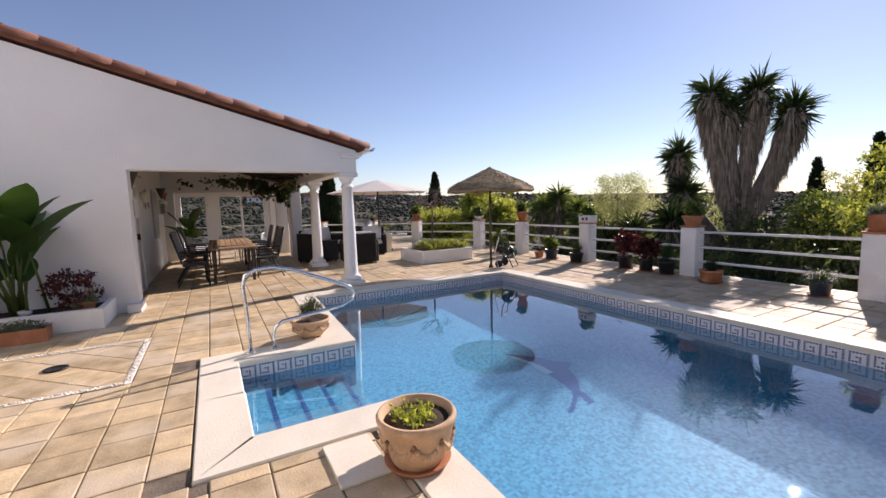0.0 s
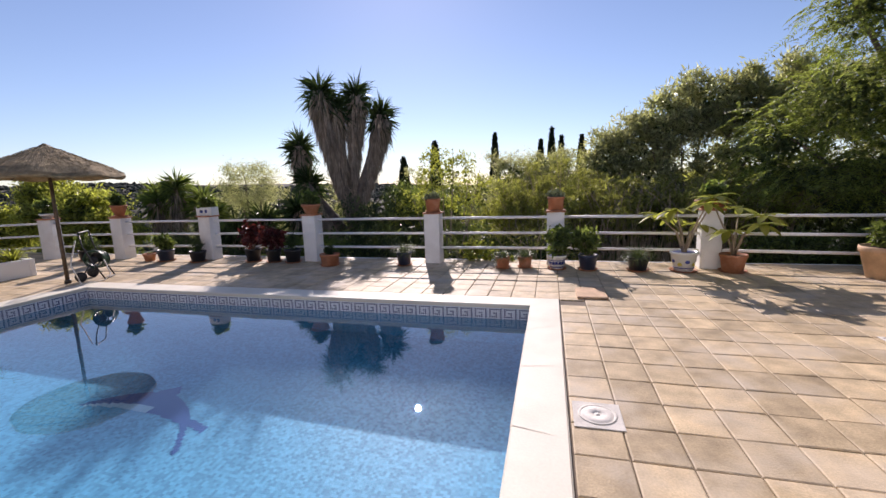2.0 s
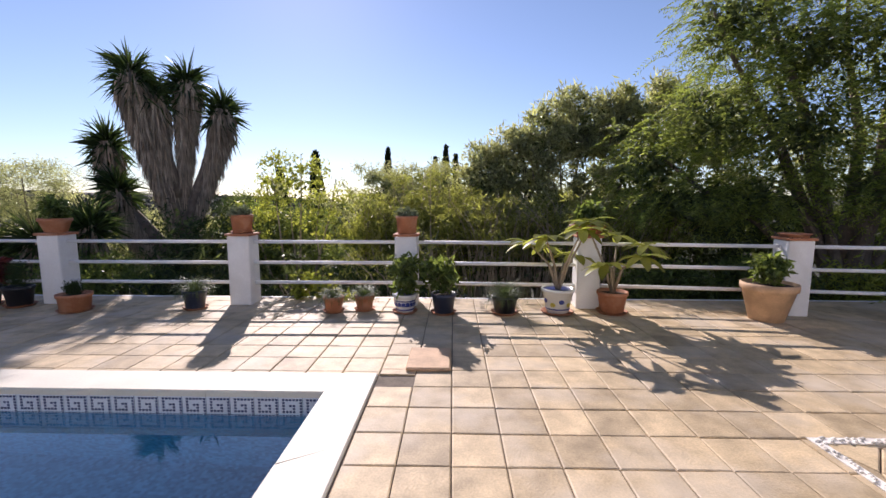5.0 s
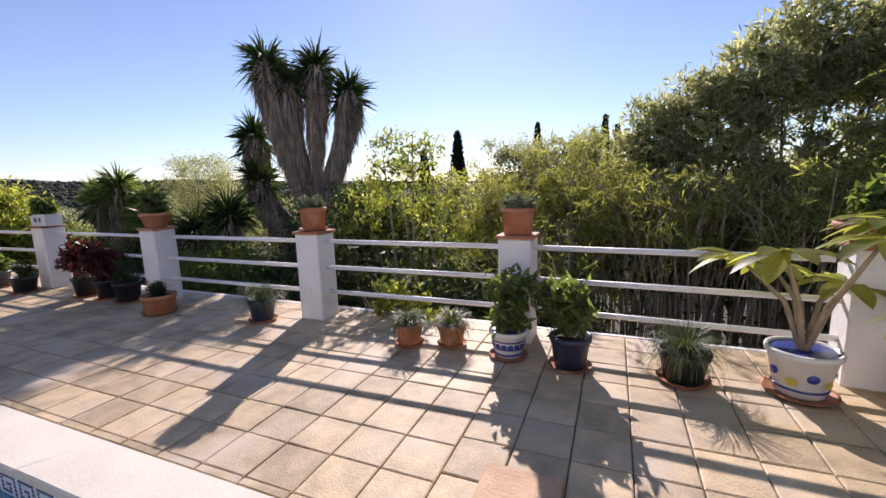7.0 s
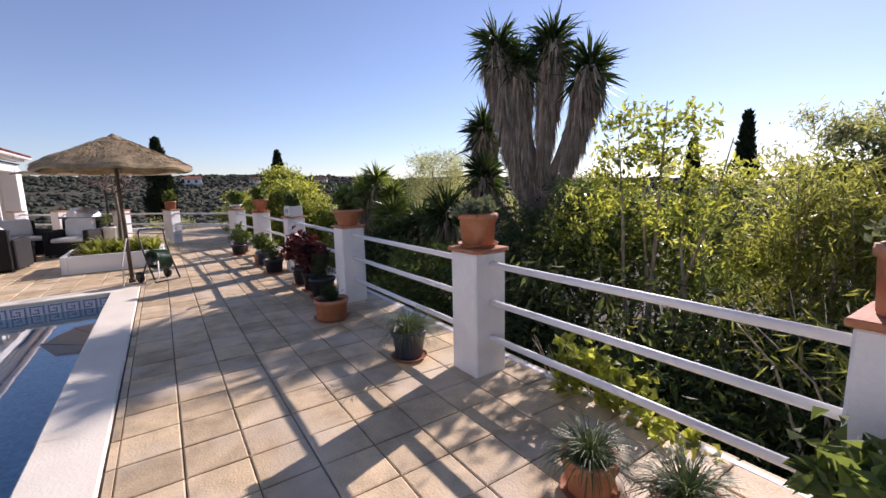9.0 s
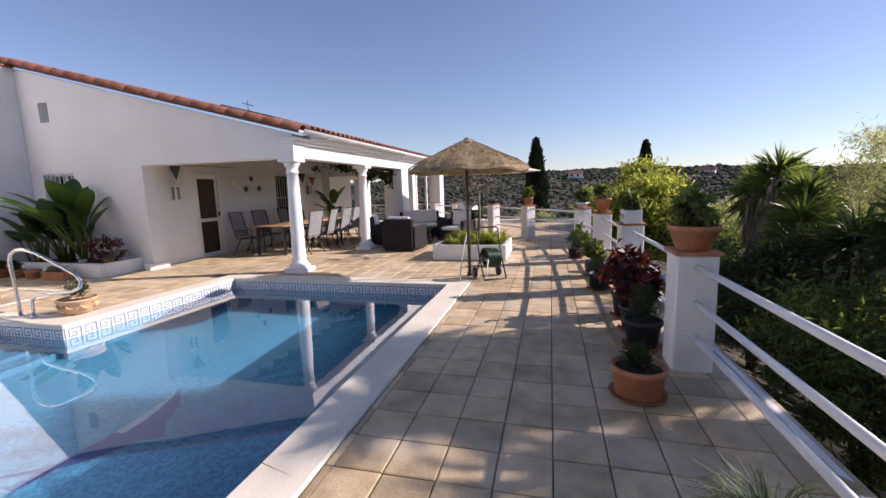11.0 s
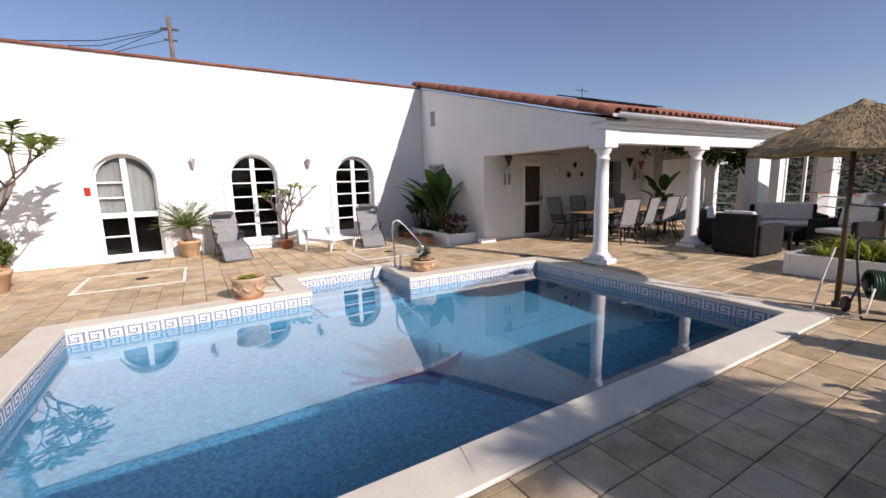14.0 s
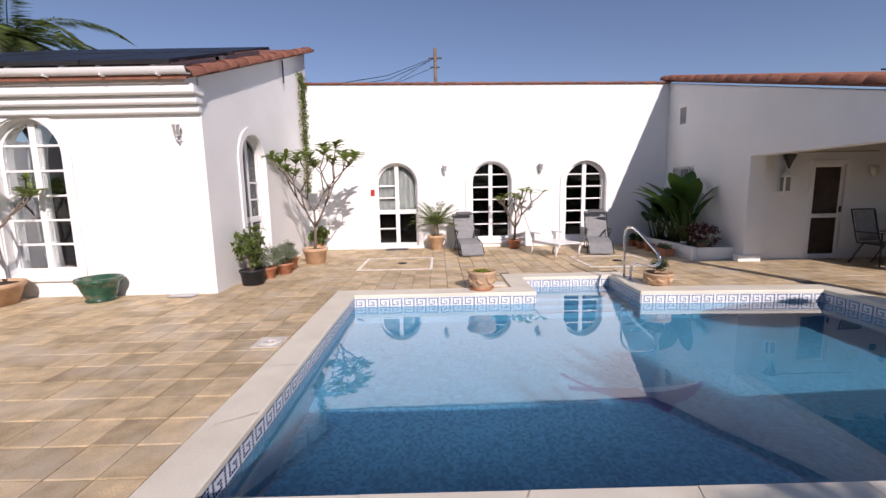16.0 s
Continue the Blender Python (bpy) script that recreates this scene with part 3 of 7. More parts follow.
# coping slabs
coping = thing("pool_coping", "pale cream stone coping slabs round the pool", "coping", kind="structure")
ce = coping_edge
for i in range(len(pool_edge)):
    a0, a1, b0, b1 = Vector(pool_edge[i]), Vector(pool_edge[(i + 1) % 8]), Vector(ce[i]), Vector(ce[(i + 1) % 8])
    n = max(1, round((a1 - a0).length / 0.9))
    for k in range(n):
        s, e = k / n, (k + 1) / n
        gap = 0.0002 / max((a1 - a0).length, 0.1)
        q = [a0.lerp(a1, s + gap), a0.lerp(a1, e - gap), b0.lerp(b1, e - gap), b0.lerp(b1, s + gap)]
        q = [Vector(p) for p in q]
        inn = (q[0] - q[3]).normalized() * 0.03
        q[0], q[1] = q[0] + inn, q[1] + inn
        vs, bz = [], 0.012
        for z, sh in ((-0.035, 0.0), (0.002, 0.0), (0.014, bz)):
            for i_c, p in enumerate(q):
                d = (q[(3, 2, 1, 0)[i_c]] - p).normalized() * sh
                vs.append((p.x + d.x, p.y + d.y, z))
        fs = [(3, 2, 1, 0)[::-1], (8, 9, 10, 11)[::-1]]
        for lay in (0, 4):
            fs += [(lay + j, lay + (j + 1) % 4, lay + 4 + (j + 1) % 4, lay + 4 + j)[::-1] for j in range(4)]
        part("slab", G().add(vs, fs), M_COPING, coping)

# ---- house ----
GX, HY = -7.8, -4.4
SL = -0.264
gable_top = lambda y: 4.41 + SL * (y + 4.37)
# gable wall over the porch opening; its outer face looks along +x
g = G().wall((GX, -4.75), (GX, -1.21), 0.34, lambda u: gable_top(u - 4.75) - 0.02,
             [(1.63 - 0.9, 1.63, 1.0, 2.12, False), (0.9, 1.18, 3.22, 3.64, False)], -0.3)
g.wall((GX, -1.21), (GX, 2.38), 0.34, lambda u: gable_top(u - 1.21) - 0.02, [], 2.192)
# the column stands under the wall's south end
solid("wall_gable", g, M_WALL, "white rendered gable wall over the open porch", "wall", kind="structure")
solid("wall_corner_foot", G().box((GX - 0.36, -1.36, 0), (GX + 0.12, -1.18, 0.14), 0.01), M_WALL, "small white plinth at the porch corner", "plinth", kind="structure")
# main house wall with arched doors
WIN = [(-0.20, 0.58, "door"), (-2.867, 0.56, "window"), (-5.54, 0.56, "window")]
g = G()
ops = [((2.28 - c) - hw, (2.28 - c) + hw, 0.06 if k == "door" else 0.2, 2.39 - hw, True) for c, hw, k in WIN]
g.wall((GX + 0.002, HY), (2.278, HY), -0.32, lambda u: 4.40 + 0.0125 * u, [(10.078 - o[1], 10.078 - o[0], o[2], o[3], True) for o in ops], -0.3)
solid("wall_house", g, M_WALL, "tall white rendered house wall with arched openings", "wall", kind="structure")


def arch_strip(g, c, z0, spring, r_in, r_out, y0, y1, slot=0, axis="y", rest=0.0):
    """A band round an arched opening: two uprights and a half ring, between depths y0 and y1."""
    pts = [(-r_in, z0), (-r_in, spring)] + [(-r_in * math.cos(math.pi * k / 24), spring + r_in * math.sin(math.pi * k / 24)) for k in range(1, 24)] + [(r_in, spring), (r_in, z0)]
    pto = [(-r_out, z0), (-r_out, spring)] + [(-r_out * math.cos(math.pi * k / 24), spring + r_out * math.sin(math.pi * k / 24)) for k in range(1, 24)] + [(r_out, spring), (r_out, z0)]
    P = (lambda u, d, z: (c + u, d, z)) if axis == "y" else (lambda u, d, z: (d, c - u, z))
    vs = []
    for i in range(len(pts) - 1):
        (a, za), (b, zb), (e, ze), (h, zh) = pts[i], pts[i + 1], pto[i + 1], pto[i]
        vs += [P(a, y1, za), P(b, y1, zb), P(e, y1, ze), P(h, y1, zh)]
        vs += [P(a, y0, za), P(h, y0, zh), P(e, y0, ze), P(b, y0, zb)]
        vs += [P(h, y0, zh), P(h, y1, zh), P(e, y1, ze), P(e, y0, ze)]
        vs += [P(a, y1, za), P(a, y0, za), P(b, y0, zb), P(b, y1, zb)]
    g.quads(vs, slot)
    return g


def arched_window(name, c, hw, z0, top, y, axis="y", door=False, label="white arched french window with small panes"):
    """Surround, frame, glazing bars, panes and a room behind with painted-in dimness; y: the wall's outer face, the
    outside towards +.
    """
    w = thing(name, label, "window", kind="structure")
    spring = top - hw
    P = (lambda u, d, z: (c + u, y + d, z)) if axis == "y" else (lambda u, d, z: (y - d, c - u, z))
    sgn = 1 if axis == "y" else -1
    part("surround", arch_strip(G(), c, z0 - 0.12, spring, hw + 0.02, hw + 0.16, y - 0.02 * sgn, y + 0.03 * sgn, 0, axis), M_WALL, w)
    part("window_frame", arch_strip(G(), c, z0, spring, hw - 0.055, hw + 0.004, y - 0.20 * sgn, y - 0.13 * sgn, 0, axis), M_TRIM, w)
    bars = G()

    def bar(u0, u1, za, zb, d0=-0.19, d1=-0.14):
        a, b = P(u0, d0, za), P(u1, d1, zb)
        bars.box(a, b, 0.004)

    top_at = lambda u: spring + math.sqrt(max((hw - 0.03) ** 2 - u * u, 0))
    bar(-0.055, 0.055, z0, top - 0.03)
    bar(-hw + 0.03, hw - 0.03, z0, z0 + 0.09, -0.192, -0.138)
    rows = [z0 + 0.09 + k * (top - z0 - 0.09) / 6 for k in range(1, 6)]
    if door:
        bars.box(P(-hw + 0.03, -0.196, z0 + 0.92), P(hw - 0.03, -0.132, z0 + 1.04), 0.005)
        rows = [z0 + 0.5, z0 + 1.38, z0 + 1.72]
    for z in rows:
        ww = hw - 0.04 if z < spring else math.sqrt(max((hw - 0.04) ** 2 - (z - spring) ** 2, 0))
        if door:
            bar(0.04, ww, z - 0.018, z + 0.018, -0.185, -0.145)
        else:
            bar(-ww, ww, z - 0.018, z + 0.018, -0.185, -0.145)
    part("glazing_bar_grid", bars, M_TRIM, w)
    pane = G()
    ol = [(-hw + 0.02, z0), (hw - 0.02, z0)] + [(( hw - 0.02) * math.cos(math.pi * k / 20), spring + (hw - 0.02) * math.sin(math.pi * k / 20)) for k in range(0, 21)]
    for d in (-0.172, -0.168):
        pane.add([P(u, d, z) for u, z in ol], [tuple(range(len(ol)))])
    part("pane", pane, M_GLASS, w).visible_shadow = False
    if door:
        cur = G()
        low = z0 + 1.0 if axis == "y" else z0
        for k in range(24):
            ua, ub = -hw + 0.04 + k * (hw * 2 - 0.08) / 24, -hw + 0.04 + (k + 1) * (hw * 2 - 0.08) / 24
            da, db = -0.26 + 0.006 * math.sin(k * 1.9), -0.26 + 0.006 * math.sin((k + 1) * 1.9)
            cur.quads([P(ua, da, low), P(ub, db, low), P(ub, db, top_at(ub)), P(ua, da, top_at(ua))])
        part("blind", cur, M_BLIND, w, "pale grey blind behind the glass")
    part("window_sill", G().box(P(-hw - 0.1, -0.1, z0 - 0.1), P(hw + 0.1, 0.06, z0 - 0.03), 0.008), M_WALL, w)
    return w


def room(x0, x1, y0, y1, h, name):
    """A closed room behind windows, its dimness painted as a near-black colour."""
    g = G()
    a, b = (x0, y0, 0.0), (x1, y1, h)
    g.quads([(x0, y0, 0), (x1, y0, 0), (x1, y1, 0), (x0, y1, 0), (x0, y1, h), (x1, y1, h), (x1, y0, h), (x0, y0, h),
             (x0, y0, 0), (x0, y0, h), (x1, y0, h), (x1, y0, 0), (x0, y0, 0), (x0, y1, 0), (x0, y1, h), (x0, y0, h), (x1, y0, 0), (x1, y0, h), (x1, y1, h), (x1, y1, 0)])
    solid(name, g, M_ROOMSHADE, "room shell behind the windows, its dimness painted near-black", "room", kind="structure")


arched_window("door_1", -0.20, 0.58, 0.06, 2.39, HY, door=True, label="white arched glazed door with a grey blind")
arched_window("window_1", -2.867, 0.56, 0.2, 2.40, HY)
arched_window("window_2", -5.54, 0.56, 0.2, 2.36, HY)
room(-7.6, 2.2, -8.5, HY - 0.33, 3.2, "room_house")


def cover_tile(length=0.42, r=0.085, taper=0.8):
    """A barrel roof tile: a half pipe with thickness, narrowing along +y."""
    g = G()
    vs, fs, n = [], [], 8
    for t, rr in ((0, r), (1, r * taper)):
        for rad in (rr, rr - 0.012):
            for k in range(n + 1):
                a = math.pi * k / n
                vs.append((rad * math.cos(a), t * length, rad * math.sin(a) * 0.85))
    m = n + 1
    for k in range(n):
        fs += [(k, k + 1, 2 * m + k + 1, 2 * m + k), (m + k + 1, m + k, 3 * m + k, 3 * m + k + 1), (k + 1, k, m + k, m + k + 1)]
    return g.add(vs, fs, 0, True)


def tile_field(g, x0, x1, y_eave, y_top, z_eave, slope, along="y"):
    """Rows of barrel tiles on a slope that rises from y_eave to y_top."""
    base = cover_tile()
    bv, bf = np.concatenate(base.v), base.f
    n_row = int(abs(y_top - y_eave) / 0.36) + 1
    s = 1 if y_top > y_eave else -1
    for i in range(int((x1 - x0) / 0.2) + 1):
        for k in range(n_row):
            v = bv.copy() * [1 + 0.06 * RNG.normal(), 1, 1]
            yy = v[:, 1] + k * 0.36
            g.add(np.stack([x0 + i * 0.2 + v[:, 0] + 0.006 * RNG.normal(), y_eave + s * yy, z_eave + abs(slope) * yy + v[:, 2] + 0.012], 1), bf, 0, True)


# porch and house roof: one slope that rises to the north
g = G()
y_e, z_e = 2.62, 2.60
zr = lambda y: gable_top(y) + 0.03
g.add([(x, y, zr(y) + dz) for dz in (0, 0.1) for x, y in ((-19.2, 2.55), (GX + 0.03, 2.55), (GX + 0.03, -4.75), (-19.2, -4.75))],
      [(0, 1, 2, 3)[::-1], (4, 5, 6, 7), (0, 1, 5, 4), (1, 2, 6, 5), (2, 3, 7, 6), (3, 0, 4, 7)])
roof = thing("roof_house", "red barrel-tiled roof over the porch and house", "roof", kind="structure")
part("roof_slab", g, M_ROOF, roof)
g = G()
tile_field(g, -19.0, GX - 0.1, 2.68, -4.6, zr(2.68) + 0.1, SL)
tagged(part("tile_rows", g, M_ROOF, roof), kind="stuff")
# verge tiles along the gable, each lapping the next
vme = None
for k in range(19):
    y = 2.62 - k * 0.385
    g = G()
    n = 10
    vs = []
    for t, sc in ((0, 1.0), (1, 0.92)):
        for rad in (0.13 * sc, 0.115 * sc):
            for j in range(n + 1):
                a = math.pi * 1.05 * j / n - 0.08
                vs.append((rad * math.cos(a), -t * 0.42, rad * math.sin(a) * 0.9))
    m = n + 1
    fs = []
    for j in range(n):
        fs += [(j, j + 1, 2 * m + j + 1, 2 * m + j)[::-1], (m + j + 1, m + j, 3 * m + j, 3 * m + j + 1)[::-1], (j + 1, j, m + j, m + j + 1)[::-1]]
    if vme is None:
        vme = G().add(vs, fs, 0, True).mesh("tile", M_ROOF)
    ob = new("tile", vme)
    ob.parent = roof
    ob.matrix_local = Matrix.Translation((GX + 0.02, y, zr(y) + 0.05 + 0.012 * (k % 2))) @ Matrix.Rotation(math.atan(SL), 4, "X")
# thin tile edge on top of the main wall
g = G()
for k in range(26):
    x = GX + k * 0.39
    z = 4.40 + 0.0125 * (x + 8.1)
    g.box((x, HY - 0.42, z), (x + 0.384, HY + 0.06, z + 0.05 + 0.008 * (k % 2)), 0.015)
solid("wall_cap_tiles", g, M_ROOF, "flat red tiles capping the house wall", "tiles", kind="structure")
solid("roof_back", G().add([(GX - .3, -4.8, 4.3), (2.3, -4.8, 4.42), (2.3, -9, 4.0), (GX - .3, -9, 4.0)], [(0, 1, 2, 3)]), M_ROOF, "red tiled roof behind the house wall", "roof", kind="structure")

# porch: back wall, end wall, ceiling, beam and columns
PB = -1.4
porch_top = lambda y: 2.46 + SL * (y - 2.2)
g = G().wall((-15.2, PB), (GX - 0.34, PB), -0.3, 3.45, [(-9.98 + 15.2, -9.32 + 15.2, 0.02, 2.02, False), (-13.42 + 15.2, -12.38 + 15.2, 0.9, 2.1, False)], -0.3)
solid("wall_porch", g, M_WALL, "white rendered wall at the back of the porch", "wall", kind="structure")
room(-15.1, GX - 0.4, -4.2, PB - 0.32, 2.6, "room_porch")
g = G().wall((-15.2, 2.2), (-15.2, PB - 0.3), -0.3, lambda u: 2.48 - SL * u, [(0.35, 3.3, 0.0, 2.1, False)], -0.3)
solid("wall_porch_end", g, M_WALL, "white porch end wall with a wide opening", "wall", kind="structure")
g = G().wall((-19.0, PB), (-15.5, PB), -0.3, 3.45, [(0.6, 1.5, 0, 2.05, False)], -0.3)
solid("wall_sunroom", g, M_WALL, "white wall of the room beyond the porch", "wall", kind="structure")
g = G()
for k in range(22):
    y = -1.35 + k * 0.17
    g.box((-19, y, porch_top(y)), (GX - 0.34, y + 0.165, porch_top(y) + 0.03), 0.003)
for k in range(16):
    x = -18.6 + k * 0.7
    g.box((0, -3.72, -0.115), (0.09, 0, -0.005), 0.006, 0, Matrix.Translation((x, 2.2, porch_top(2.2))) @ Matrix.Rotation(math.atan(SL), 4, "X"))
solid("ceiling", g, M_WOODD, "dark timber boards and beams under the porch roof", "ceiling", kind="structure")
beam = thing("porch_beam", "white moulded beam over the porch columns", "beam", kind="structure")
part("beam_body", G().box((-15.4, 2.1, 2.192), (GX - 0.343, 2.36, 2.44), 0.01), M_TRIM, beam)
part("cornice", G().box((-15.4, 2.08, 2.44), (GX + 0.03, 2.43, 2.50), 0.012).box((-15.4, 2.06, 2.50), (GX + 0.05, 2.50, 2.56), 0.015), M_TRIM, beam)
part("fascia", G().box((-18.9, 2.30, 2.545), (GX - 0.35, 2.54, 2.62), 0.006), M_TRIM, beam)
g = G()
vs, fs, n = [], [], 8
for x in (-18.9, GX + 0.12):
    for rad in (0.075, 0.066):
        for k in range(n + 1):
            a = math.pi + math.pi * k / n
            vs.append((x, 2.66 + rad * math.cos(a), 2.66 + rad * math.sin(a)))
m = n + 1
for k in range(n):
    fs += [(k, k + 1, 2 * m + k + 1, 2 * m + k), (m + k + 1, m + k, 3 * m + k, 3 * m + k + 1), (k, m + k, m + k + 1, k + 1), (2 * m + k, 2 * m + k + 1, 3 * m + k + 1, 3 * m + k)]
g.add(vs, fs, 0, True)
for x in np.arange(-18.5, GX, 0.9):
    g.box((x, 2.55, 2.57), (x + 0.02, 2.74, 2.60), 0.003)
solid("roof_gutter", g, M_PLASTICW, "white half-round gutter along the porch eave", "gutter", kind="structure")


def column(x, y):
    c = thing("column", "white round porch column on a square plinth", "column", (x, y, 0), group="porch columns", kind="structure")
    part("plinth", G().box((-0.215, -0.215, 0), (0.215, 0.215, 0.09), 0.012), M_TRIM, c)
    prof = [(0.19, 0.09), (0.20, 0.11), (0.20, 0.14), (0.175, 0.165), (0.145, 0.19), (0.132, 0.25), (0.126, 0.6), (0.123, 1.0), (0.110, 1.6), (0.10, 1.9),
            (0.122, 1.905), (0.122, 1.935), (0.102, 1.945), (0.102, 2.0), (0.13, 2.04), (0.152, 2.09), (0.152, 2.11)]
    part("shaft", G().lathe(prof, 32), M_TRIM, c)
    part("capital", G().box((-0.18, -0.18, 2.11), (0.18, 0.18, 2.19), 0.01), M_TRIM, c)


column(-7.95, 2.22), column(-10.98, 2.24)
solid("pillar_1", G().box((-14.2, 2.06, 0), (-13.6, 2.38, 2.19), 0.012), M_WALL, "square white porch pillar", "pillar", kind="structure")
solid("pillar_2", G().box((-18.9, 2.0, 0), (-18.3, 2.4, 2.3), 0.012), M_WALL, "square white pillar at the terrace end", "pillar", kind="structure")
solid("sunroom_beam", G().box((-18.9, 2.08, 2.2), (-15.4, 2.36, 2.46), 0.012), M_TRIM, "white beam at the end of the porch", "beam", kind="structure")
for x in (-15.6, -16.9):
    solid("sunroom_post", G().box((x, 2.16, 0), (x + 0.08, 2.24, 2.2), 0.006), M_TRIM, "slim white post at the open end", "post", "slim white posts", kind="structure")

# open end of the sunroom: piers, a slim mullion and rails
g = G().wall((-18.6, 1.996), (-18.6, PB + 0.004), -0.25, lambda u: 2.56 - SL * u, [(0.18, 1.79, 0.02, 2.07, False), (2.3, 3.1, 0.02, 2.07, False)], -0.3)
solid("wall_west", g, M_WALL, "white sunroom wall with wide openings towards the hills", "wall", kind="structure")
solid("sunroom_post", G().box((-18.72, 0.93, 0.02), (-18.65, 1.01, 2.07), 0.006), M_TRIM, "slim white post at the open end", "post", "slim white posts", kind="structure")
for zz in (0.5, 0.87):
    for ya, yb in ((0.21, 0.93), (1.01, 1.816), (-1.1, -0.3)):
        solid("sunroom_rail", G().box((-18.71, ya, zz - 0.02), (-18.66, yb, zz + 0.02), 0.004), M_TRIM, "white rail across the opening", "rail", "white sunroom rails", kind="structure")

# annex on the east side
AX, AY = 2.28, 0.69
a_top = lambda y: 3.40 + 0.372 * (AY - y)
g = G().wall((AX, AY), (AX, HY - 0.4), 0.34, lambda u: a_top(AY - u), [(1.25 - 0.02, 2.25, 0.12, 2.24, True)], -0.3)
solid("wall_annex_side", g, M_WALL, "white rendered side wall of the annex", "wall", kind="structure")
g = G().wall((AX + 0.343, AY), (9.0, AY), -0.34, 3.3, [(2.437 - 0.55, 2.437 + 0.55, 0.36, 2.28, True)], -0.3)
solid("wall_annex_front", g, M_WALL, "white rendered front wall of the annex", "wall", kind="structure")
arched_window("window_3", AX + 2.78, 0.55, 0.36, 2.83, AY, label="white arched window with small panes")
w = arched_window("door_2", AY - 1.74, 0.51, 0.12, 2.75, AX, axis="x", door=True, label="white arched glazed door with a pale blind")
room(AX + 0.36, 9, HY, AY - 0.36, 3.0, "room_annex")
g = G().box((AX - 0.02, AY - 0.02, 2.86), (9.2, AY + 0.10, 2.98), 0.015).box((AX - 0.05, AY, 2.98), (9.2, AY + 0.2, 3.10), 0.02).box((AX - 0.08, AY, 3.10), (9.2, AY + 0.3, 3.24), 0.02).box((AX + 0.01, AY + 0.01, 3.235), (9.2, AY + 0.33, 3.40), 0.006)
solid("annex_cornice", g, M_TRIM, "white stepped cornice under the annex eave", "cornice", kind="structure")
g = G()
vs, fs = [], []
for x in (AX - 0.1, 9.2):
    for rad in (0.09, 0.08):
        for k in range(n + 1):
            a = math.pi + math.pi * k / n
            vs.append((x, AY + 0.42 + rad * math.cos(a), 3.42 + rad * math.sin(a)))
for k in range(n):
    fs += [(k, k + 1, 2 * m + k + 1, 2 * m + k), (m + k + 1, m + k, 3 * m + k, 3 * m + k + 1), (k, m + k, m + k + 1, k + 1), (2 * m + k, 2 * m + k + 1, 3 * m + k + 1, 3 * m + k)]
g.add(vs, fs, 0, True)
for x in np.arange(AX + 0.3, 9, 0.8):
    g.box((x, AY + 0.28, 3.31), (x + 0.02, AY + 0.5, 3.34), 0.003)
solid("annex_gutter", g, M_PLASTICW, "white half-round gutter on the annex", "gutter", kind="structure")
aroof = thing("roof_annex", "red tiled annex roof carrying solar panels", "roof", kind="structure")
part("roof_slab", G().add([(x, y, a_top(y) + dz) for dz in (0.02, 0.1) for x, y in ((AX - 0.06, AY + 0.4), (9.2, AY + 0.4), (9.2, -5.6), (AX - 0.06, -5.6))],
                          [(0, 1, 2, 3)[::-1], (4, 5, 6, 7), (0, 1, 5, 4), (1, 2, 6, 5), (2, 3, 7, 6), (3, 0, 4, 7)]), M_ROOF, aroof)
ta = math.atan(0.372)
for k in range(16):
    y = AY + 0.4 - k * 0.385
    ob = new("tile", vme)
    ob.parent = aroof
    ob.matrix_local = Matrix.Translation((AX - 0.04, y, a_top(y) + 0.06 + 0.012 * (k % 2))) @ Matrix.Rotation(-ta, 4, "X")
# solar panels on rails above the annex roof
for i in range(4):
    for j in range(2):
        t = thing("solar_panel", "dark glass solar panel on aluminium rails", "solar panel", group="solar panels on the annex roof")
        y0 = AY + 0.1 - j * 2.1
        t.matrix_world = Matrix.Translation((AX + 0.35 + i * 1.35, y0, a_top(y0) + 0.24)) @ Matrix.Rotation(-ta, 4, "X")
        part("panel", G().box((0, -2.0, 0), (1.3, 0, 0.035), 0.003), M_PANEL, t)
        for fy in (-2.0, 0.0):
            part("frame", G().box((-0.01, fy - 0.02, -0.03), (1.31, fy + 0.02, 0.03), 0.003), M_METALD, t)
        for fx in (0.2, 1.0):
            part("rail", G().box((fx, -1.9, -0.14), (fx + 0.06, 0.08, -0.035), 0.004), M_ALU, t)

# neighbouring white wall at the east end
g = G().wall((8.55, 7.75), (7.75, 4.6), 0.35, lambda u: 3.30 - 0.03 * u, [], -0.6)
solid("wall_east", g, M_WALL, "tall white garden wall under a tiled edge", "wall", kind="structure")
g = G()
d = Vector((7.75 - 8.55, 4.6 - 7.75)).normalized()
for k in range(18):
    p = Vector((8.55, 7.75)) + d * (k * 0.18)
    g.tube([(p.x - 0.1, p.y, 3.33 - 0.03 * k * 0.18), (p.x + 0.4, p.y, 3.46 - 0.03 * k * 0.18)], 0.075, 8)
solid("wall_east_tiles", g, M_ROOF, "weathered barrel tiles along the wall top", "tiles", kind="structure")
g = G().wall((7.75, 4.6), (9.0, 0.7), 0.3, 2.9, [], -0.3)
solid("wall_east_return", g, M_WALL, "plain white wall closing the terrace", "wall", kind="structure")
solid("terrace_end", G().box((XW - 0.3, -1.4, -0.5), (XW, YS, 0.12), 0.02), M_WALL, "low white kerb at the terrace end", "kerb", kind="structure")

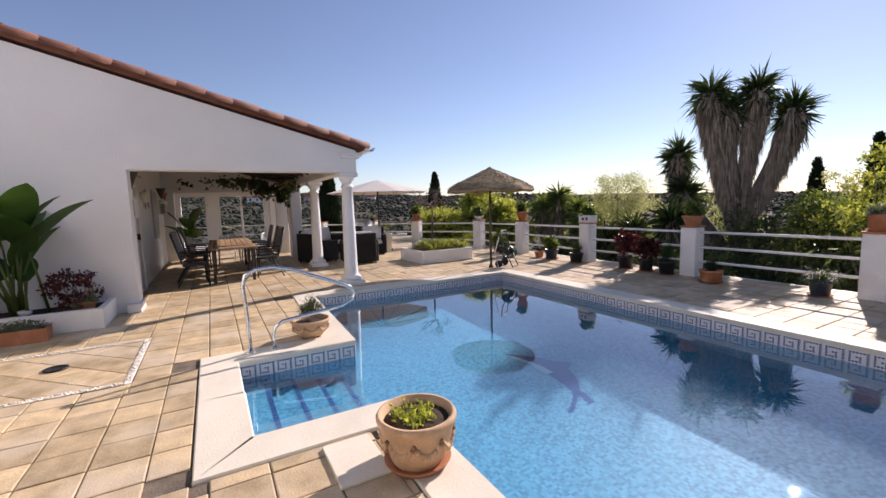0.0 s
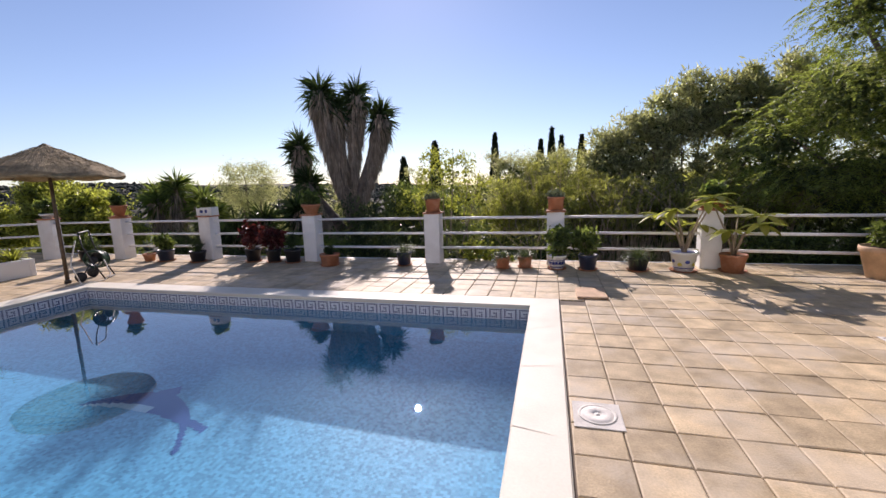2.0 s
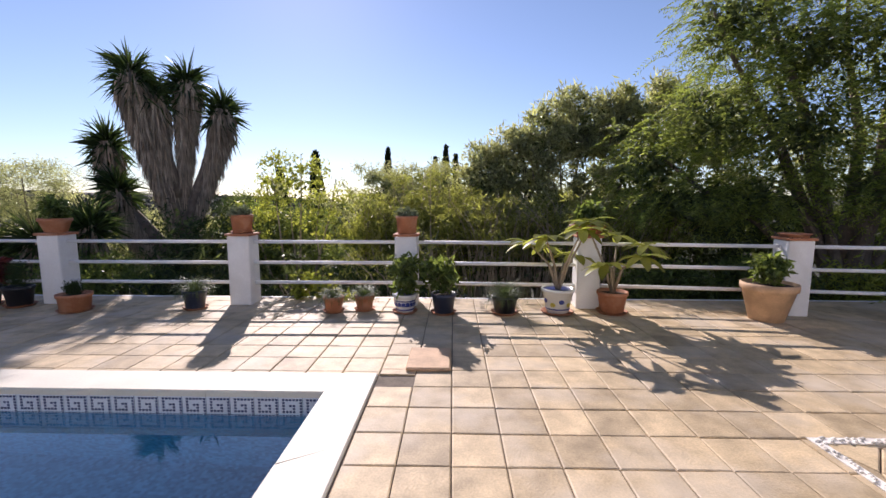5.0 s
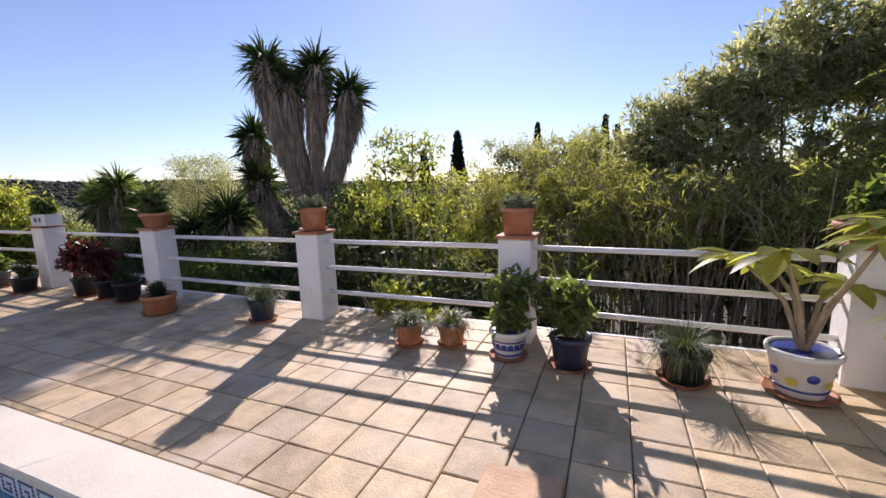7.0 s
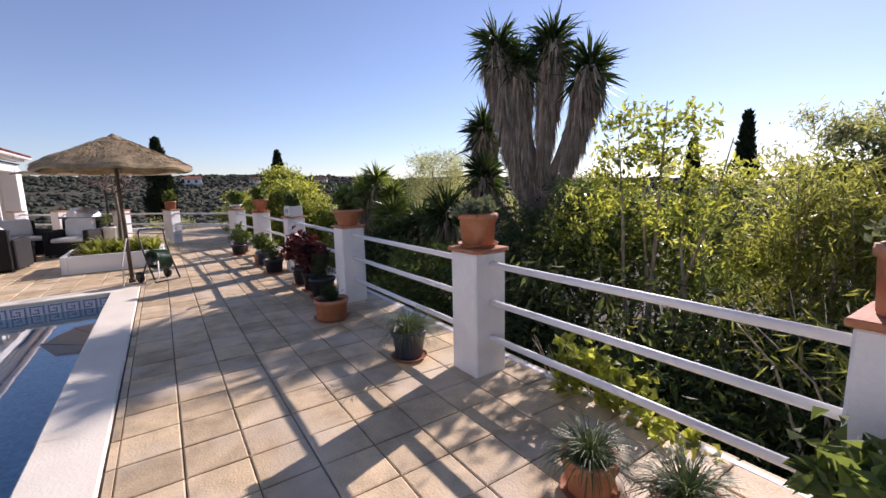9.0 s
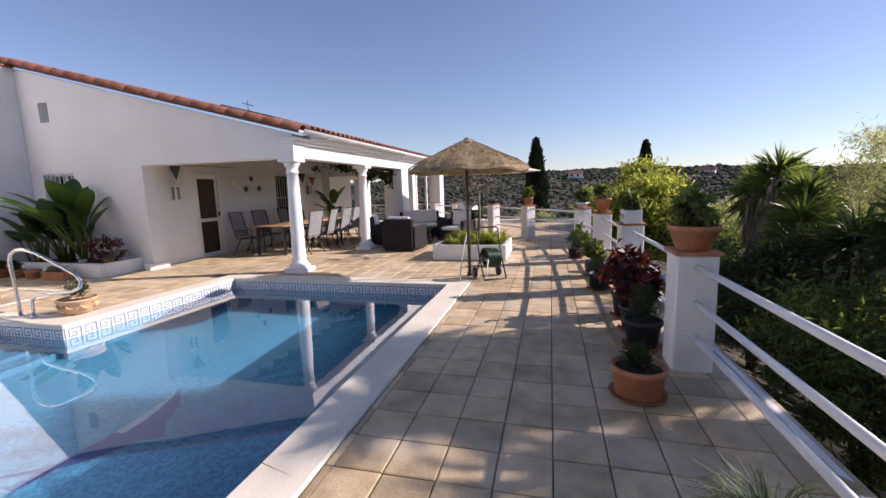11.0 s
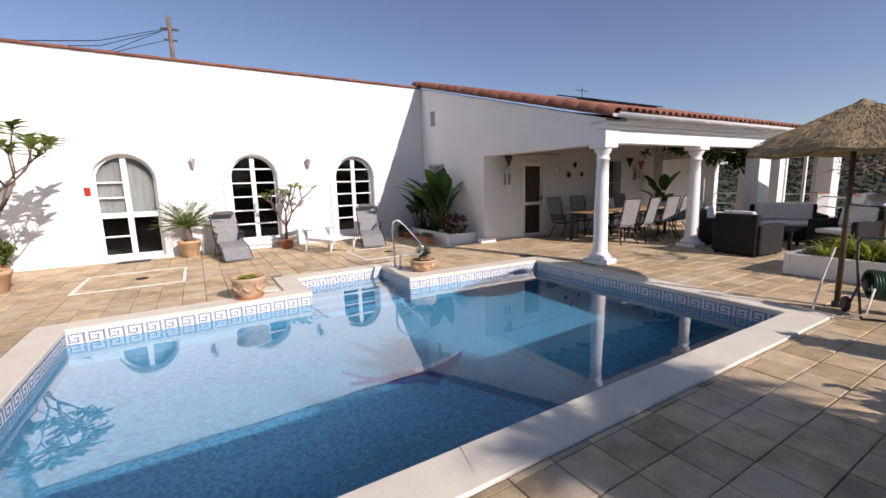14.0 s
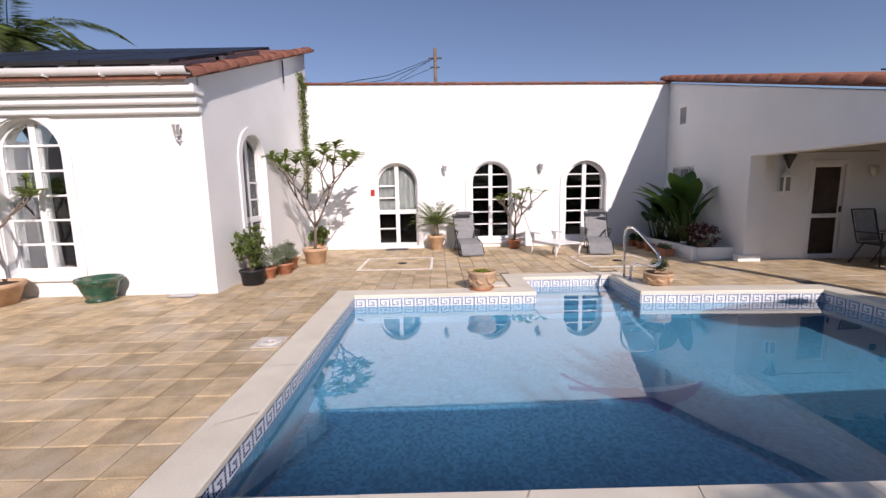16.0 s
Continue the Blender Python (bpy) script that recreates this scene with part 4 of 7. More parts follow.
# ---- fence ----
POSTS = [(7.75, 7.45), (5.22, 7.78), (2.72, 8.05), (0.28, 8.15), (-2.0, 8.12), (-4.62, 8.10), (-7.2, 8.08), (-9.6, 7.98), (-11.55, 7.75), (-13.5, 6.35), (-14.8, 5.15), (-16.2, 3.6), (-17.6, 2.4)]
PH = 0.95
for i, (x, y) in enumerate(POSTS):
    a, b = POSTS[max(i - 1, 0)], POSTS[min(i + 1, len(POSTS) - 1)]
    rz = math.degrees(math.atan2(b[1] - a[1], b[0] - a[0]))
    t = thing("fence_post", "white rendered fence post with a terracotta cap", "fence post", (x, y, 0), rz, "terrace fence posts", kind="structure")
    part("post_body", G().box((-0.15, -0.15, -0.1), (0.15, 0.15, PH), 0.012), M_POST, t)
    part("cap", G().box((-0.17, -0.17, PH), (0.17, 0.17, PH + 0.03), 0.006), M_TERRA, t, "worn terracotta cap tile")
for i, (a, b) in enumerate(zip(POSTS, POSTS[1:])):
    d = Vector((b[0] - a[0], b[1] - a[1]))
    rz = math.degrees(math.atan2(d.y, d.x))
    t = thing("fence_railing", "three white tubular fence rails between posts", "railing", (a[0], a[1], 0), rz, "terrace fence railings", kind="structure")
    for z in (0.29, 0.57, 0.86):
        part("rail", G().tube([(0.12, 0, z), (d.length - 0.12, 0, z)], 0.024, 10), M_TRIM, t)


# ---- trees and shrubs beyond the fence ----
def feather_sprays(g, pts, centre, length, leaf_l, leaf_w):
    """Arching sprays with eleven pairs of leaflets each, leaning outwards from the crown's centre."""
    n = len(pts)
    d = (pts - np.array(centre)) * [1, 1, 0.35]
    d = d / (np.linalg.norm(d, axis=1)[:, None] + 1e-6) + RNG.normal(size=(n, 3)) * 0.45
    d /= np.linalg.norm(d, axis=1)[:, None]
    side = np.cross(d, np.array([0, 0, 1.0]) + RNG.normal(size=(n, 3)) * 0.25)
    side /= np.linalg.norm(side, axis=1)[:, None] + 1e-9
    L = length * RNG.uniform(0.6, 1.25, (n, 1))
    where, way = [], []
    for k in range(11):
        u = (k + 0.5) / 11
        p = pts + d * L * u + np.array([0, 0, -0.45]) * L * u * u
        for sg in (-1, 1):
            where.append(p)
            way.append(side * sg + d * 0.55 + np.array([0, 0, -0.25 - 0.3 * u]))
    leaves(g, np.concatenate(where), leaf_l, leaf_w, np.concatenate(way))


def crown_tree(name, label, category, base, trunk_r, limbs, blobs, leaf, leaf_l, leaf_w, n, clump=0.3, count=60, droop=0.2, bark=None, group="", core=0.12, spray=0):
    """Tapered trunk and limbs with a crown of clumped leaves. limbs: end points; blobs: (centre, radii, share)."""
    t = thing(name, label, category, base, 0, group)
    b = Vector(base)
    g = G()
    for end in limbs:
        e = Vector(end) - b
        mid = e * 0.5 + Vector((RNG.normal() * 0.12, RNG.normal() * 0.12, 0.15 * e.length * 0.3))
        g.tube([(RNG.normal() * 0.05, RNG.normal() * 0.05, -0.25), tuple(e * 0.22 + Vector((0, 0, 0.1))), tuple(mid), tuple(e * 0.8), tuple(e)],
               [trunk_r, trunk_r * 0.8, trunk_r * 0.55, trunk_r * 0.3, trunk_r * 0.12], 8)
    part("trunk", g, bark or M_BARK, t)
    g = G()
    tot = sum(s for _, _, s in blobs)
    for c, r, s in blobs:
        k = int(n * s / tot)
        c = tuple(Vector(c) - b)
        if spray:
            feather_sprays(g, clumps(k // 22, c, r, count, clump), c, spray, leaf_l, leaf_w)
        else:
            leaves(g, clumps(k, c, r, count, clump), leaf_l, leaf_w, None, droop)
        # larger inner leaves whose colour already holds the crown's shade
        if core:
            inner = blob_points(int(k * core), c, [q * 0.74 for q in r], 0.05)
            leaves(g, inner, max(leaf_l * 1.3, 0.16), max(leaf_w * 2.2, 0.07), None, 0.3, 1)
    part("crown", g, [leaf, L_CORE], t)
    return t


def gz(x, y):
    return ground_height(x, y)


def sword_head(g, at, axis, n, length, width, slot=0):
    """A rosette of stiff sword leaves round a growing tip."""
    ax = Vector(axis).normalized()
    d = unit(n)
    d = d + np.array(ax) * RNG.uniform(-0.55, 1.25, (n, 1))
    d /= np.linalg.norm(d, axis=1)[:, None]
    p = np.array(at) + np.array(ax) * RNG.uniform(-0.32, 0.10, (n, 1)) + d * 0.06
    side = np.cross(d, unit(n))
    side /= np.linalg.norm(side, axis=1)[:, None]
    L = length * RNG.uniform(0.7, 1.15, (n, 1))
    W = width
    tip = p + d * L + np.array([0, 0, -0.26]) * L * RNG.uniform(0.1, 1.5, (n, 1))
    v = np.stack([p - side * W * 0.35, p + side * W * 0.35, p + d * L * 0.5 + side * W / 2, tip, p + d * L * 0.5 - side * W / 2], 1).reshape(-1, 3)
    g.v.append(v)
    g.f += (np.arange(n * 5).reshape(n, 5) + g.n).tolist()
    g.s += [slot] * n
    g.sm += [False] * n
    g.n += 5 * n


def skirt(g, pts, r0, r1, n, length):
    """Dead leaves that hang down along a trunk."""
    pts = np.array(pts, float)
    seg = np.linalg.norm(np.diff(pts, axis=0), axis=1)
    u = RNG.random(n)
    cum = np.concatenate([[0], np.cumsum(seg)]) / seg.sum()
    c = np.stack([np.interp(u, cum, pts[:, k]) for k in range(3)], 1)
    a = RNG.uniform(0, 2 * math.pi, n)
    out = np.stack([np.cos(a), np.sin(a), np.zeros(n)], 1)
    side = np.stack([-np.sin(a), np.cos(a), np.zeros(n)], 1) + RNG.normal(size=(n, 3)) * 0.2
    r = (r0 + (r1 - r0) * u)[:, None] * RNG.uniform(0.5, 1.05, (n, 1))
    L = length * RNG.uniform(0.6, 1.2, (n, 1))
    p = c + out * r * 0.6
    mid = p + out * r * 0.5 + np.array([0, 0, -0.45]) * L
    tip = mid + out * RNG.uniform(-0.03, 0.10, (n, 1)) + RNG.normal(size=(n, 3)) * 0.03 + np.array([0, 0, -0.55]) * L
    w = 0.022
    v = np.stack([p - side * w, p + side * w, mid + side * w * 0.8, tip, mid - side * w * 0.8], 1).reshape(-1, 3)
    g.v.append(v)
    g.f += (np.arange(n * 5).reshape(n, 5) + g.n).tolist()
    g.s += [0] * n
    g.sm += [False] * n
    g.n += 5 * n


def yucca(name, label, base, stems, leaf_n=150, leaf_l=0.62, trunk_r=0.2, skirt_n=900, dark=None):
    """stems: rows of points from the base up to a head."""
    t = thing(name, label, "yucca", base)
    b = Vector(base)
    tr, sk, hd = G(), G(), G()
    for pts in stems:
        q = [Vector(p) - b for p in pts]
        n = len(q)
        tr.tube([tuple(p) for p in q], [trunk_r * (1 - 0.5 * i / (n - 1)) for i in range(n)], 10)
        skirt(sk, [tuple(p) for p in q[-4:]], 0.06, 0.29, skirt_n, 0.8)
        skirt(sk, [tuple(p) for p in q[-2:]], 0.2, 0.32, skirt_n // 3, 0.7)
        sword_head(hd, tuple(q[-1]), tuple(q[-1] - q[-2]), leaf_n, leaf_l, 0.042)
        sword_head(hd, tuple(q[-1] * 0.85 + q[-2] * 0.15), tuple(q[-1] - q[-2]), leaf_n // 2, leaf_l * 0.9, 0.04)
    part("trunk", tr, M_BARK, t)
    part("dead_leaves", sk, M_THATCH, t, "grey-brown skirt of dead hanging leaves")
    part("leaf_crown", hd, dark or L_DARK, t, "stiff dark green sword leaves")
    return t


zb = gz(-6, 13.2)
yucca("yucca_tree", "tall branching yucca with shaggy dead-leaf skirts", (-6.05, 13.2, zb), [
    [(-6.25, 13.35, zb - 0.2), (-6.25, 13.35, 0.2), (-6.25, 13.4, 1.3), (-6.2, 13.4, 2.4), (-6.1, 13.45, 3.6), (-6.0, 13.48, 4.5)],
    [(-6.3, 13.35, 0.0), (-6.4, 13.2, 1.2), (-6.6, 12.95, 2.3), (-6.75, 12.75, 3.4), (-6.82, 12.6, 4.5)],
    [(-6.2, 13.4, 0.3), (-6.05, 13.45, 1.3), (-5.75, 13.6, 2.2), (-5.5, 13.7, 3.0), (-5.28, 13.78, 3.85)],
    [(-6.5, 13.3, -0.8), (-7.3, 13.3, 0.4), (-7.85, 13.3, 1.4), (-8.05, 13.3, 2.1), (-8.12, 13.3, 2.95)],
    [(-6.35, 13.3, 1.5), (-6.45, 13.15, 2.4), (-6.55, 13.05, 3.2), (-6.58, 13.0, 4.1)],
    [(-6.6, 13.2, 0.0), (-7.1, 13.0, 0.8), (-7.45, 12.9, 1.3), (-7.6, 12.85, 1.75)],
], 210, 0.76, 0.19, 3000)
zb = gz(-12.3, 12.1)
yucca("yucca_tree", "bushy yucca clump with green sword leaves", (-12.3, 12.1, zb), [
    [(-12.3, 12.1, zb - 0.2), (-12.3, 12.1, -0.6), (-12.3, 12.1, 0.5), (-12.25, 12.1, 1.7)],
    [(-12.2, 12.1, zb), (-12.6, 12.0, -0.4), (-12.9, 12.0, 0.5), (-13.0, 12.0, 1.35)],
    [(-12.2, 12.2, zb), (-11.8, 12.2, -0.4), (-11.5, 12.3, 0.4), (-11.4, 12.3, 1.2)],
    [(-12.2, 12.2, zb), (-11.4, 11.9, -0.8), (-10.8, 11.8, -0.2), (-10.6, 11.8, 0.7)],
], 230, 0.75, 0.16, 700, L_MID)
zb = gz(-8.3, 11.4)
yucca("yucca_tree", "low spiky yucca with dark blue-green leaves", (-8.3, 11.4, zb), [
    [(-8.3, 11.4, zb - 0.2), (-8.3, 11.4, -0.9), (-8.3, 11.4, -0.1), (-8.3, 11.4, 0.55)],
    [(-8.2, 11.4, zb), (-7.6, 11.3, -0.9), (-7.1, 11.3, -0.1), (-7.0, 11.3, 0.9)],
    [(-8.4, 11.4, zb), (-8.9, 11.3, -1.0), (-9.2, 11.3, -0.4), (-9.3, 11.3, 0.2)],
], 210, 0.8, 0.14, 350)

crown_tree("mimosa_bush", "airy grey-green mimosa with thin leaves", "bush", (-10.2, 13.2, gz(-10.2, 13.2)), 0.1,
           [(-10.6, 13.2, 1.6), (-9.8, 13.3, 1.7), (-10.2, 13.0, 2.0)], [((-10.2, 13.2, 1.65), (1.05, 1.0, 0.85), 1)], L_OLIVE, 0.13, 0.018, 8000, 0.16, 130, core=0.0)
crown_tree("acacia_bush", "bright yellow-green feathery bush", "bush", (-13.6, 9.6, gz(-13.6, 9.6)), 0.1, [(-14.2, 9.5, 1.0), (-13, 9.7, 1.1), (-13.5, 9.6, 1.6)],
           [((-13.6, 9.6, 0.95), (1.6, 1.0, 0.75), 2), ((-14.4, 9.6, 1.6), (0.6, 0.6, 0.5), 0.6), ((-12.6, 9.8, 0.4), (1.0, 0.8, 0.7), 1)], L_YELLOW, 0.14, 0.05, 26000, 0.16, 160)
crown_tree("acacia_bush", "yellow-green feathery bush below the terrace", "bush", (-16.8, 9.0, gz(-16.8, 9.0)), 0.1, [(-17.2, 9, 0.8), (-16.4, 9.2, 0.9)],
           [((-16.8, 9.2, 0.4), (1.6, 1.1, 0.9), 1)], L_YELLOW, 0.14, 0.05, 14000, 0.18, 110)
crown_tree("tall_shrub", "tall sparse yellow-green shrub with upright stems", "shrub", (-2.5, 11.4, gz(-2.5, 11.4)), 0.05,
           [(-3.0, 11.4, 2.1), (-2.3, 11.3, 2.4), (-1.6, 11.4, 1.9), (-2.7, 11.6, 1.6), (-1.9, 11.2, 1.5), (-3.5, 11.4, 1.2)],
           [((-2.9, 11.4, 1.7), (0.45, 0.4, 0.75), 1), ((-2.2, 11.3, 1.5), (0.5, 0.4, 0.85), 1), ((-1.5, 11.4, 1.0), (0.6, 0.5, 0.8), 1), ((-3.4, 11.4, 0.8), (0.6, 0.5, 0.6), 1), ((-2.5, 11.4, 2.15), (0.7, 0.3, 0.3), 0.35)],
           L_YELLOW, 0.095, 0.042, 3200, 0.075, 44, -0.2, bark=M_STEM, core=0.03)


def bamboo(x0, x1, y0, y1, top, n_cane, sprays, per, label, low=0.2):
    """Thin canes of uneven height; the leaves hang in sprays along their upper part."""
    xm, ym = (x0 + x1) / 2, (y0 + y1) / 2
    zb = gz(xm, ym)
    t = thing("bamboo_clump", label, "bamboo", (xm, ym, zb))
    g, lf = G(), G()
    pts = []
    for _ in range(n_cane):
        x, y = RNG.uniform(x0, x1) - xm, RNG.uniform(y0, y1) - ym
        h = (top(x + xm) if callable(top) else top) * RNG.uniform(0.6, 1.0) + RNG.normal() * 0.08 - zb
        dx, dy = RNG.normal() * 0.32, RNG.normal() * 0.32
        g.tube([(x, y, -0.2), (x + dx * 0.25, y + dy * 0.25, h * 0.45), (x + dx * 0.7, y + dy * 0.7, h * 0.8), (x + dx * 1.5, y + dy * 1.5, h)], [0.017, 0.014, 0.009, 0.003], 5)
        for _ in range(sprays):
            u = low + (1 - low) * RNG.random() ** 0.6
            c = np.array([x + dx * 1.4 * u ** 1.6, y + dy * 1.4 * u ** 1.6, h * u]) + RNG.normal(size=3) * [0.16, 0.16, 0.05]
            pts.append(c + RNG.normal(size=(per, 3)) * [0.075, 0.075, 0.06])
    pts = np.concatenate(pts)
    leaves(lf, pts, 0.14, 0.022, None, 0.45)
    # leaves low among the canes, the thicket's shade painted into their colour
    n_shade = int(200 * (x1 - x0) * (y1 - y0))
    shade_pts = np.stack([RNG.uniform(x0, x1, n_shade) - xm, RNG.uniform(y0, y1, n_shade) - ym, RNG.random(n_shade) * max(0.55 - zb, 0.3)], 1)
    leaves(lf, shade_pts, 0.2, 0.06, None, 0.5, 1)
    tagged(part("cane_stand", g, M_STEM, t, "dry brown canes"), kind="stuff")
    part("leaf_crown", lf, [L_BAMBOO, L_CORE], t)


bamboo(-1.2, 1.3, 11.5, 12.6, lambda x: 2.0 + 0.3 * math.sin(x * 3 + 1), 85, 8, 32, "yellow-green bamboo rising behind the fence", 0.42)
bamboo(1.3, 5.4, 11.0, 12.3, lambda x: 1.55 + 0.2 * math.sin(x * 4), 320, 2, 30, "dense bamboo thicket with dry canes", 0.6)
bamboo(-0.6, 0.8, 9.4, 10.4, lambda x: 0.85 + 0.25 * math.sin(x * 4), 15, 4, 14, "young bamboo close behind the fence", 0.35)
bamboo(-4.4, -1.2, 9.6, 11.0, 0.0, 9, 4, 20, "low bamboo growing below the terrace", 0.2)

crown_tree("oleander_hedge", "tall grey-green oleander hedge", "hedge", (4.0, 13.6, gz(4.0, 13.6)), 0.09,
           [(1.7, 13.3, 2.4), (2.5, 13.5, 3.1), (3.2, 13.5, 3.6), (4.3, 13.6, 4.0), (5.2, 13.5, 4.1), (6.5, 13.6, 4.3), (7.6, 13.6, 4.2), (3.6, 13.2, 2.6), (4.8, 13.2, 2.8), (2.9, 13.1, 2.2)],
           [((1.7, 13.3, 1.9), (0.6, 0.6, 0.9), 1), ((2.5, 13.5, 2.35), (0.7, 0.7, 1.1), 1.2), ((3.3, 13.5, 2.9), (0.75, 0.7, 1.0), 1.3), ((4.3, 13.6, 3.3), (0.8, 0.7, 1.0), 1.4), ((5.3, 13.6, 3.3), (0.8, 0.7, 1.05), 1.4),
            ((6.5, 13.6, 3.5), (0.9, 0.8, 1.1), 1.4), ((7.7, 13.6, 3.3), (0.9, 0.8, 1.1), 1.2), ((2.8, 13.2, 1.2), (1.4, 0.6, 0.9), 1.2), ((5.0, 13.2, 1.6), (1.6, 0.6, 1.0), 1.5), ((7.6, 13.4, 1.7), (1.8, 0.7, 1.1), 1.2), ((10.6, 13.8, 2.0), (1.9, 1.0, 1.7), 1.2)],
           L_OLIVE, 0.17, 0.044, 52000, 0.11, 105, -0.35, core=0.05)
crown_tree("olive_shrub", "dark grey-green shrub behind the bamboo", "shrub", (-0.6, 14.2, gz(-0.6, 14.2)), 0.1, [(-0.9, 14.2, 1.8), (-0.2, 14.2, 2.0)],
           [((-0.9, 14.2, 1.35), (1.0, 0.9, 1.1), 1), ((0.2, 14.3, 1.55), (0.9, 0.9, 1.0), 1)], L_OLIVE, 0.12, 0.025, 16000, 0.14, 110)
crown_tree("garden_tree", "large feathery green tree with drooping sprays", "tree", (8.6, 10.6, gz(8.6, 10.6)), 0.15,
           [(6.6, 10.4, 4.0), (8.0, 10.6, 5.4), (9.6, 10.4, 5.8), (10.6, 10.0, 4.6), (8.2, 9.8, 3.6), (7.0, 10.0, 2.2), (9.8, 10.8, 6.6), (5.4, 10.3, 4.9), (4.7, 10.4, 2.3), (5.9, 10.3, 6.2)],
           [((6.4, 10.4, 4.3), (1.1, 0.8, 0.9), 0.5), ((7.6, 10.6, 5.6), (1.4, 1.2, 1.1), 0.8), ((7.0, 10.0, 2.7), (1.2, 1.0, 0.8), 1.3), ((8.7, 9.8, 3.9), (1.7, 1.2, 1.2), 1.6),
            ((9.8, 10.4, 5.9), (1.8, 1.5, 1.3), 1.5), ((11.0, 9.8, 4.4), (1.7, 1.3, 1.3), 1.3), ((8.6, 9.7, 1.7), (1.5, 0.8, 0.7), 1), ((9.4, 10.6, 7.4), (2.4, 1.6, 1.1), 1.2), ((6.9, 10.4, 7.0), (1.4, 1.0, 0.8), 0.6),
            ((8.6, 8.9, 3.1), (0.8, 0.7, 0.5), 0.5), ((6.4, 10.2, 1.5), (0.9, 0.7, 0.5), 0.8), ((5.7, 10.3, 4.6), (0.7, 0.8, 0.9), 0.8), ((5.9, 10.3, 6.1), (1.0, 0.9, 0.9), 0.9),
            ((5.6, 10.3, 2.9), (0.9, 0.8, 0.8), 1.0), ((4.6, 10.4, 2.1), (0.7, 0.6, 0.7), 0.7), ((5.2, 10.2, 1.4), (1.0, 0.7, 0.4), 0.8), ((9.6, 10.0, 2.6), (1.3, 1.0, 1.0), 1.2), ((7.2, 10.2, 4.0), (1.2, 1.0, 0.9), 1.2)],
           L_FEATHER, 0.085, 0.024, 100000, 0.16, 60, 0.5, core=0.11, spray=0.48)
crown_tree("garden_tree", "dark tree rising behind the white wall", "tree", (11.0, 8.5, gz(11, 8.5)), 0.25, [(10.4, 8, 4.8), (11.5, 8, 5.6), (12, 7, 5.0)],
           [((10.6, 8.2, 5.0), (1.5, 1.5, 1.4), 1), ((11.5, 7.0, 5.6), (1.8, 1.6, 1.5), 1), ((10.5, 6.0, 5.2), (1.4, 1.4, 0.9), 0.7)], L_DARK, 0.14, 0.04, 15000, 0.17, 80)


def cypress(x, y, top, r, n=5000):
    zb = gz(x, y)
    t = thing("cypress_tree", "slender dark green cypress", "cypress", (x, y, zb), 0, "cypresses on the slope")
    h = top - zb
    part("trunk", G().tube([(0, 0, -0.3), (0, 0, h * 0.9)], [0.14, 0.03], 8), M_BARK, t)
    u = RNG.random(n) ** 0.8
    prof = np.minimum(1, (1 - u) * 2.4) ** 0.75 * np.minimum(1, u * 6 + 0.35)
    a = RNG.uniform(0, 2 * math.pi, n)
    lump = 1 + 0.16 * np.sin(a * 3 + u * 25) + 0.1 * np.sin(a * 5 - u * 40)
    rr = r * prof * lump * RNG.uniform(0.55, 1.05, n)
    p = np.stack([rr * np.cos(a), rr * np.sin(a), h * (0.04 + 0.96 * u)], 1)
    d = np.stack([np.cos(a) * 0.35, np.sin(a) * 0.35, np.ones(n)], 1) + RNG.normal(size=(n, 3)) * 0.25
    g = G()
    leaves(g, p, 0.05 * h ** 0.5 + 0.22 * r, 0.09 + 0.06 * r, d)
    part("crown", g, L_CYPRESS, t)


for spec in [(-25.5, 6.2, 4.0, 0.58, 9000), (-20.5, 10.9, 3.15, 0.4), (-6.6, 25.3, 3.9, 0.5), (-8.9, 26, 3.1, 0.5), (0.3, 37, 5.7, 0.5), (-0.6, 38, 4.9, 0.5), (1.1, 38, 5.1, 0.5), (-4.3, 36, 5.4, 0.5), (2.6, 36, 4.9, 0.5)]:
    cypress(*spec)

# undergrowth on the bank, below the fence
def bank_shrub(x, y, rx, ry, rz_, z, leaf, n, ll, lw, label):
    crown_tree("bank_shrub", label, "shrub", (x, y, gz(x, y)), 0.05, [(x - rx * 0.5, y, z), (x + rx * 0.5, y, z), (x, y, z + rz_ * 0.5)], [((x, y, z), (rx, ry, rz_), 1)], leaf, ll, lw, n, 0.14, 120, group="shrubs on the bank")


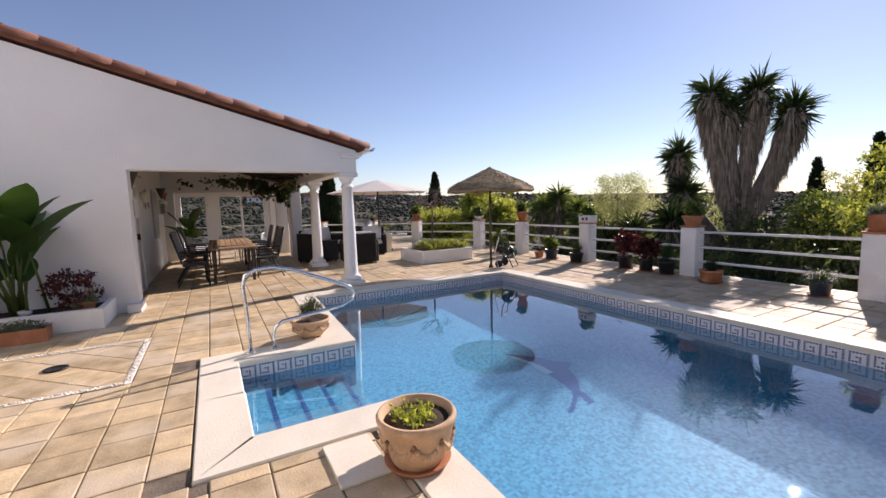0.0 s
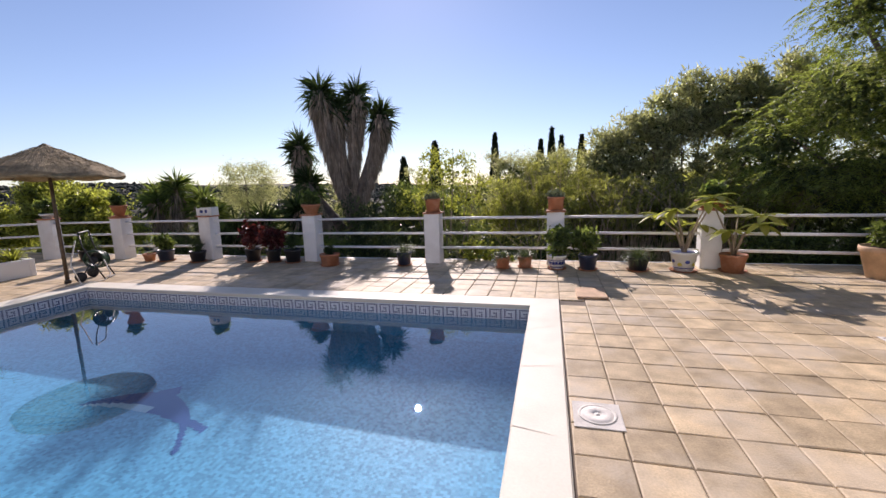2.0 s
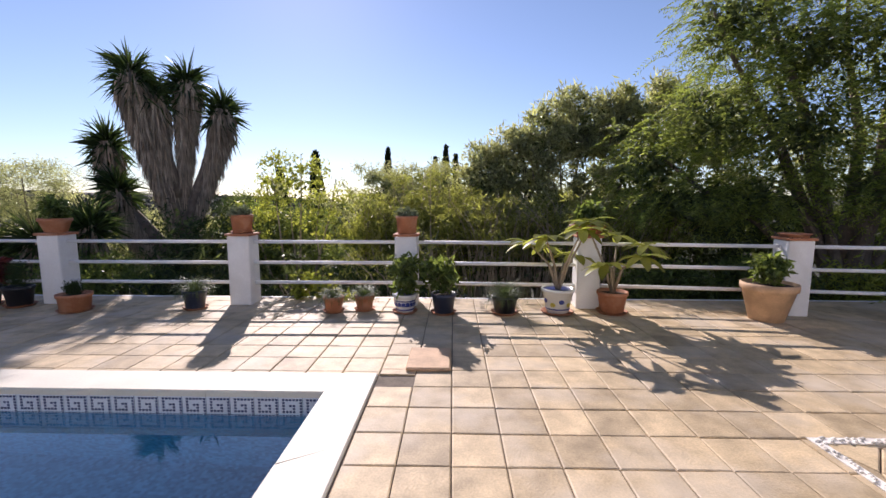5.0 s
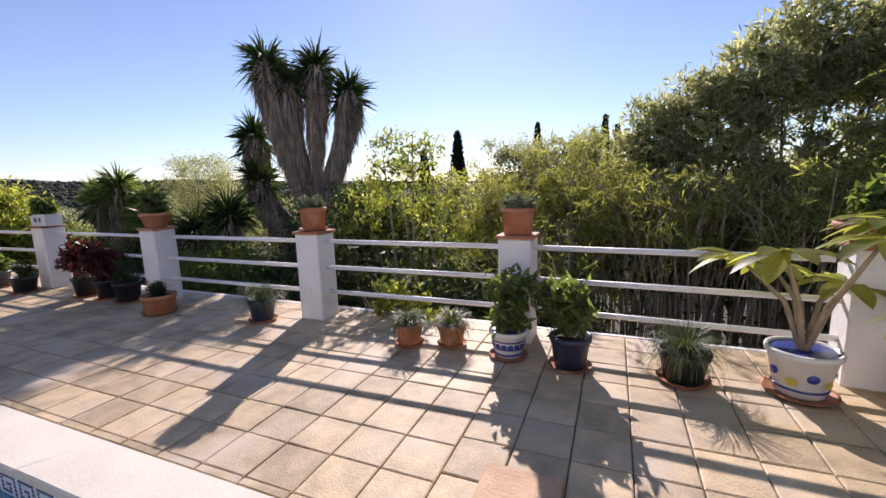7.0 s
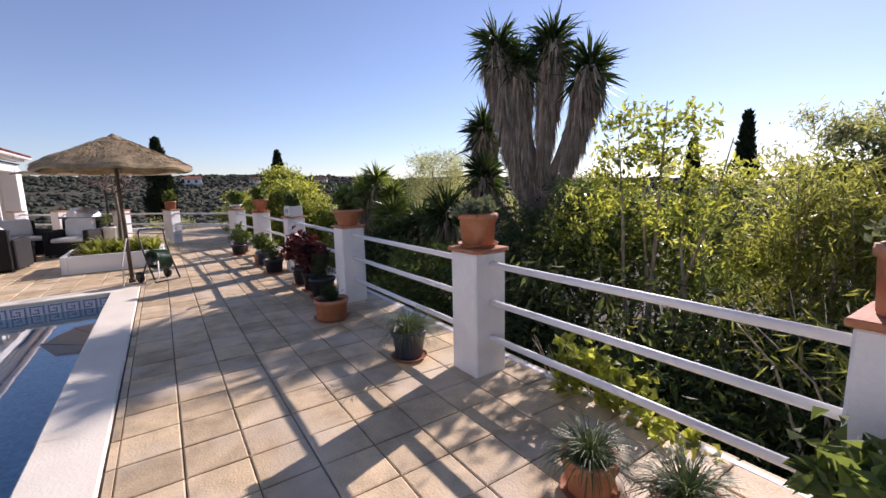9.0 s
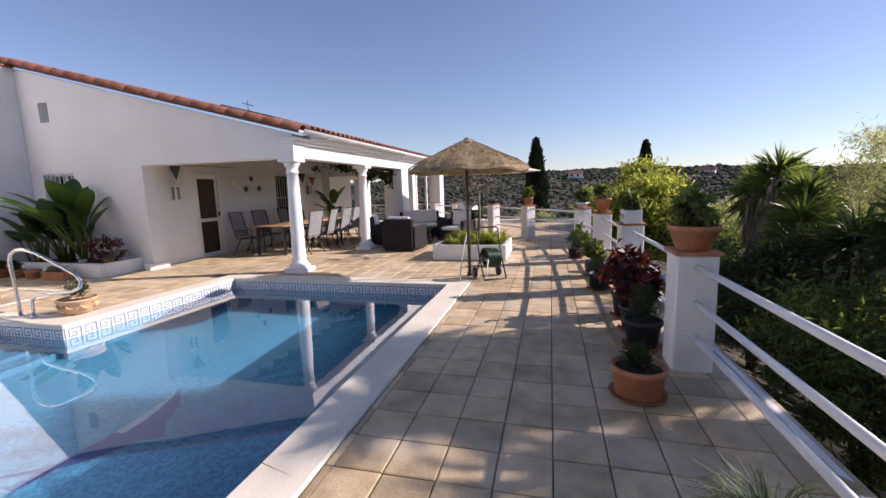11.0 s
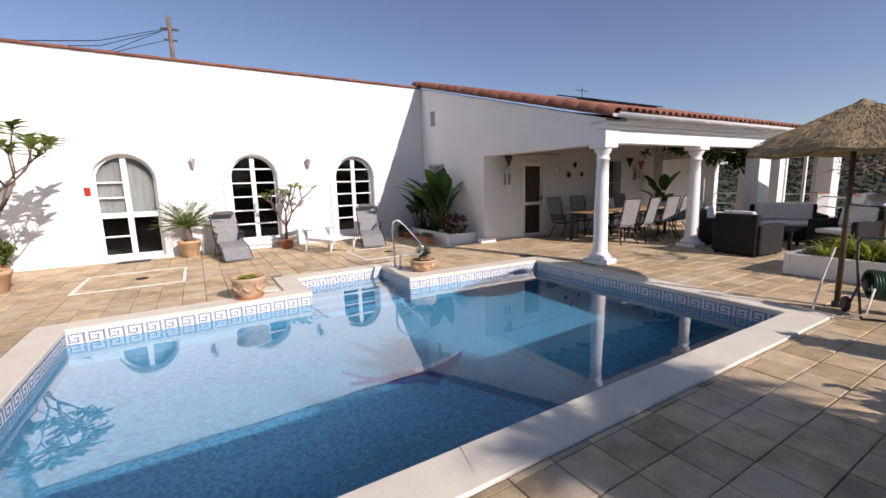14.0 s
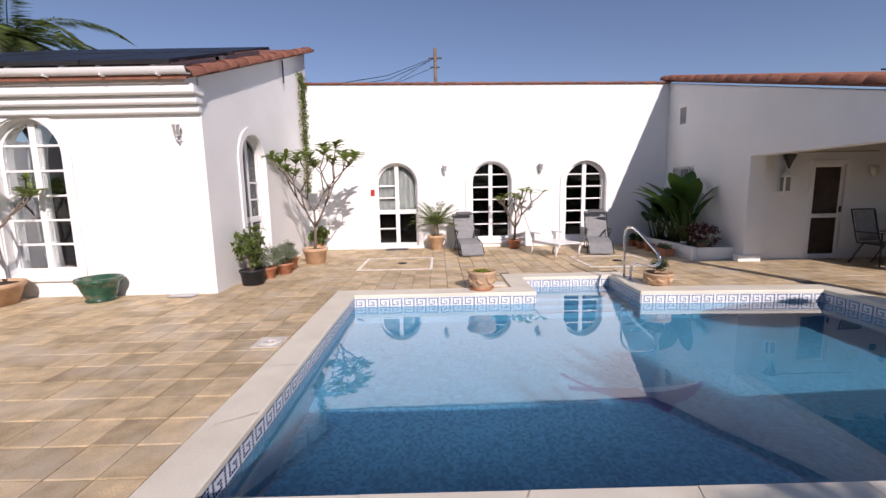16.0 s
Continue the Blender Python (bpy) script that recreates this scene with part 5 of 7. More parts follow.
for x, y, rx, rz_, z, leaf, lab in [(-15.5, 11.5, 2.2, 1.1, -0.4, L_MID, "mid-green shrub on the bank"), (-9.4, 10.6, 1.8, 0.9, -0.5, L_DARK, "dark green shrub on the bank"), (-6.2, 10.4, 1.6, 0.9, -0.6, L_MID, "mid-green shrub on the bank"),
                           (-4.6, 11.8, 1.5, 1.3, 0.1, L_DARK, "dark green shrub on the bank"), (-3.4, 12.6, 1.7, 1.3, 0.3, L_MID, "mid-green shrub on the bank"), (-18.5, 13, 2.4, 1.2, -0.4, L_OLIVE, "grey-green shrub on the bank"),
                           (-8.6, 15.5, 2.2, 1.4, 0.0, L_OLIVE, "grey-green shrub on the bank"), (-13.0, 15.5, 2.6, 1.4, 0.1, L_OLIVE, "grey-green shrub on the bank"), (-3.2, 16, 2.4, 1.7, 0.4, L_OLIVE, "grey-green shrub on the bank"),
                           (-2.6, 10.2, 1.5, 0.6, -0.75, L_DARK, "dark green shrub on the bank"), (-0.7, 10.7, 1.4, 0.7, -0.5, L_DARK, "dark green shrub on the bank"), (-3.9, 10.3, 1.3, 0.7, -0.6, L_DARK, "dark green shrub on the bank"), (-1.0, 9.6, 0.9, 0.6, -0.7, L_DARK, "dark green shrub on the bank"), (2.2, 12.8, 1.5, 1.1, 0.1, L_DARK, "dark green shrub on the bank"), (-19.5, 6.5, 1.8, 1.0, -0.6, L_OLIVE, "grey-green shrub on the bank"),
                           (3.4, 12.8, 1.2, 0.9, 0.3, L_DARK, "dark green shrub on the bank"), (4.8, 12.9, 1.4, 1.0, 0.4, L_DARK, "dark green shrub on the bank"), (6.2, 12.2, 1.5, 1.1, 0.6, L_DARK, "dark green shrub on the bank"), (8.2, 12.6, 1.6, 1.1, 0.6, L_DARK, "dark green shrub on the bank"), (4.4, 9.4, 0.7, 0.4, 0.0, L_MID, "leafy green shrub beside the lawn"),
                           (5.9, 9.3, 1.0, 0.5, 0.0, L_MID, "leafy green shrub beside the lawn"), (7.3, 9.0, 0.7, 0.4, -0.05, L_YELLOW, "yellow-green plant beside the lawn"), (9.6, 11.6, 1.5, 1.0, 0.5, L_FEATHER, "feathery green shrub beyond the lawn"), (12.2, 11.8, 1.8, 1.5, 0.9, L_DARK, "dark green shrub beyond the lawn")]:
    bank_shrub(x, y, rx, rx * 0.6, rz_, z, leaf, int(5200 * rx), 0.12, 0.035, lab)

# lawn beyond the east rails
g = G()
p = np.stack([RNG.uniform(4.5, 11, 9000), RNG.uniform(8.6, 14, 9000), np.zeros(9000)], 1)
p[:, 2] = [ground_height(a, b) - 0.01 for a, b in p[:, :2]]
leaves(g, p, 0.13, 0.03, np.stack([RNG.normal(size=9000) * 0.4, RNG.normal(size=9000) * 0.4, np.ones(9000)], 1))
solid("grass", g, L_YELLOW, "dry yellow-green grass beyond the fence", "grass", kind="stuff")

# palm behind the annex
palm = thing("palm_tree", "tall palm with arching feather fronds behind the annex", "palm", (13.6, -8.2, gz(13.6, -8.2)))
hz = 7.3 - gz(13.6, -8.2)
part("trunk", G().tube([(0, 0, -0.2), (0.05, 0, hz * 0.5), (0, 0, hz)], [0.28, 0.22, 0.24], 12), M_BARK, palm)
for k in range(26):
    a = k * 2.4
    el = 0.75 - 1.1 * (k / 26)
    g = G()
    pos, d = Vector((0, 0, hz)), Vector((math.cos(a) * math.cos(el), math.sin(a) * math.cos(el), math.sin(el)))
    rib, pts, dirs = [], [], []
    for s in range(14):
        rib.append(tuple(pos))
        sd = Vector((-math.sin(a), math.cos(a), 0))
        for sgn in (-1, 1):
            for j in range(5):
                pts.append(tuple(pos + d * 0.054 * j))
                dirs.append(tuple(sd * sgn + d * 0.7 + Vector((0, 0, -0.25))))
        pos = pos + d * 0.27
        d = (d + Vector((0, 0, -0.085))).normalized()
    g.tube(rib, [0.02 * (1 - s / 15) + 0.003 for s in range(14)], 5)
    leaves(g, np.array(pts), 0.6, 0.045, np.array(dirs))
    part("frond", g, L_MID, palm)

# utility pole with wires behind the house
pole = thing("utility_pole", "grey utility pole with cross arms and wires", "utility pole", (-1.35, -16, -0.3))
part("pole", G().tube([(0, 0, 0), (0, 0, 9.5)], [0.13, 0.09], 10), M_BARK, pole)
part("cross_arm", G().box((-0.35, -0.05, 8.95), (0.35, 0.05, 9.03), 0.005), M_METALD, pole)
part("cross_arm", G().box((-0.25, -0.05, 8.5), (0.25, 0.05, 8.56), 0.005), M_METALD, pole)
for dz, dy in ((9.0, -0.3), (8.98, 0.3), (8.53, 0.0), (8.95, 0.1)):
    part("wire", G().tube([(0.1, dy * 0.2, dz), (1.9, dy + 5.8, 0.5 * dz + 1.9 + dy * 0.4), (3.75, dy * 0.3 + 11.7, 4.55 + dy * 0.3)], 0.012, 4), M_IRON, pole)


# ---- pots and plants ----
def pot_mesh(r, h, foot=0.72, rim=0.035, thick=0.02):
    rb = r * foot
    return G().lathe([(rb * 0.9, 0), (rb, 0.008), (r * 0.93, h - rim * 1.3), (r, h - rim * 1.2), (r * 1.02, h - rim * 0.5), (r, h), (r - thick, h), (r - thick * 1.1, h - 0.06), (0.01, h - 0.06)], 28)


def soil(r, z):
    return G().lathe([(r * 0.88, z - 0.03), (r * 0.87, z), (r * 0.5, z + 0.012), (0.01, z + 0.014)], 20)


def plant_part(t, kind, z, r, h):
    """Foliage of a potted plant, from the soil at height z up to about h."""
    g, gs = G(), G()
    if kind == "grass":
        blades(g, (0, 0, z), 380, h * 1.1, 0.006, 1.2, 1.9, seg=4, lean=0.5)
        part("foliage", g, L_GRASSY, t)
    elif kind == "succulent":
        pts = clumps(900, (0, 0, z + h * 0.35), (r * 0.95, r * 0.95, h * 0.45), 34, 0.022, 0.35)
        leaves(g, pts, 0.045, 0.028, np.tile([0, 0, 1.0], (900, 1)) + unit(900) * 1.1)
        part("foliage", g, L_SAGE, t)
    elif kind == "sage":
        pts = clumps(1500, (0, 0, z + h * 0.45), (h * 0.62, h * 0.62, h * 0.42), 46, 0.035, 0.25)
        leaves(g, pts, 0.06, 0.017, unit(1500) + [0, 0, 0.5])
        part("foliage", g, L_SAGE, t)
    elif kind == "bush":
        for _ in range(7):
            e = unit(1)[0] * [0.5, 0.5, 0.4] + [0, 0, 0.7]
            part("stem", G().tube([(0, 0, z - 0.02), tuple(e * h * 0.35 + [0, 0, z]), tuple(e * h * 0.75 + [0, 0, z])], [0.008, 0.006, 0.003], 5), M_STEM, t)
        pts = clumps(620, (0, 0, z + h * 0.58), (h * 0.42, h * 0.42, h * 0.44), 26, 0.035, 0.3)
        leaves(g, pts, 0.10, 0.05, unit(620) + [0, 0, -0.1], 0.3)
        part("foliage", g, L_MID, t)
    elif kind == "rosemary":
        pts = clumps(1500, (0, 0, z + h * 0.5), (h * 0.42, h * 0.42, h * 0.5), 40, 0.03, 0.2)
        leaves(g, pts, 0.04, 0.008, unit(1500) + [0, 0, 0.8])
        part("foliage", g, L_DARK, t)
    elif kind == "red":
        for _ in range(9):
            e = unit(1)[0] * [0.55, 0.55, 0.3] + [0, 0, 0.75]
            gs.tube([(0, 0, z - 0.02), tuple(e * h * 0.4 + [0, 0, z]), tuple(e * h * 0.85 + [0, 0, z])], [0.009, 0.007, 0.003], 5)
        pts = clumps(520, (0, 0, z + h * 0.6), (h * 0.42, h * 0.40, h * 0.42), 34, 0.05, 0.3)
        leaves(g, pts, 0.13, 0.075, unit(520) + [0, 0, -0.3], 0.35)
        part("foliage", g, M_RED, t, "dark red drooping leaves")
        part("stem", gs, M_STEM, t)
    elif kind == "straggly":
        for k in range(6):
            a = k * 1.1 + 0.4
            top = (math.cos(a) * h * 0.42, math.sin(a) * h * 0.42, z + h * (0.45 + 0.10 * k))
            part("stem", G().tube([(0, 0, z - 0.02), (top[0] * 0.3, top[1] * 0.3, z + h * 0.35), top], [0.022, 0.016, 0.008], 6), M_STEM, t)
            for j in range(9):
                b = a + j * 0.8
                broad_leaf(g, top, (math.cos(b), math.sin(b), 0.5 - 0.08 * j), h * 0.34, h * 0.12, 0.8)
        part("foliage", g, L_YELLOW, t)
    elif kind == "cycad":
        for k in range(34):
            a, el = k * 2.4, 1.15 - 1.0 * k / 34
            pos, d = Vector((0, 0, z + h * 0.28)), Vector((math.cos(a) * math.cos(el), math.sin(a) * math.cos(el), math.sin(el)))
            pts, dirs, rib = [], [], []
            for s in range(11):
                rib.append(tuple(pos))
                sd = Vector((-math.sin(a), math.cos(a), 0))
                for sgn in (-1, 1):
                    for j in (0, 0.5):
                        pts.append(tuple(pos + d * 0.05 * j)), dirs.append(tuple(sd * sgn + d * 0.6))
                pos = pos + d * h * 0.058
                d = (d + Vector((0, 0, -0.06))).normalized()
            g.tube(rib, 0.004, 4)
            leaves(g, np.array(pts), 0.13, 0.02, np.array(dirs))
        gs.lathe([(0.07, 0), (0.08, h * 0.1), (0.06, h * 0.28), (0.02, h * 0.3)], 12, (0, 0, z))
        part("foliage", g, L_MID, t)
        part("stem", gs, M_BARK, t)
    elif kind == "palmlike":
        gs.tube([(0, 0, z), (0, 0, z + h * 0.4)], 0.012, 6)
        for k in range(22):
            a = k * 2.4
            broad_leaf(g, (0, 0, z + h * (0.1 + 0.35 * k / 22)), (math.cos(a), math.sin(a), 0.9), h * 0.55, 0.035, 1.1)
        part("foliage", g, L_MID, t)
        part("stem", gs, M_STEM, t)


def potted(x, y, z, r, h, plant, ph, material=None, foot=0.72, saucer=True, label="", name="potted_plant", group="", rim=0.035):
    material = material or M_TERRA
    t = thing(name, label, "potted plant", (x, y, z), RNG.uniform(0, 360), group)
    dz = 0.0
    if saucer:
        part("saucer", G().lathe([(r * 0.85, 0), (r * 1.02, 0.03), (r * 1.05, 0.032), (r * 0.98, 0.02), (0.01, 0.014)], 24), M_TERRA, t)
        dz = 0.015
    p = part("pot", pot_mesh(r, h, foot, rim), material, t)
    p.location.z = dz
    part("soil", soil(r, h - 0.035 + dz), M_SOIL, t)
    if plant:
        plant_part(t, plant, h - 0.03 + dz, r, ph)
    return t


FL = 0.0
# along the fence, on the floor
FENCE_POTS = [
    (-10.3, 7.62, 0.17, 0.24, "bush", 0.42, M_BLACKP, "leafy green plant in a black pot by the fence"),
    (-9.9, 7.50, 0.16, 0.22, "rosemary", 0.36, M_BLACKP, "bushy herb in a black pot by the fence"),
    (-8.55, 7.70, 0.13, 0.17, None, 0, M_TERRA, "small empty terracotta pot by the fence"),
    (-8.1, 7.72, 0.18, 0.25, "bush", 0.38, M_BLUEP, "green plant in a slate blue pot by the fence"),
    (-7.2, 7.68, 0.17, 0.23, "rosemary", 0.26, M_BLACKP, "low herb in a black pot by the fence"),
    (-5.92, 7.84, 0.17, 0.27, "red", 0.52, M_BLACKP, "dark red leafy plant in a black pot"),
    (-5.42, 7.84, 0.16, 0.26, "red", 0.46, M_BLACKP, "wine red leafy plant in a black pot"),
    (-4.95, 7.82, 0.17, 0.26, "rosemary", 0.34, M_BLACKP, "dark green plant in a black pot on a saucer"),
    (-2.5, 7.76, 0.15, 0.24, "grass", 0.32, M_BLUEP, "grassy plant in a slate blue pot on a saucer"),
    (-0.62, 7.66, 0.13, 0.19, "grass", 0.24, M_TERRA, "wispy grass in a small terracotta pot"),
    (-0.24, 7.76, 0.13, 0.19, "grass", 0.24, M_TERRA, "wispy grass in a terracotta pot on a saucer"),
    (0.80, 7.64, 0.16, 0.25, "bush", 0.46, M_BLUEP, "leafy bush in a dark blue pot on a saucer"),
    (1.58, 7.66, 0.17, 0.22, "grass", 0.34, M_BLACKP, "wispy grass in a black pot on a saucer"),
    (2.96, 7.72, 0.19, 0.27, "straggly", 0.95, M_TERRA, "long-leaved plant in a terracotta pot"),
    (6.5, 7.28, 0.16, 0.24, "rosemary", 0.28, M_BLACKP, "small shrub in a black pot near the net"),
    (7.25, 6.50, 0.24, 0.32, None, 0, M_TERRA, "terracotta pot of bare soil by the wall"),
]
for x, y, r, h, plant, ph, m, lab in FENCE_POTS:
    potted(x, y, FL, r, h, plant, ph, m, 0.75, plant is not None, lab)
potted(-3.98, 7.60, FL, 0.19, 0.22, "rosemary", 0.16, M_TERRA, 0.85, True, "dark herb in an orange terracotta trough pot")
potted(4.72, 7.46, FL, 0.29, 0.46, "bush", 0.40, M_TERRAP, 0.62, False, "large pale terracotta pot with a rolled rim", rim=0.07)


def ceramic_pot(x, y, r, h, plant, ph, label, fruit):
    t = thing("ceramic_planter", label, "potted plant", (x, y, FL), 20)
    part("saucer", G().lathe([(r * 0.85, 0), (r * 1.02, 0.03), (r * 0.98, 0.02), (0.01, 0.014)], 24), M_TERRA, t)
    g = pot_mesh(r, h, 0.68, 0.03)
    b = part("pot", g, M_CERAM, t)
    b.location.z = 0.015
    for zz in ((0.16, 0.90) if fruit else (0.12, 0.34, 0.62, 0.90)):
        rr = r * (0.68 + 0.27 * zz) + 0.004
        part("painted_band", G().lathe([(rr - 0.004, zz * h), (rr + 0.003, zz * h + 0.002), (rr + 0.004, zz * h + 0.014), (rr - 0.002, zz * h + 0.016)], 28), M_CERAMB, b, "blue painted band")
    for k in range(10 if fruit else 16):
        a = 2 * math.pi * k / (10 if fruit else 16)
        zz = 0.38 + (0.14 if k % 2 else 0.0) if fruit else 0.49
        rr = r * (0.68 + 0.27 * zz)
        m = pose(rr * math.cos(a), rr * math.sin(a), zz * h, 0, 0, math.degrees(a))
        s = 0.036 if fruit else 0.026
        vs = [Vector((0.006, s * math.cos(c), s * math.sin(c) * 0.8)) for c in np.arange(10) * math.pi / 5]
        part("painted_motif", G().add([tuple(m @ v) for v in vs] + [tuple(m @ Vector((0.012, 0, 0)))], [(i, (i + 1) % 10, 10) for i in range(10)]), M_CERAMY if (fruit and k % 2 == 0) else M_CERAMB, b)
    part("soil", soil(r, h - 0.02), M_SOIL, t)
    plant_part(t, plant, h - 0.02, r, ph)


ceramic_pot(0.30, 7.68, 0.16, 0.23, "bush", 0.50, "leafy plant in a blue-patterned white ceramic pot", False)
ceramic_pot(2.26, 7.70, 0.205, 0.31, "straggly", 0.95, "long-leaved plant in a fruit-painted white ceramic pot", True)

# on the fence posts
CAPZ = PH + 0.03
potted(0.28, 8.15, CAPZ, 0.15, 0.24, "succulent", 0.16, M_TERRA, 0.85, False, "wispy plant in a terracotta pot on a post")
potted(-2.0, 8.12, CAPZ, 0.15, 0.24, "succulent", 0.14, M_TERRA, 0.8, True, "pale succulent in a terracotta pot on a post")
potted(-4.62, 8.10, CAPZ, 0.19, 0.20, "bush", 0.30, M_TERRA, 0.65, False, "leafy plant in a wide terracotta pot on a post")
potted(-9.6, 7.98, CAPZ, 0.17, 0.26, "bush", 0.28, M_TERRA, 0.5, True, "green plant in a round terracotta urn on a post")
potted(-13.5, 6.35, CAPZ, 0.15, 0.22, "bush", 0.30, M_TERRA, 0.8, False, "leafy plant in a terracotta pot on a post")
potted(-14.8, 5.15, CAPZ, 0.10, 0.12, "palmlike", 0.26, M_BLACKP, 0.7, False, "small plant in a dark pot on a post")
potted(-11.55, 7.75, CAPZ, 0.15, 0.12, "bush", 0.34, M_CERAM, 0.55, False, "leafy plant in a white bowl on a post")
potted(2.72, 8.05, CAPZ, 0.24, 0.14, "bush", 0.30, M_TERRA, 0.6, False, "green plant in a shallow terracotta bowl on a post")
potted(5.22, 7.78, CAPZ, 0.17, 0.05, None, 0, M_TERRA, 0.8, False, "shallow terracotta dish on a post", name="terracotta_dish", rim=0.012)
t = thing("ceramic_planter", "white ceramic trough with dark lettering marks on a post", "potted plant", (-7.2, 8.08, CAPZ), 0)
g = G()
for a, b in (((-0.2, -0.11, 0), (0.2, 0.11, 0.02)), ((-0.2, -0.11, 0.02), (-0.18, 0.11, 0.18)), ((0.18, -0.11, 0.02), (0.2, 0.11, 0.18)), ((-0.18, -0.11, 0.02), (0.18, -0.09, 0.18)), ((-0.18, 0.09, 0.02), (0.18, 0.11, 0.18))):
    g.box(a, b, 0.004)
part("trough", g, M_CERAM, t)
part("mark", G().box((-0.1, -0.113, 0.06), (-0.02, -0.11, 0.12), 0.001), M_CERAMB, t)
part("mark", G().box((0.03, -0.113, 0.06), (0.09, -0.11, 0.13), 0.001), M_CERAMB, t)
part("soil", G().box((-0.18, -0.09, 0.12), (0.18, 0.09, 0.15), 0.004), M_SOIL, t)
plant_part(t, "bush", 0.14, 0.15, 0.28)

# creeper growing through the rails
t = thing("creeper", "yellow-leaved creeper growing through the fence rails", "creeper", (-1.25, 8.46, 0))
g = G()
for k in range(12):
    a = RNG.uniform(-1.0, 1.0)
    g.tube([(a * 0.2, 0.05, -0.5), (a * 0.35, 0, 0.0), (a * 0.45 + RNG.normal() * 0.08, -0.05, RNG.uniform(0.12, 0.42))], [0.008, 0.006, 0.003], 5)
part("stem_tangle", g, M_STEM, t)
g = G()
pts = np.concatenate([clumps(330, (0, -0.03, 0.16), (0.45, 0.14, 0.22), 30, 0.05, 0.2), clumps(80, (0.75, -0.06, 0.0), (0.3, 0.1, 0.05), 10, 0.04)])
leaves(g, pts, 0.085, 0.075, unit(len(pts)) + [0, -0.5, 0])
part("foliage", g, L_YELLOW, t)

# sprawling grey-green shrub by the east wall
t = thing("lavender_bush", "sprawling grey-green bush with fine upright leaves", "bush", (7.35, 5.35, 0))
g = G()
blades(g, (0, 0, 0), 1300, 0.62, 0.012, 1.15, 0.7, lean=1.6)
pts = clumps(2600, (0, 0, 0.22), (0.75, 0.6, 0.26), 60, 0.06, 0.3)
leaves(g, pts, 0.07, 0.014, unit(2600) + [0, 0, 0.7])
part("leaf_mass", g, L_MID, t)

# terracotta bowls with garlands on the coping
def garland_bowl(x, y, r, h, plant, ph, label, saucer=False):
    t = thing("terracotta_bowl", label, "potted plant", (x, y, 0.014), 15)
    if saucer:
        part("saucer", G().lathe([(r * 0.75, 0), (r * 0.86, 0.035), (r * 0.84, 0.038), (r * 0.7, 0.02), (0.01, 0.016)], 28), M_TERRA, t)
    g = G().lathe([(r * 0.62, 0.015), (r * 0.66, 0.03), (r * 0.88, h * 0.55), (r * 0.94, h * 0.82), (r * 1.0, h * 0.86), (r * 1.02, h * 0.95), (r * 0.98, h), (r * 0.9, h), (r * 0.88, h - 0.05), (0.01, h - 0.05)], 36)
    pot = part("pot", g, M_TERRAP, t)
    gar = G()
    for k in range(8):
        a0 = 2 * math.pi * k / 8
        for j in range(9):
            u = j / 8
            a = a0 + u * 2 * math.pi / 8
            z = h * (0.66 - 0.24 * math.sin(math.pi * u))
            rr = r * (0.66 + 0.26 * z / (h * 0.7)) + 0.006
            s = 0.016 + 0.008 * math.sin(math.pi * u)
            gar.lathe([(s * 0.5, -s), (s, -s * 0.3), (s * 0.9, s * 0.5), (s * 0.3, s)], 6, (rr * math.cos(a), rr * math.sin(a), z))
    part("garland", gar, M_TERRAP, pot, "moulded garland relief")
    part("soil", soil(r * 0.95, h - 0.045), M_SOIL, t)
    if plant == "sedum":
        g = G()
        pts = clumps(520, (0, 0, h - 0.035), (r * 0.68, r * 0.68, 0.03), 42, 0.02, 0.05)
        leaves(g, pts, 0.035, 0.018, unit(520) + [0, 0, 0.8])
        part("leaf_mat", g, L_YELLOW, t)
    else:
        plant_part(t, plant, h - 0.04, r, ph)


garland_bowl(-2.05, 0.83, 0.235, 0.31, "sedum", 0, "pale terracotta garland bowl of low sedum by the pool", True)
garland_bowl(-4.93, 0.80, 0.225, 0.21, "rosemary", 0.28, "pale terracotta garland bowl with a small shrub")

solid("stone_slab", G().box((-2.48, 0.36, 0.004), (-2.03, 0.66, 0.024), 0.004), M_COPING, "loose white stone slab beside the pool", "slab")
t = thing("skimmer_cover", "pale square skimmer cover with a round lid in the terrace", "cover", (0.48, 3.05, 0), kind="structure")
part("cover_frame", G().box((-0.15, -0.155, 0.0), (0.15, 0.155, 0.009), 0.003), M_PEBBLE, t)
lid = part("lid", G().lathe([(0.118, 0.009), (0.118, 0.013), (0.108, 0.015), (0.104, 0.011), (0.098, 0.011), (0.094, 0.015), (0.03, 0.015), (0.028, 0.011), (0.012, 0.011), (0.01, 0.015)], 32), M_PEBBLE, t)
solid("floor_hatch", G().box((0.52, 5.80, 0.004), (0.90, 6.30, 0.035), 0.012), M_TERRAP, "worn grey-brown hatch cover beside the pool", "hatch")
solid("floor_drain", G().box((2.55, 0.74, 0.004), (2.95, 0.96, 0.022), 0.006), M_ALU, "small grey drain cover by the annex", "drain")

# pool handrail
hr = thing("pool_handrail", "polished steel pool handrail bent in a loop", "handrail", (-4.68, 0.0, 0.014))
c = [(0, 0.12, 0), (0, 0.11, 0.35), (0, 0.09, 0.68), (0, 0.12, 0.78), (0, 0.22, 0.83), (0, 0.38, 0.84), (0, 0.58, 0.80), (0, 1.0, 0.64), (0, 1.22, 0.55), (0, 1.29, 0.48), (0, 1.26, 0.40), (0, 1.12, 0.345), (0, 0.72, 0.30), (0, 0.46, 0.27), (0, 0.38, 0.22), (0, 0.36, 0.12), (0, 0.36, 0)]
part("tube", G().tube([(a, b, z * 1.07) for a, b, z in c], 0.021, 14), M_CHROME, hr)
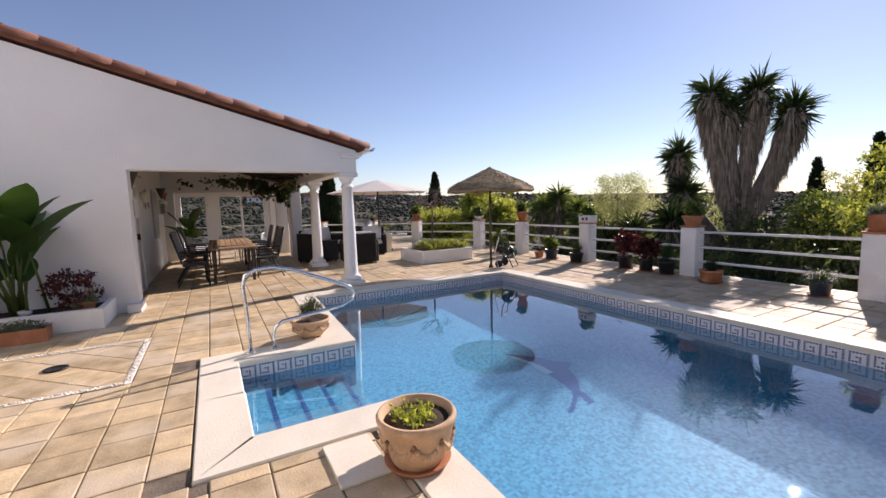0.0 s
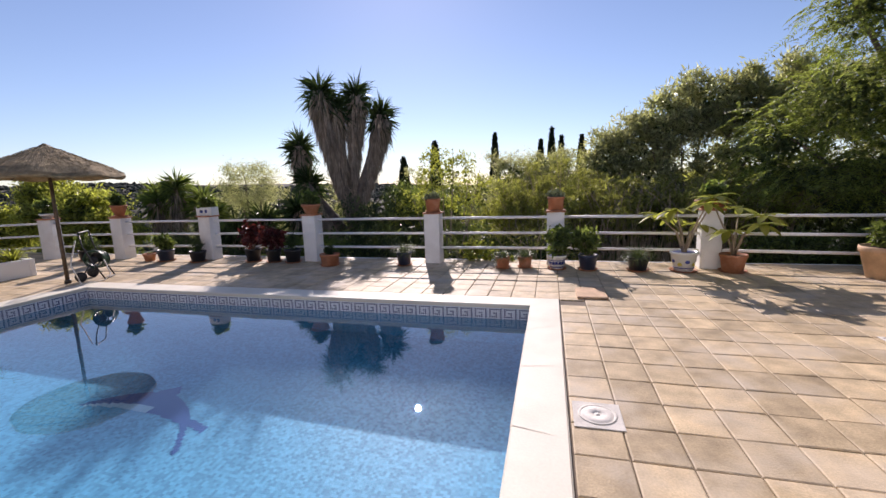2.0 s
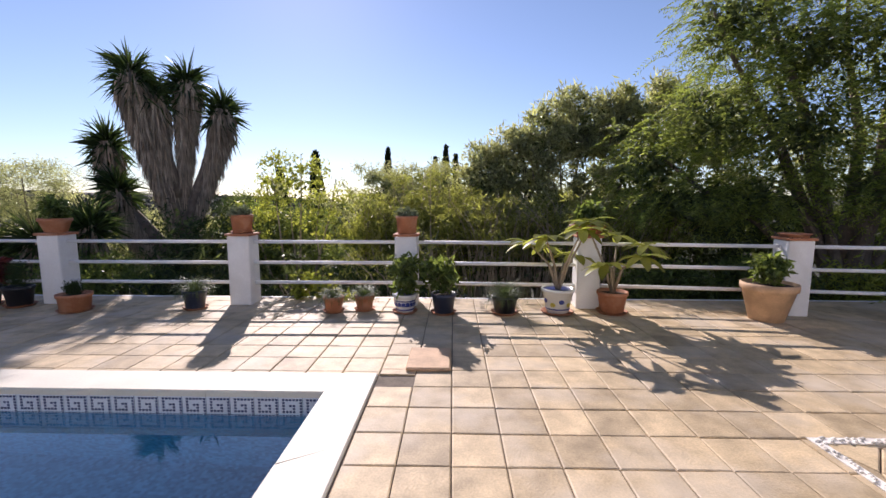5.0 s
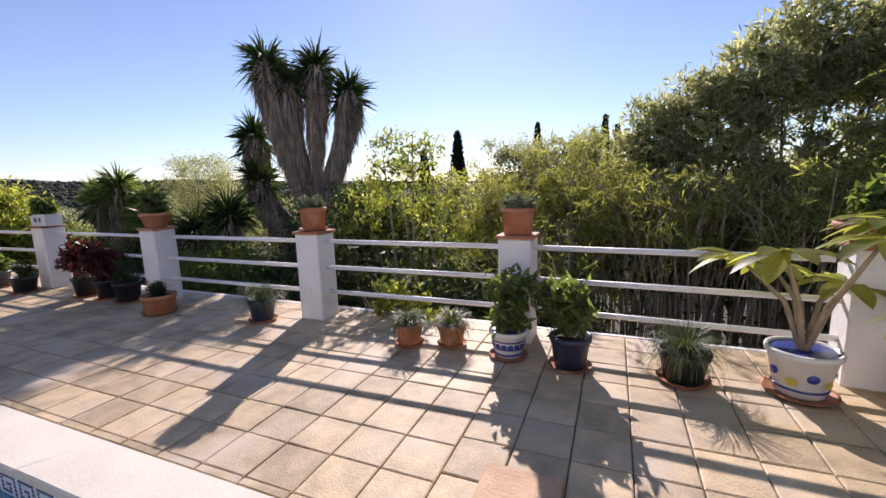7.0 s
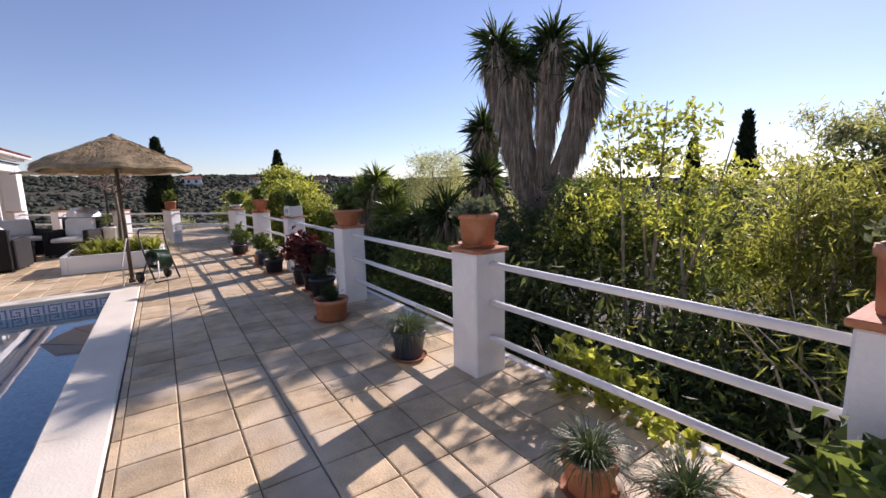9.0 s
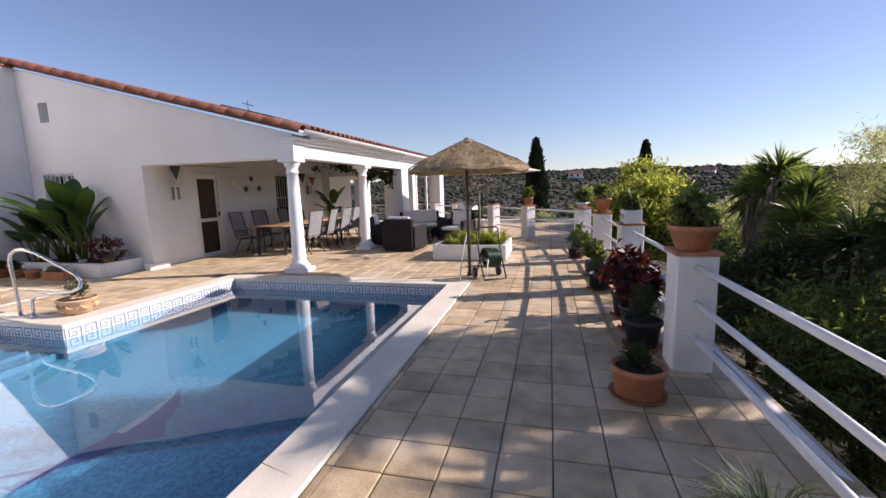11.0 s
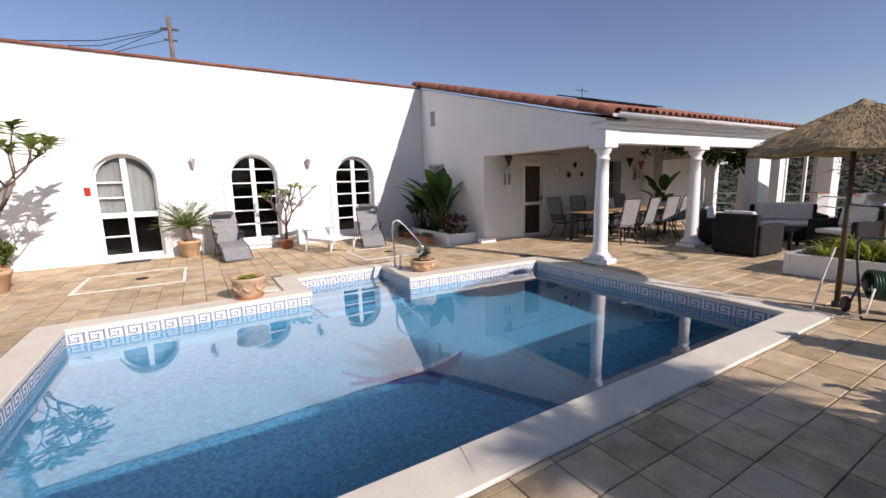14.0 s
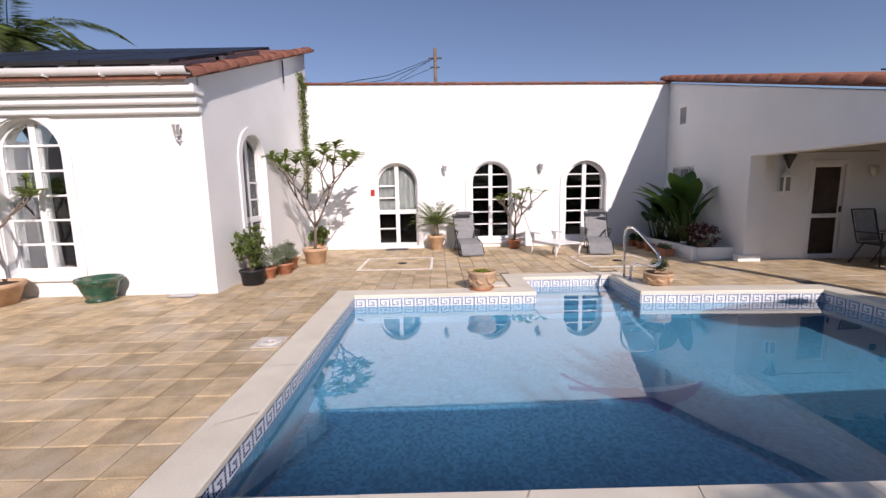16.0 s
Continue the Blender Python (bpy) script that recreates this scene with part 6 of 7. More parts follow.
for y in (0.12, 0.36):
    part("flange", G().lathe([(0.045, 0), (0.045, 0.008), (0.03, 0.016), (0.022, 0.018)], 20, (0, y, 0)), M_CHROME, hr)

# tile squares framed in white pebbles
for x0, x1, y0, y1 in ((-1.2, 0.33, -2.58, -1.08), (-5.93, -4.48, -2.3, -0.92), (3.1, 4.62, 3.42, 4.86)):
    t = thing("tile_panel", "square of diagonal tiles framed by white pebbles", "tile panel", group="pebble-framed tile squares", kind="structure")
    g = G()
    for k in range(int((x1 - x0) / 0.02)):
        for yy in (y0, y1):
            g.lathe([(0.010, 0), (0.011, 0.008), (0.004, 0.013)], 6, (x0 + 0.02 * k + RNG.normal() * 0.003, yy + RNG.uniform(-0.025, 0.025), 0.006))
    for k in range(int((y1 - y0) / 0.02)):
        for xx in (x0, x1):
            g.lathe([(0.010, 0), (0.011, 0.008), (0.004, 0.013)], 6, (xx + RNG.uniform(-0.025, 0.025), y0 + 0.02 * k + RNG.normal() * 0.003, 0.006))
    for a, b in (((x0 - 0.03, y0 - 0.03), (x1 + 0.03, y0 + 0.03)), ((x0 - 0.03, y1 - 0.03), (x1 + 0.03, y1 + 0.03)), ((x0 - 0.03, y0 + 0.03), (x0 + 0.03, y1 - 0.03)), ((x1 - 0.03, y0 + 0.03), (x1 + 0.03, y1 - 0.03))):
        g.box((*a, 0.0), (*b, 0.008), 0.001)
    tagged(part("pebble_border", g, M_PEBBLE, t), kind="stuff")
    xm, ym = (x0 + x1) / 2, (y0 + y1) / 2
    if x0 < 1:
        part("drain", G().lathe([(0.10, 0), (0.10, 0.012), (0.08, 0.014), (0.075, 0.008), (0.01, 0.008)], 24, (xm - 0.1, ym, 0.004)), M_IRON, t, "round black drain cover")

# ---- straw parasol, hose reel, planter bed ----
ps = thing("straw_parasol", "straw parasol on a dark wooden pole", "parasol", (-7.93, 5.62, 0))
part("pole", G().tube([(0, 0, 0), (0.01, -0.01, 1.2), (0.03, -0.02, 2.28)], [0.03, 0.028, 0.024], 10), M_POLE, ps)
g = G()
prof = [(1.0, 1.80), (1.01, 1.83), (0.97, 1.88), (0.8, 1.99), (0.5, 2.12), (0.25, 2.24), (0.08, 2.32), (0.02, 2.37)]
vs, fs, S = [], [], 64
for i, (r, z) in enumerate(prof + [(0.02, 2.30), (0.5, 2.07), (0.96, 1.80)]):
    for k in range(S):
        a = 2 * math.pi * k / S
        sag = 1 + 0.02 * math.cos(8 * a) * (r / 1.1)
        vs.append((r * sag * math.cos(a), r * sag * math.sin(a), z - 0.02 * (1 - math.cos(8 * a)) * (r / 1.1) ** 2))
for i in range(10):
    for k in range(S):
        fs.append((i * S + k, i * S + (k + 1) % S, (i + 1) * S + (k + 1) % S, (i + 1) * S + k))
g.add(vs, fs)
n = 3400
a, u = RNG.uniform(0, 2 * math.pi, n), RNG.random(n) ** 0.6
r = 0.05 + 0.93 * u
z = np.interp(r, [q[0] for q in prof[::-1]][0:], [q[1] for q in prof[::-1]]) + 0.006
d = np.stack([np.cos(a), np.sin(a), -0.45 * np.ones(n)], 1) + RNG.normal(size=(n, 3)) * 0.10
leaves(g, np.stack([r * np.cos(a), r * np.sin(a), z], 1), 0.075, 0.006, d)
n = 900
a = RNG.uniform(0, 2 * math.pi, n)
leaves(g, np.stack([0.97 * np.cos(a), 0.97 * np.sin(a), np.full(n, 1.83)], 1), 0.045, 0.006, np.stack([np.cos(a) * 0.4, np.sin(a) * 0.4, -np.ones(n)], 1) + RNG.normal(size=(n, 3)) * 0.2)
part("canopy", g, M_STRAW, ps, "woven dry straw canopy")
for k in range(8):
    a = k * math.pi / 4
    part("rib", G().tube([(0.03, -0.02, 2.22), (0.9 * math.cos(a), 0.9 * math.sin(a), 1.81)], 0.010, 6), M_POLE, ps)
    part("strut", G().tube([(0.02, -0.01, 1.82), (0.5 * math.cos(a), 0.5 * math.sin(a), 2.0)], 0.008, 6), M_POLE, ps)
part("foot", G().lathe([(0.05, 0), (0.05, 0.06), (0.034, 0.07)], 16), M_METALD, ps)

hr = thing("hose_reel", "black wheeled hose reel with a coiled green hose", "hose reel", (-7.75, 6.02, 0), 123)
for x in (-0.2, 0.2):
    part("frame_side", G().tube([(x, -0.16, 0.02), (x, 0.0, 0.35), (x, 0.10, 0.62), (x, 0.13, 0.82)], 0.013, 8).tube([(x, 0.18, 0.06), (x, 0.0, 0.35)], 0.012, 8), M_METALD, hr)
    w = part("wheel", G().lathe([(0.03, -0.02), (0.085, -0.02), (0.09, 0.0), (0.085, 0.02), (0.03, 0.02)], 20), M_BLACKP, hr)
    w.matrix_local = Matrix.Translation((x * 1.12, 0.18, 0.09)) @ Matrix.Rotation(math.pi / 2, 4, "Y")
part("handle", G().tube([(-0.2, 0.13, 0.82), (-0.17, 0.14, 0.86), (0.17, 0.14, 0.86), (0.2, 0.13, 0.82)], 0.015, 8), M_METALD, hr)
part("foot_bar", G().tube([(-0.2, -0.16, 0.02), (0.2, -0.16, 0.02)], 0.012, 8), M_METALD, hr)
for x in (-0.14, 0.14):
    f = part("reel_flange", G().lathe([(0.02, -0.006), (0.07, -0.006), (0.07, 0.006), (0.02, 0.006)], 24), M_BLACKP, hr)
    f.matrix_local = Matrix.Translation((x, 0.0, 0.36)) @ Matrix.Rotation(math.pi / 2, 4, "Y")
coil = []
for k in range(9 * 18):
    a = k * 2 * math.pi / 18
    rr = 0.15 + 0.012 * math.sin(k * 0.37)
    coil.append((-0.12 + 0.24 * (k / 162), rr * math.cos(a), 0.36 + rr * math.sin(a)))
part("hose", G().tube(coil, 0.014, 6), M_HOSE, hr, "coiled green garden hose")
part("hose_tail", G().tube([(-0.12, -0.15, 0.36), (-0.2, -0.25, 0.1), (-0.35, -0.2, 0.02), (-0.55, 0.05, 0.02), (-0.45, 0.2, 0.35), (-0.4, 0.1, 0.75)], 0.011, 6), M_PEBBLE, hr, "pale loose hose end")

pl = thing("raised_planter", "white rendered planter box filled with strap-leaved plants", "planter", (-9.45, 4.52, 0))
g = G()
W_, D_, H_ = -1.35, 1.58, 0.33
g.box((W_, 0, 0), (0, 0.09, H_), 0.01).box((W_, D_ - 0.09, 0), (0, D_, H_), 0.01).box((W_, 0.091, 0), (W_ + 0.09, D_ - 0.091, H_), 0.01).box((-0.09, 0.091, 0), (0, D_ - 0.091, H_), 0.01)
part("planter_wall", g, M_WALL, pl)
part("soil", G().box((W_ + 0.085, 0.085, 0.0), (-0.085, D_ - 0.085, H_ - 0.05), 0.004), M_SOIL, pl)
for k in range(13):
    g = G()
    bx, by = RNG.uniform(W_ + 0.2, -0.15), RNG.uniform(0.45, D_ - 0.15)
    blades(g, (bx, by, H_ - 0.06), 70, 0.50, 0.030, 0.75, 1.7, seg=5, lean=0.3)
    part("leaf_tuft", g, L_YELLOW, pl)
g = G()
leaves(g, blob_points(350, (-0.6, 0.25, H_), (0.5, 0.16, 0.06), 0.1), 0.07, 0.03)
part("dry_plants", g, M_STRAW, pl, "dry low plants")
tr = thing("bare_tree", "small bare twisted tree growing in the planter", "tree", (-10.45, 5.35, H_ - 0.05))
g = G()


def twig(g, p, d, ln, r, depth):
    q = p + d * ln
    mid = (p + q) / 2 + Vector(RNG.normal(size=3) * 0.04)
    g.tube([tuple(p), tuple(mid), tuple(q)], [r, r * 0.85, r * 0.65], 6)
    if depth:
        for _ in range(3):
            e = (d * 0.5 + Vector(RNG.normal(size=3) * 0.75) + Vector((0, 0, 0.05))).normalized()
            twig(g, q, e, ln * RNG.uniform(0.55, 0.8), r * 0.6, depth - 1)


twig(g, Vector((0, 0, 0)), Vector((0.03, 0.02, 1)), 1.25, 0.035, 0)
for k in range(5):
    a = k * 1.256
    twig(g, Vector((0.03, 0.02, 1.2)), Vector((math.cos(a), math.sin(a), 0.55)).normalized(), 0.32, 0.022, 3)
part("branch_frame", g, M_BARK, tr)

# ---- gable planter with broad-leaved plants ----
gp = thing("wall_planter", "low white planter against the gable wall", "planter", (GX, -4.3, 0))
g = G()
g.prism([(0.86, 0.1), (0.86, 2.66), (0.90, 2.80), (0.81, 2.80), (0.77, 2.66), (0.77, 0.1)], 0, 0.27).box((0.003, 2.72, 0), (0.805, 2.80, 0.268), 0.006)
part("planter_wall", g, M_WALL, gp)
part("soil", G().box((0.01, 0.1, 0), (0.768, 2.715, 0.21), 0.004), M_SOIL, gp)


def broad_plant(x, y, z, n, h, lw, seed_a, label):
    t = thing("broadleaf_plant", label, "plant", (x, y, z), 0, "broad-leaved plants in the wall planter")
    for k in range(n):
        a = seed_a + k * 2.4 + RNG.normal() * 0.25
        hh = h * RNG.uniform(0.45, 1.0)
        sp = RNG.uniform(0.08, 0.5)
        d = Vector((math.cos(a) * sp + 0.12, math.sin(a) * sp, 1)).normalized()
        base = Vector((RNG.normal() * 0.08, RNG.normal() * 0.08, 0))
        q = base + d * hh * 0.62
        st = part("stalk", G().tube([tuple(base), tuple(base + d * hh * 0.3 + Vector((0, 0, 0.03))), tuple(q)], [0.02, 0.016, 0.008], 6), L_MID, t)
        g = G()
        broad_leaf(g, q, d + Vector((math.cos(a), math.sin(a), 0)) * 0.35, hh * 0.55, lw * RNG.uniform(0.85, 1.25), 0.5, 0, 9)
        part("leaf", g, L_BANANA, t)


broad_plant(GX + 0.42, -3.1, 0.2, 18, 1.55, 0.32, 0.3, "broad-leaved strelitzia with glossy green leaves")
broad_plant(GX + 0.45, -2.45, 0.2, 16, 1.75, 0.33, 1.2, "tall broad-leaved strelitzia with one spear leaf")
broad_plant(GX + 0.45, -3.75, 0.2, 12, 1.3, 0.24, 2.2, "low broad-leaved strelitzia with drooping leaves")
t = thing("jade_plant", "dark reddish succulent shrub in the wall planter", "plant", (GX + 0.45, -1.85, 0.2))
g = G()
for k in range(10):
    e = unit(1)[0] * [0.25, 0.25, 0.2] + [0, 0, 0.32]
    g.tube([(0, 0, 0), tuple(e * 0.6), tuple(e)], [0.018, 0.013, 0.006], 6, 1)
leaves(g, clumps(900, (0, 0, 0.33), (0.30, 0.30, 0.26), 50, 0.035, 0.3), 0.05, 0.035)
part("foliage", g, [M_RED, M_STEM], t)
potted(GX + 0.55, -1.72, 0.21, 0.09, 0.13, "succulent", 0.08, M_TERRA, 0.7, False, "tiny terracotta pot on the planter")
potted(GX + 0.6, -2.35, 0.21, 0.07, 0.10, None, 0, M_CERAM, 0.7, False, "small white cup in the planter", name="ceramic_cup")
t = thing("terracotta_trough", "long terracotta trough of low grey-green herbs", "trough", (-6.70, -2.3, 0), 90)
g = G()
for a, b in (((-0.3, -0.11, 0), (0.3, 0.11, 0.02)), ((-0.3, -0.11, 0.02), (-0.28, 0.11, 0.17)), ((0.28, -0.11, 0.02), (0.3, 0.11, 0.17)), ((-0.28, -0.11, 0.02), (0.28, -0.09, 0.17)), ((-0.28, 0.09, 0.02), (0.28, 0.11, 0.17))):
    g.box(a, b, 0.006)
part("trough", g, M_TERRA, t)
part("soil", G().box((-0.28, -0.09, 0.1), (0.28, 0.09, 0.145), 0.004), M_SOIL, t)
g = G()
leaves(g, blob_points(900, (0, 0, 0.19), (0.28, 0.11, 0.08), 0.2), 0.05, 0.014)
part("leaf_mass", g, L_SAGE, t)
for y in (-3.0, -3.45, -3.9):
    potted(-6.72, y, 0, 0.13, 0.18, "rosemary" if y < -3.2 else None, 0.2, M_TERRA, 0.75, False, "small terracotta pot in front of the planter")

# ---- gable fittings ----
t = thing("barred_window", "window with white iron bars in the gable wall", "window", kind="structure")
part("window_frame", G().box((GX - 0.2, -4.02, 1.0), (GX - 0.12, -3.97, 2.12), 0.004).box((GX - 0.2, -3.17, 1.0), (GX - 0.12, -3.12, 2.12), 0.004).box((GX - 0.2, -3.97, 2.06), (GX - 0.12, -3.17, 2.12), 0.004).box((GX - 0.2, -3.6, 1.0), (GX - 0.14, -3.54, 2.06), 0.004), M_TRIM, t)
part("pane", G().box((GX - 0.175, -3.97, 1.0), (GX - 0.17, -3.17, 2.06), 0.001), M_GLASS, t).visible_shadow = False
for k in range(8):
    y = -4.0 + k * 0.122
    part("bar", G().tube([(GX + 0.02, y, 0.98), (GX + 0.02, y, 2.12)], 0.010, 6), M_TRIM, t)
for z in (1.0, 1.55, 2.1):
    part("cross_bar", G().box((GX - 0.0, -4.03, z - 0.01), (GX + 0.032, -3.11, z + 0.01), 0.003), M_TRIM, t)
# a dark sheet stands in for the shade inside the gable openings
solid("room_gable", G().quads([(GX - 0.36, -4.7, 0.2), (GX - 0.36, -2.9, 0.2), (GX - 0.36, -2.9, 4), (GX - 0.36, -4.7, 4)]), M_ROOMSHADE, "near-black sheet painting the shade behind the gable openings", "room", kind="structure")


def wall_lamp(x, y, z, rz, label="white wall lantern with glass sides"):
    t = thing("wall_lantern", label, "wall lamp", (x, y, z), rz, "white wall lanterns")
    part("back_plate", G().lathe([(0.045, 0), (0.045, 0.012), (0.02, 0.02)], 16), M_TRIM, t).matrix_local = Matrix.Rotation(-math.pi / 2, 4, "X")
    part("arm", G().tube([(0, 0.01, 0), (0, 0.07, -0.05), (0, 0.12, -0.02), (0, 0.12, 0.02)], 0.009, 8), M_TRIM, t)
    part("cage", G().lathe([(0.03, 0.0), (0.04, 0.015), (0.045, 0.02), (0.04, 0.025)], 6, (0, 0.12, 0.02)).lathe([(0.068, 0.17), (0.07, 0.185), (0.035, 0.22), (0.012, 0.235), (0.006, 0.27)], 6, (0, 0.12, 0.02)), M_TRIM, t)
    for k in range(6):
        a = k * math.pi / 3
        part("cage_bar", G().tube([(0.04 * math.cos(a), 0.12 + 0.04 * math.sin(a), 0.04), (0.066 * math.cos(a), 0.12 + 0.066 * math.sin(a), 0.19)], 0.004, 5), M_TRIM, t)
    part("glass", G().lathe([(0.034, 0.03), (0.06, 0.17)], 6, (0, 0.12, 0.02), 0, False), M_CURTAIN, t, "frosted glass")


wall_lamp(-1.57, HY, 2.10, 0), wall_lamp(-4.25, HY, 2.10, 0), wall_lamp(2.62, AY, 2.48, 0)
wall_lamp(8.10, 6.0, 2.55, 104, "dark wall lantern on the garden wall")
t = solid("alarm_box", G().box((0.41, HY + 0.001, 1.5), (0.52, HY + 0.045, 1.68), 0.008), M_REDP, "small red alarm box on the wall", "alarm box")
solid("door_mat", G().box((-0.5, -4.3, 0.004), (0.12, -3.98, 0.018), 0.005), M_IRON, "dark door mat in front of the door", "door mat")

# ---- loungers and house-side plants ----
def recliner(x, y, rz, label):
    t = thing("sun_lounger", label, "sun lounger", (x, y, 0), rz, "grey mesh recliners")
    path = [(0, -0.78, 0.98), (0, -0.52, 0.62), (0, -0.28, 0.36), (0, 0.1, 0.34), (0, 0.42, 0.28), (0, 0.72, 0.06)]
    g = G()
    for (ax, ay, az), (bx, by, bz) in zip(path, path[1:]):
        g.quads([(-0.26, ay, az), (0.26, ay, az), (0.26, by, bz), (-0.26, by, bz), (-0.26, ay, az - 0.02), (-0.26, by, bz - 0.02), (0.26, by, bz - 0.02), (0.26, ay, az - 0.02)])
    part("sling", g, M_MESH, t, "grey mesh sling seat")
    part("head_pillow", G().box((-0.22, -0.80, 0.86), (0.22, -0.64, 0.94), 0.03, 0, Matrix.Rotation(-0.15, 4, "X")), M_MESHD, t)
    for s in (-0.28, 0.28):
        part("side_rail", G().tube([(s, p[1], p[2]) for p in path], 0.013, 8), M_METALD, t)
        part("leg", G().tube([(s, -0.62, 0.0), (s, -0.1, 0.42), (s, 0.08, 0.56)], 0.012, 8), M_METALD, t)
        part("leg", G().tube([(s, 0.34, 0.0), (s, -0.12, 0.38), (s, -0.35, 0.60)], 0.012, 8), M_METALD, t)
        part("armrest", G().box((s - 0.03, -0.35, 0.56), (s + 0.03, 0.08, 0.585), 0.01), M_BLACKP, t)
    part("foot_bar", G().tube([(-0.28, 0.34, 0.015), (0.28, 0.34, 0.015)], 0.012, 8), M_METALD, t)
    part("foot_bar", G().tube([(-0.28, -0.62, 0.015), (0.28, -0.62, 0.015)], 0.012, 8), M_METALD, t)


recliner(-2.12, -3.25, 6, "grey mesh recliner with a raised back by the windows")
recliner(-5.42, -3.05, -14, "grey mesh recliner beside the planter")
t = thing("sun_lounger", "white plastic sun lounger with a raised slatted back", "sun lounger", (-4.05, -2.85, 0), 22)
for k in range(7):
    part("seat_slat", G().box((-0.32, -0.1 + k * 0.14, 0.33), (0.32, 0.02 + k * 0.14, 0.355), 0.006), M_PLASTICW, t)
mb = Matrix.Translation((0, -0.1, 0.34)) @ Matrix.Rotation(radians(-58), 4, "X")
for k in range(6):
    part("back_slat", G().box((-0.3, -0.14 - k * 0.125, 0), (0.3, -0.03 - k * 0.125, 0.022), 0.006, 0, mb), M_PLASTICW, t)
for s in (-0.32, 0.32):
    part("side_rail", G().box((s - 0.02, -0.15, 0.29), (s + 0.02, 0.92, 0.36), 0.008), M_PLASTICW, t)
    part("back_rail", G().box((s - 0.02, -0.78, -0.01), (s + 0.02, 0.0, 0.03), 0.008, 0, mb), M_PLASTICW, t)
    part("armrest", G().box((s - 0.035, -0.22, 0.53), (s + 0.035, 0.22, 0.56), 0.01), M_PLASTICW, t)
    for y, l in ((-0.12, 0.0), (0.82, 0.0)):
        part("leg", G().tube([(s * 1.05, y - 0.05, 0.0), (s, y + 0.04, 0.31)], 0.025, 8), M_PLASTICW, t)
    part("arm_post", G().tube([(s, -0.05, 0.34), (s, -0.1, 0.54)], 0.02, 8), M_PLASTICW, t)
potted(-1.30, -4.05, 0, 0.24, 0.40, "cycad", 1.2, M_TERRAP, 0.65, False, "cycad palm in a pale terracotta pot by the door", rim=0.06)


def plumeria(x, y, z, h, spread, nleaf, label, pot_r, pot_h, pm, levels=4):
    t = thing("plumeria", label, "potted plant", (x, y, z), RNG.uniform(0, 360))
    part("pot", pot_mesh(pot_r, pot_h, 0.72, 0.06), pm, t)
    part("soil", soil(pot_r, pot_h - 0.04), M_SOIL, t)
    g, lf = G(), G()

    def grow(p, d, ln, r, depth):
        up = (d + Vector((0, 0, 0.35))).normalized()
        mid = p + d * ln * 0.5
        q = mid + up * ln * 0.5
        g.tube([tuple(p), tuple(mid), tuple(q)], [r, r * 0.92, r * 0.84], 7)
        if depth == 0:
            for k in range(nleaf):
                a = k * 2.4 + RNG.normal() * 0.3
                broad_leaf(lf, q - up * (0.012 * k), Vector((math.cos(a), math.sin(a), RNG.uniform(0.1, 0.9))) + up * 0.3, RNG.uniform(0.18, 0.31), 0.095, 0.6, 0, 5)
            return
        n = 3 if depth == levels else 2
        a0 = RNG.uniform(0, 6.28)
        for k in range(n):
            a = a0 + 2 * math.pi * k / n + RNG.normal() * 0.2
            e = (up * 0.75 + Vector((math.cos(a), math.sin(a), 0.0)) * spread).normalized()
            grow(q, e, h * RNG.uniform(0.13, 0.22), max(r * 0.76, 0.011), depth - 1)

    grow(Vector((0, 0, pot_h - 0.06)), Vector((0.1, 0.02, 1)).normalized(), h * 0.2, 0.036, levels)
    part("branch_frame", g, M_BARK, t)
    part("foliage", lf, L_FRESH, t)


plumeria(1.50, -2.15, 0, 2.7, 0.5, 14, "plumeria with forked branches in a terracotta pot", 0.28, 0.36, M_TERRAP)
plumeria(-3.45, -3.95, 0, 1.95, 0.5, 4, "small sparse plumeria in a terracotta pot", 0.18, 0.25, M_TERRA, 3)
plumeria(5.45, 1.16, 0, 2.35, 0.45, 9, "plumeria in a large terracotta pot by the annex window", 0.40, 0.34, M_TERRAP, 3)
t = thing("green_urn", "green glazed bowl on a foot, worn at the rim", "pot", (3.93, 1.0, 0))
part("bowl", G().lathe([(0.20, 0), (0.21, 0.03), (0.185, 0.05), (0.21, 0.10), (0.255, 0.22), (0.275, 0.29), (0.31, 0.315), (0.315, 0.345), (0.30, 0.37), (0.27, 0.37), (0.25, 0.30), (0.01, 0.28)], 32), M_GREENG, t)
potted(1.98, 0.05, 0, 0.22, 0.28, "bush", 0.75, M_BLACKP, 0.8, False, "leafy shrub in a black pot at the annex corner")
potted(1.95, -0.50, 0, 0.18, 0.22, "sage", 0.5, M_TERRA, 0.75, False, "silver-leaved plant in a terracotta pot")
potted(1.80, -0.95, 0, 0.20, 0.22, "sage", 0.46, M_TERRA, 0.75, False, "silver shrub in a terracotta pot")
potted(1.85, -1.40, 0, 0.20, 0.24, "rosemary", 0.40, M_TERRA, 0.75, False, "grey-green herb in a terracotta pot")
potted(1.95, -4.0, 0, 0.14, 0.22, "bush", 0.55, M_TERRA, 0.75, False, "straggly plant in a terracotta pot by the wall")
t = thing("wall_ivy", "thin ivy hanging down the annex corner", "ivy", (AX - 0.03, -4.2, 0))
g = G()
for k in range(5):
    y0 = RNG.uniform(-0.1, 0.15)
    g.tube([(0, y0, 4.7), (-0.03, y0 + 0.05, 4.0), (-0.02, y0 + 0.02, 3.0), (-0.03, y0 + 0.06, 2.2 - 0.2 * k)], 0.006, 5, 1)
pts = np.stack([RNG.normal(size=900) * 0.03 - 0.05, RNG.normal(size=900) * 0.10 + 0.04, 4.75 - 3.1 * RNG.random(900) ** 1.3], 1)
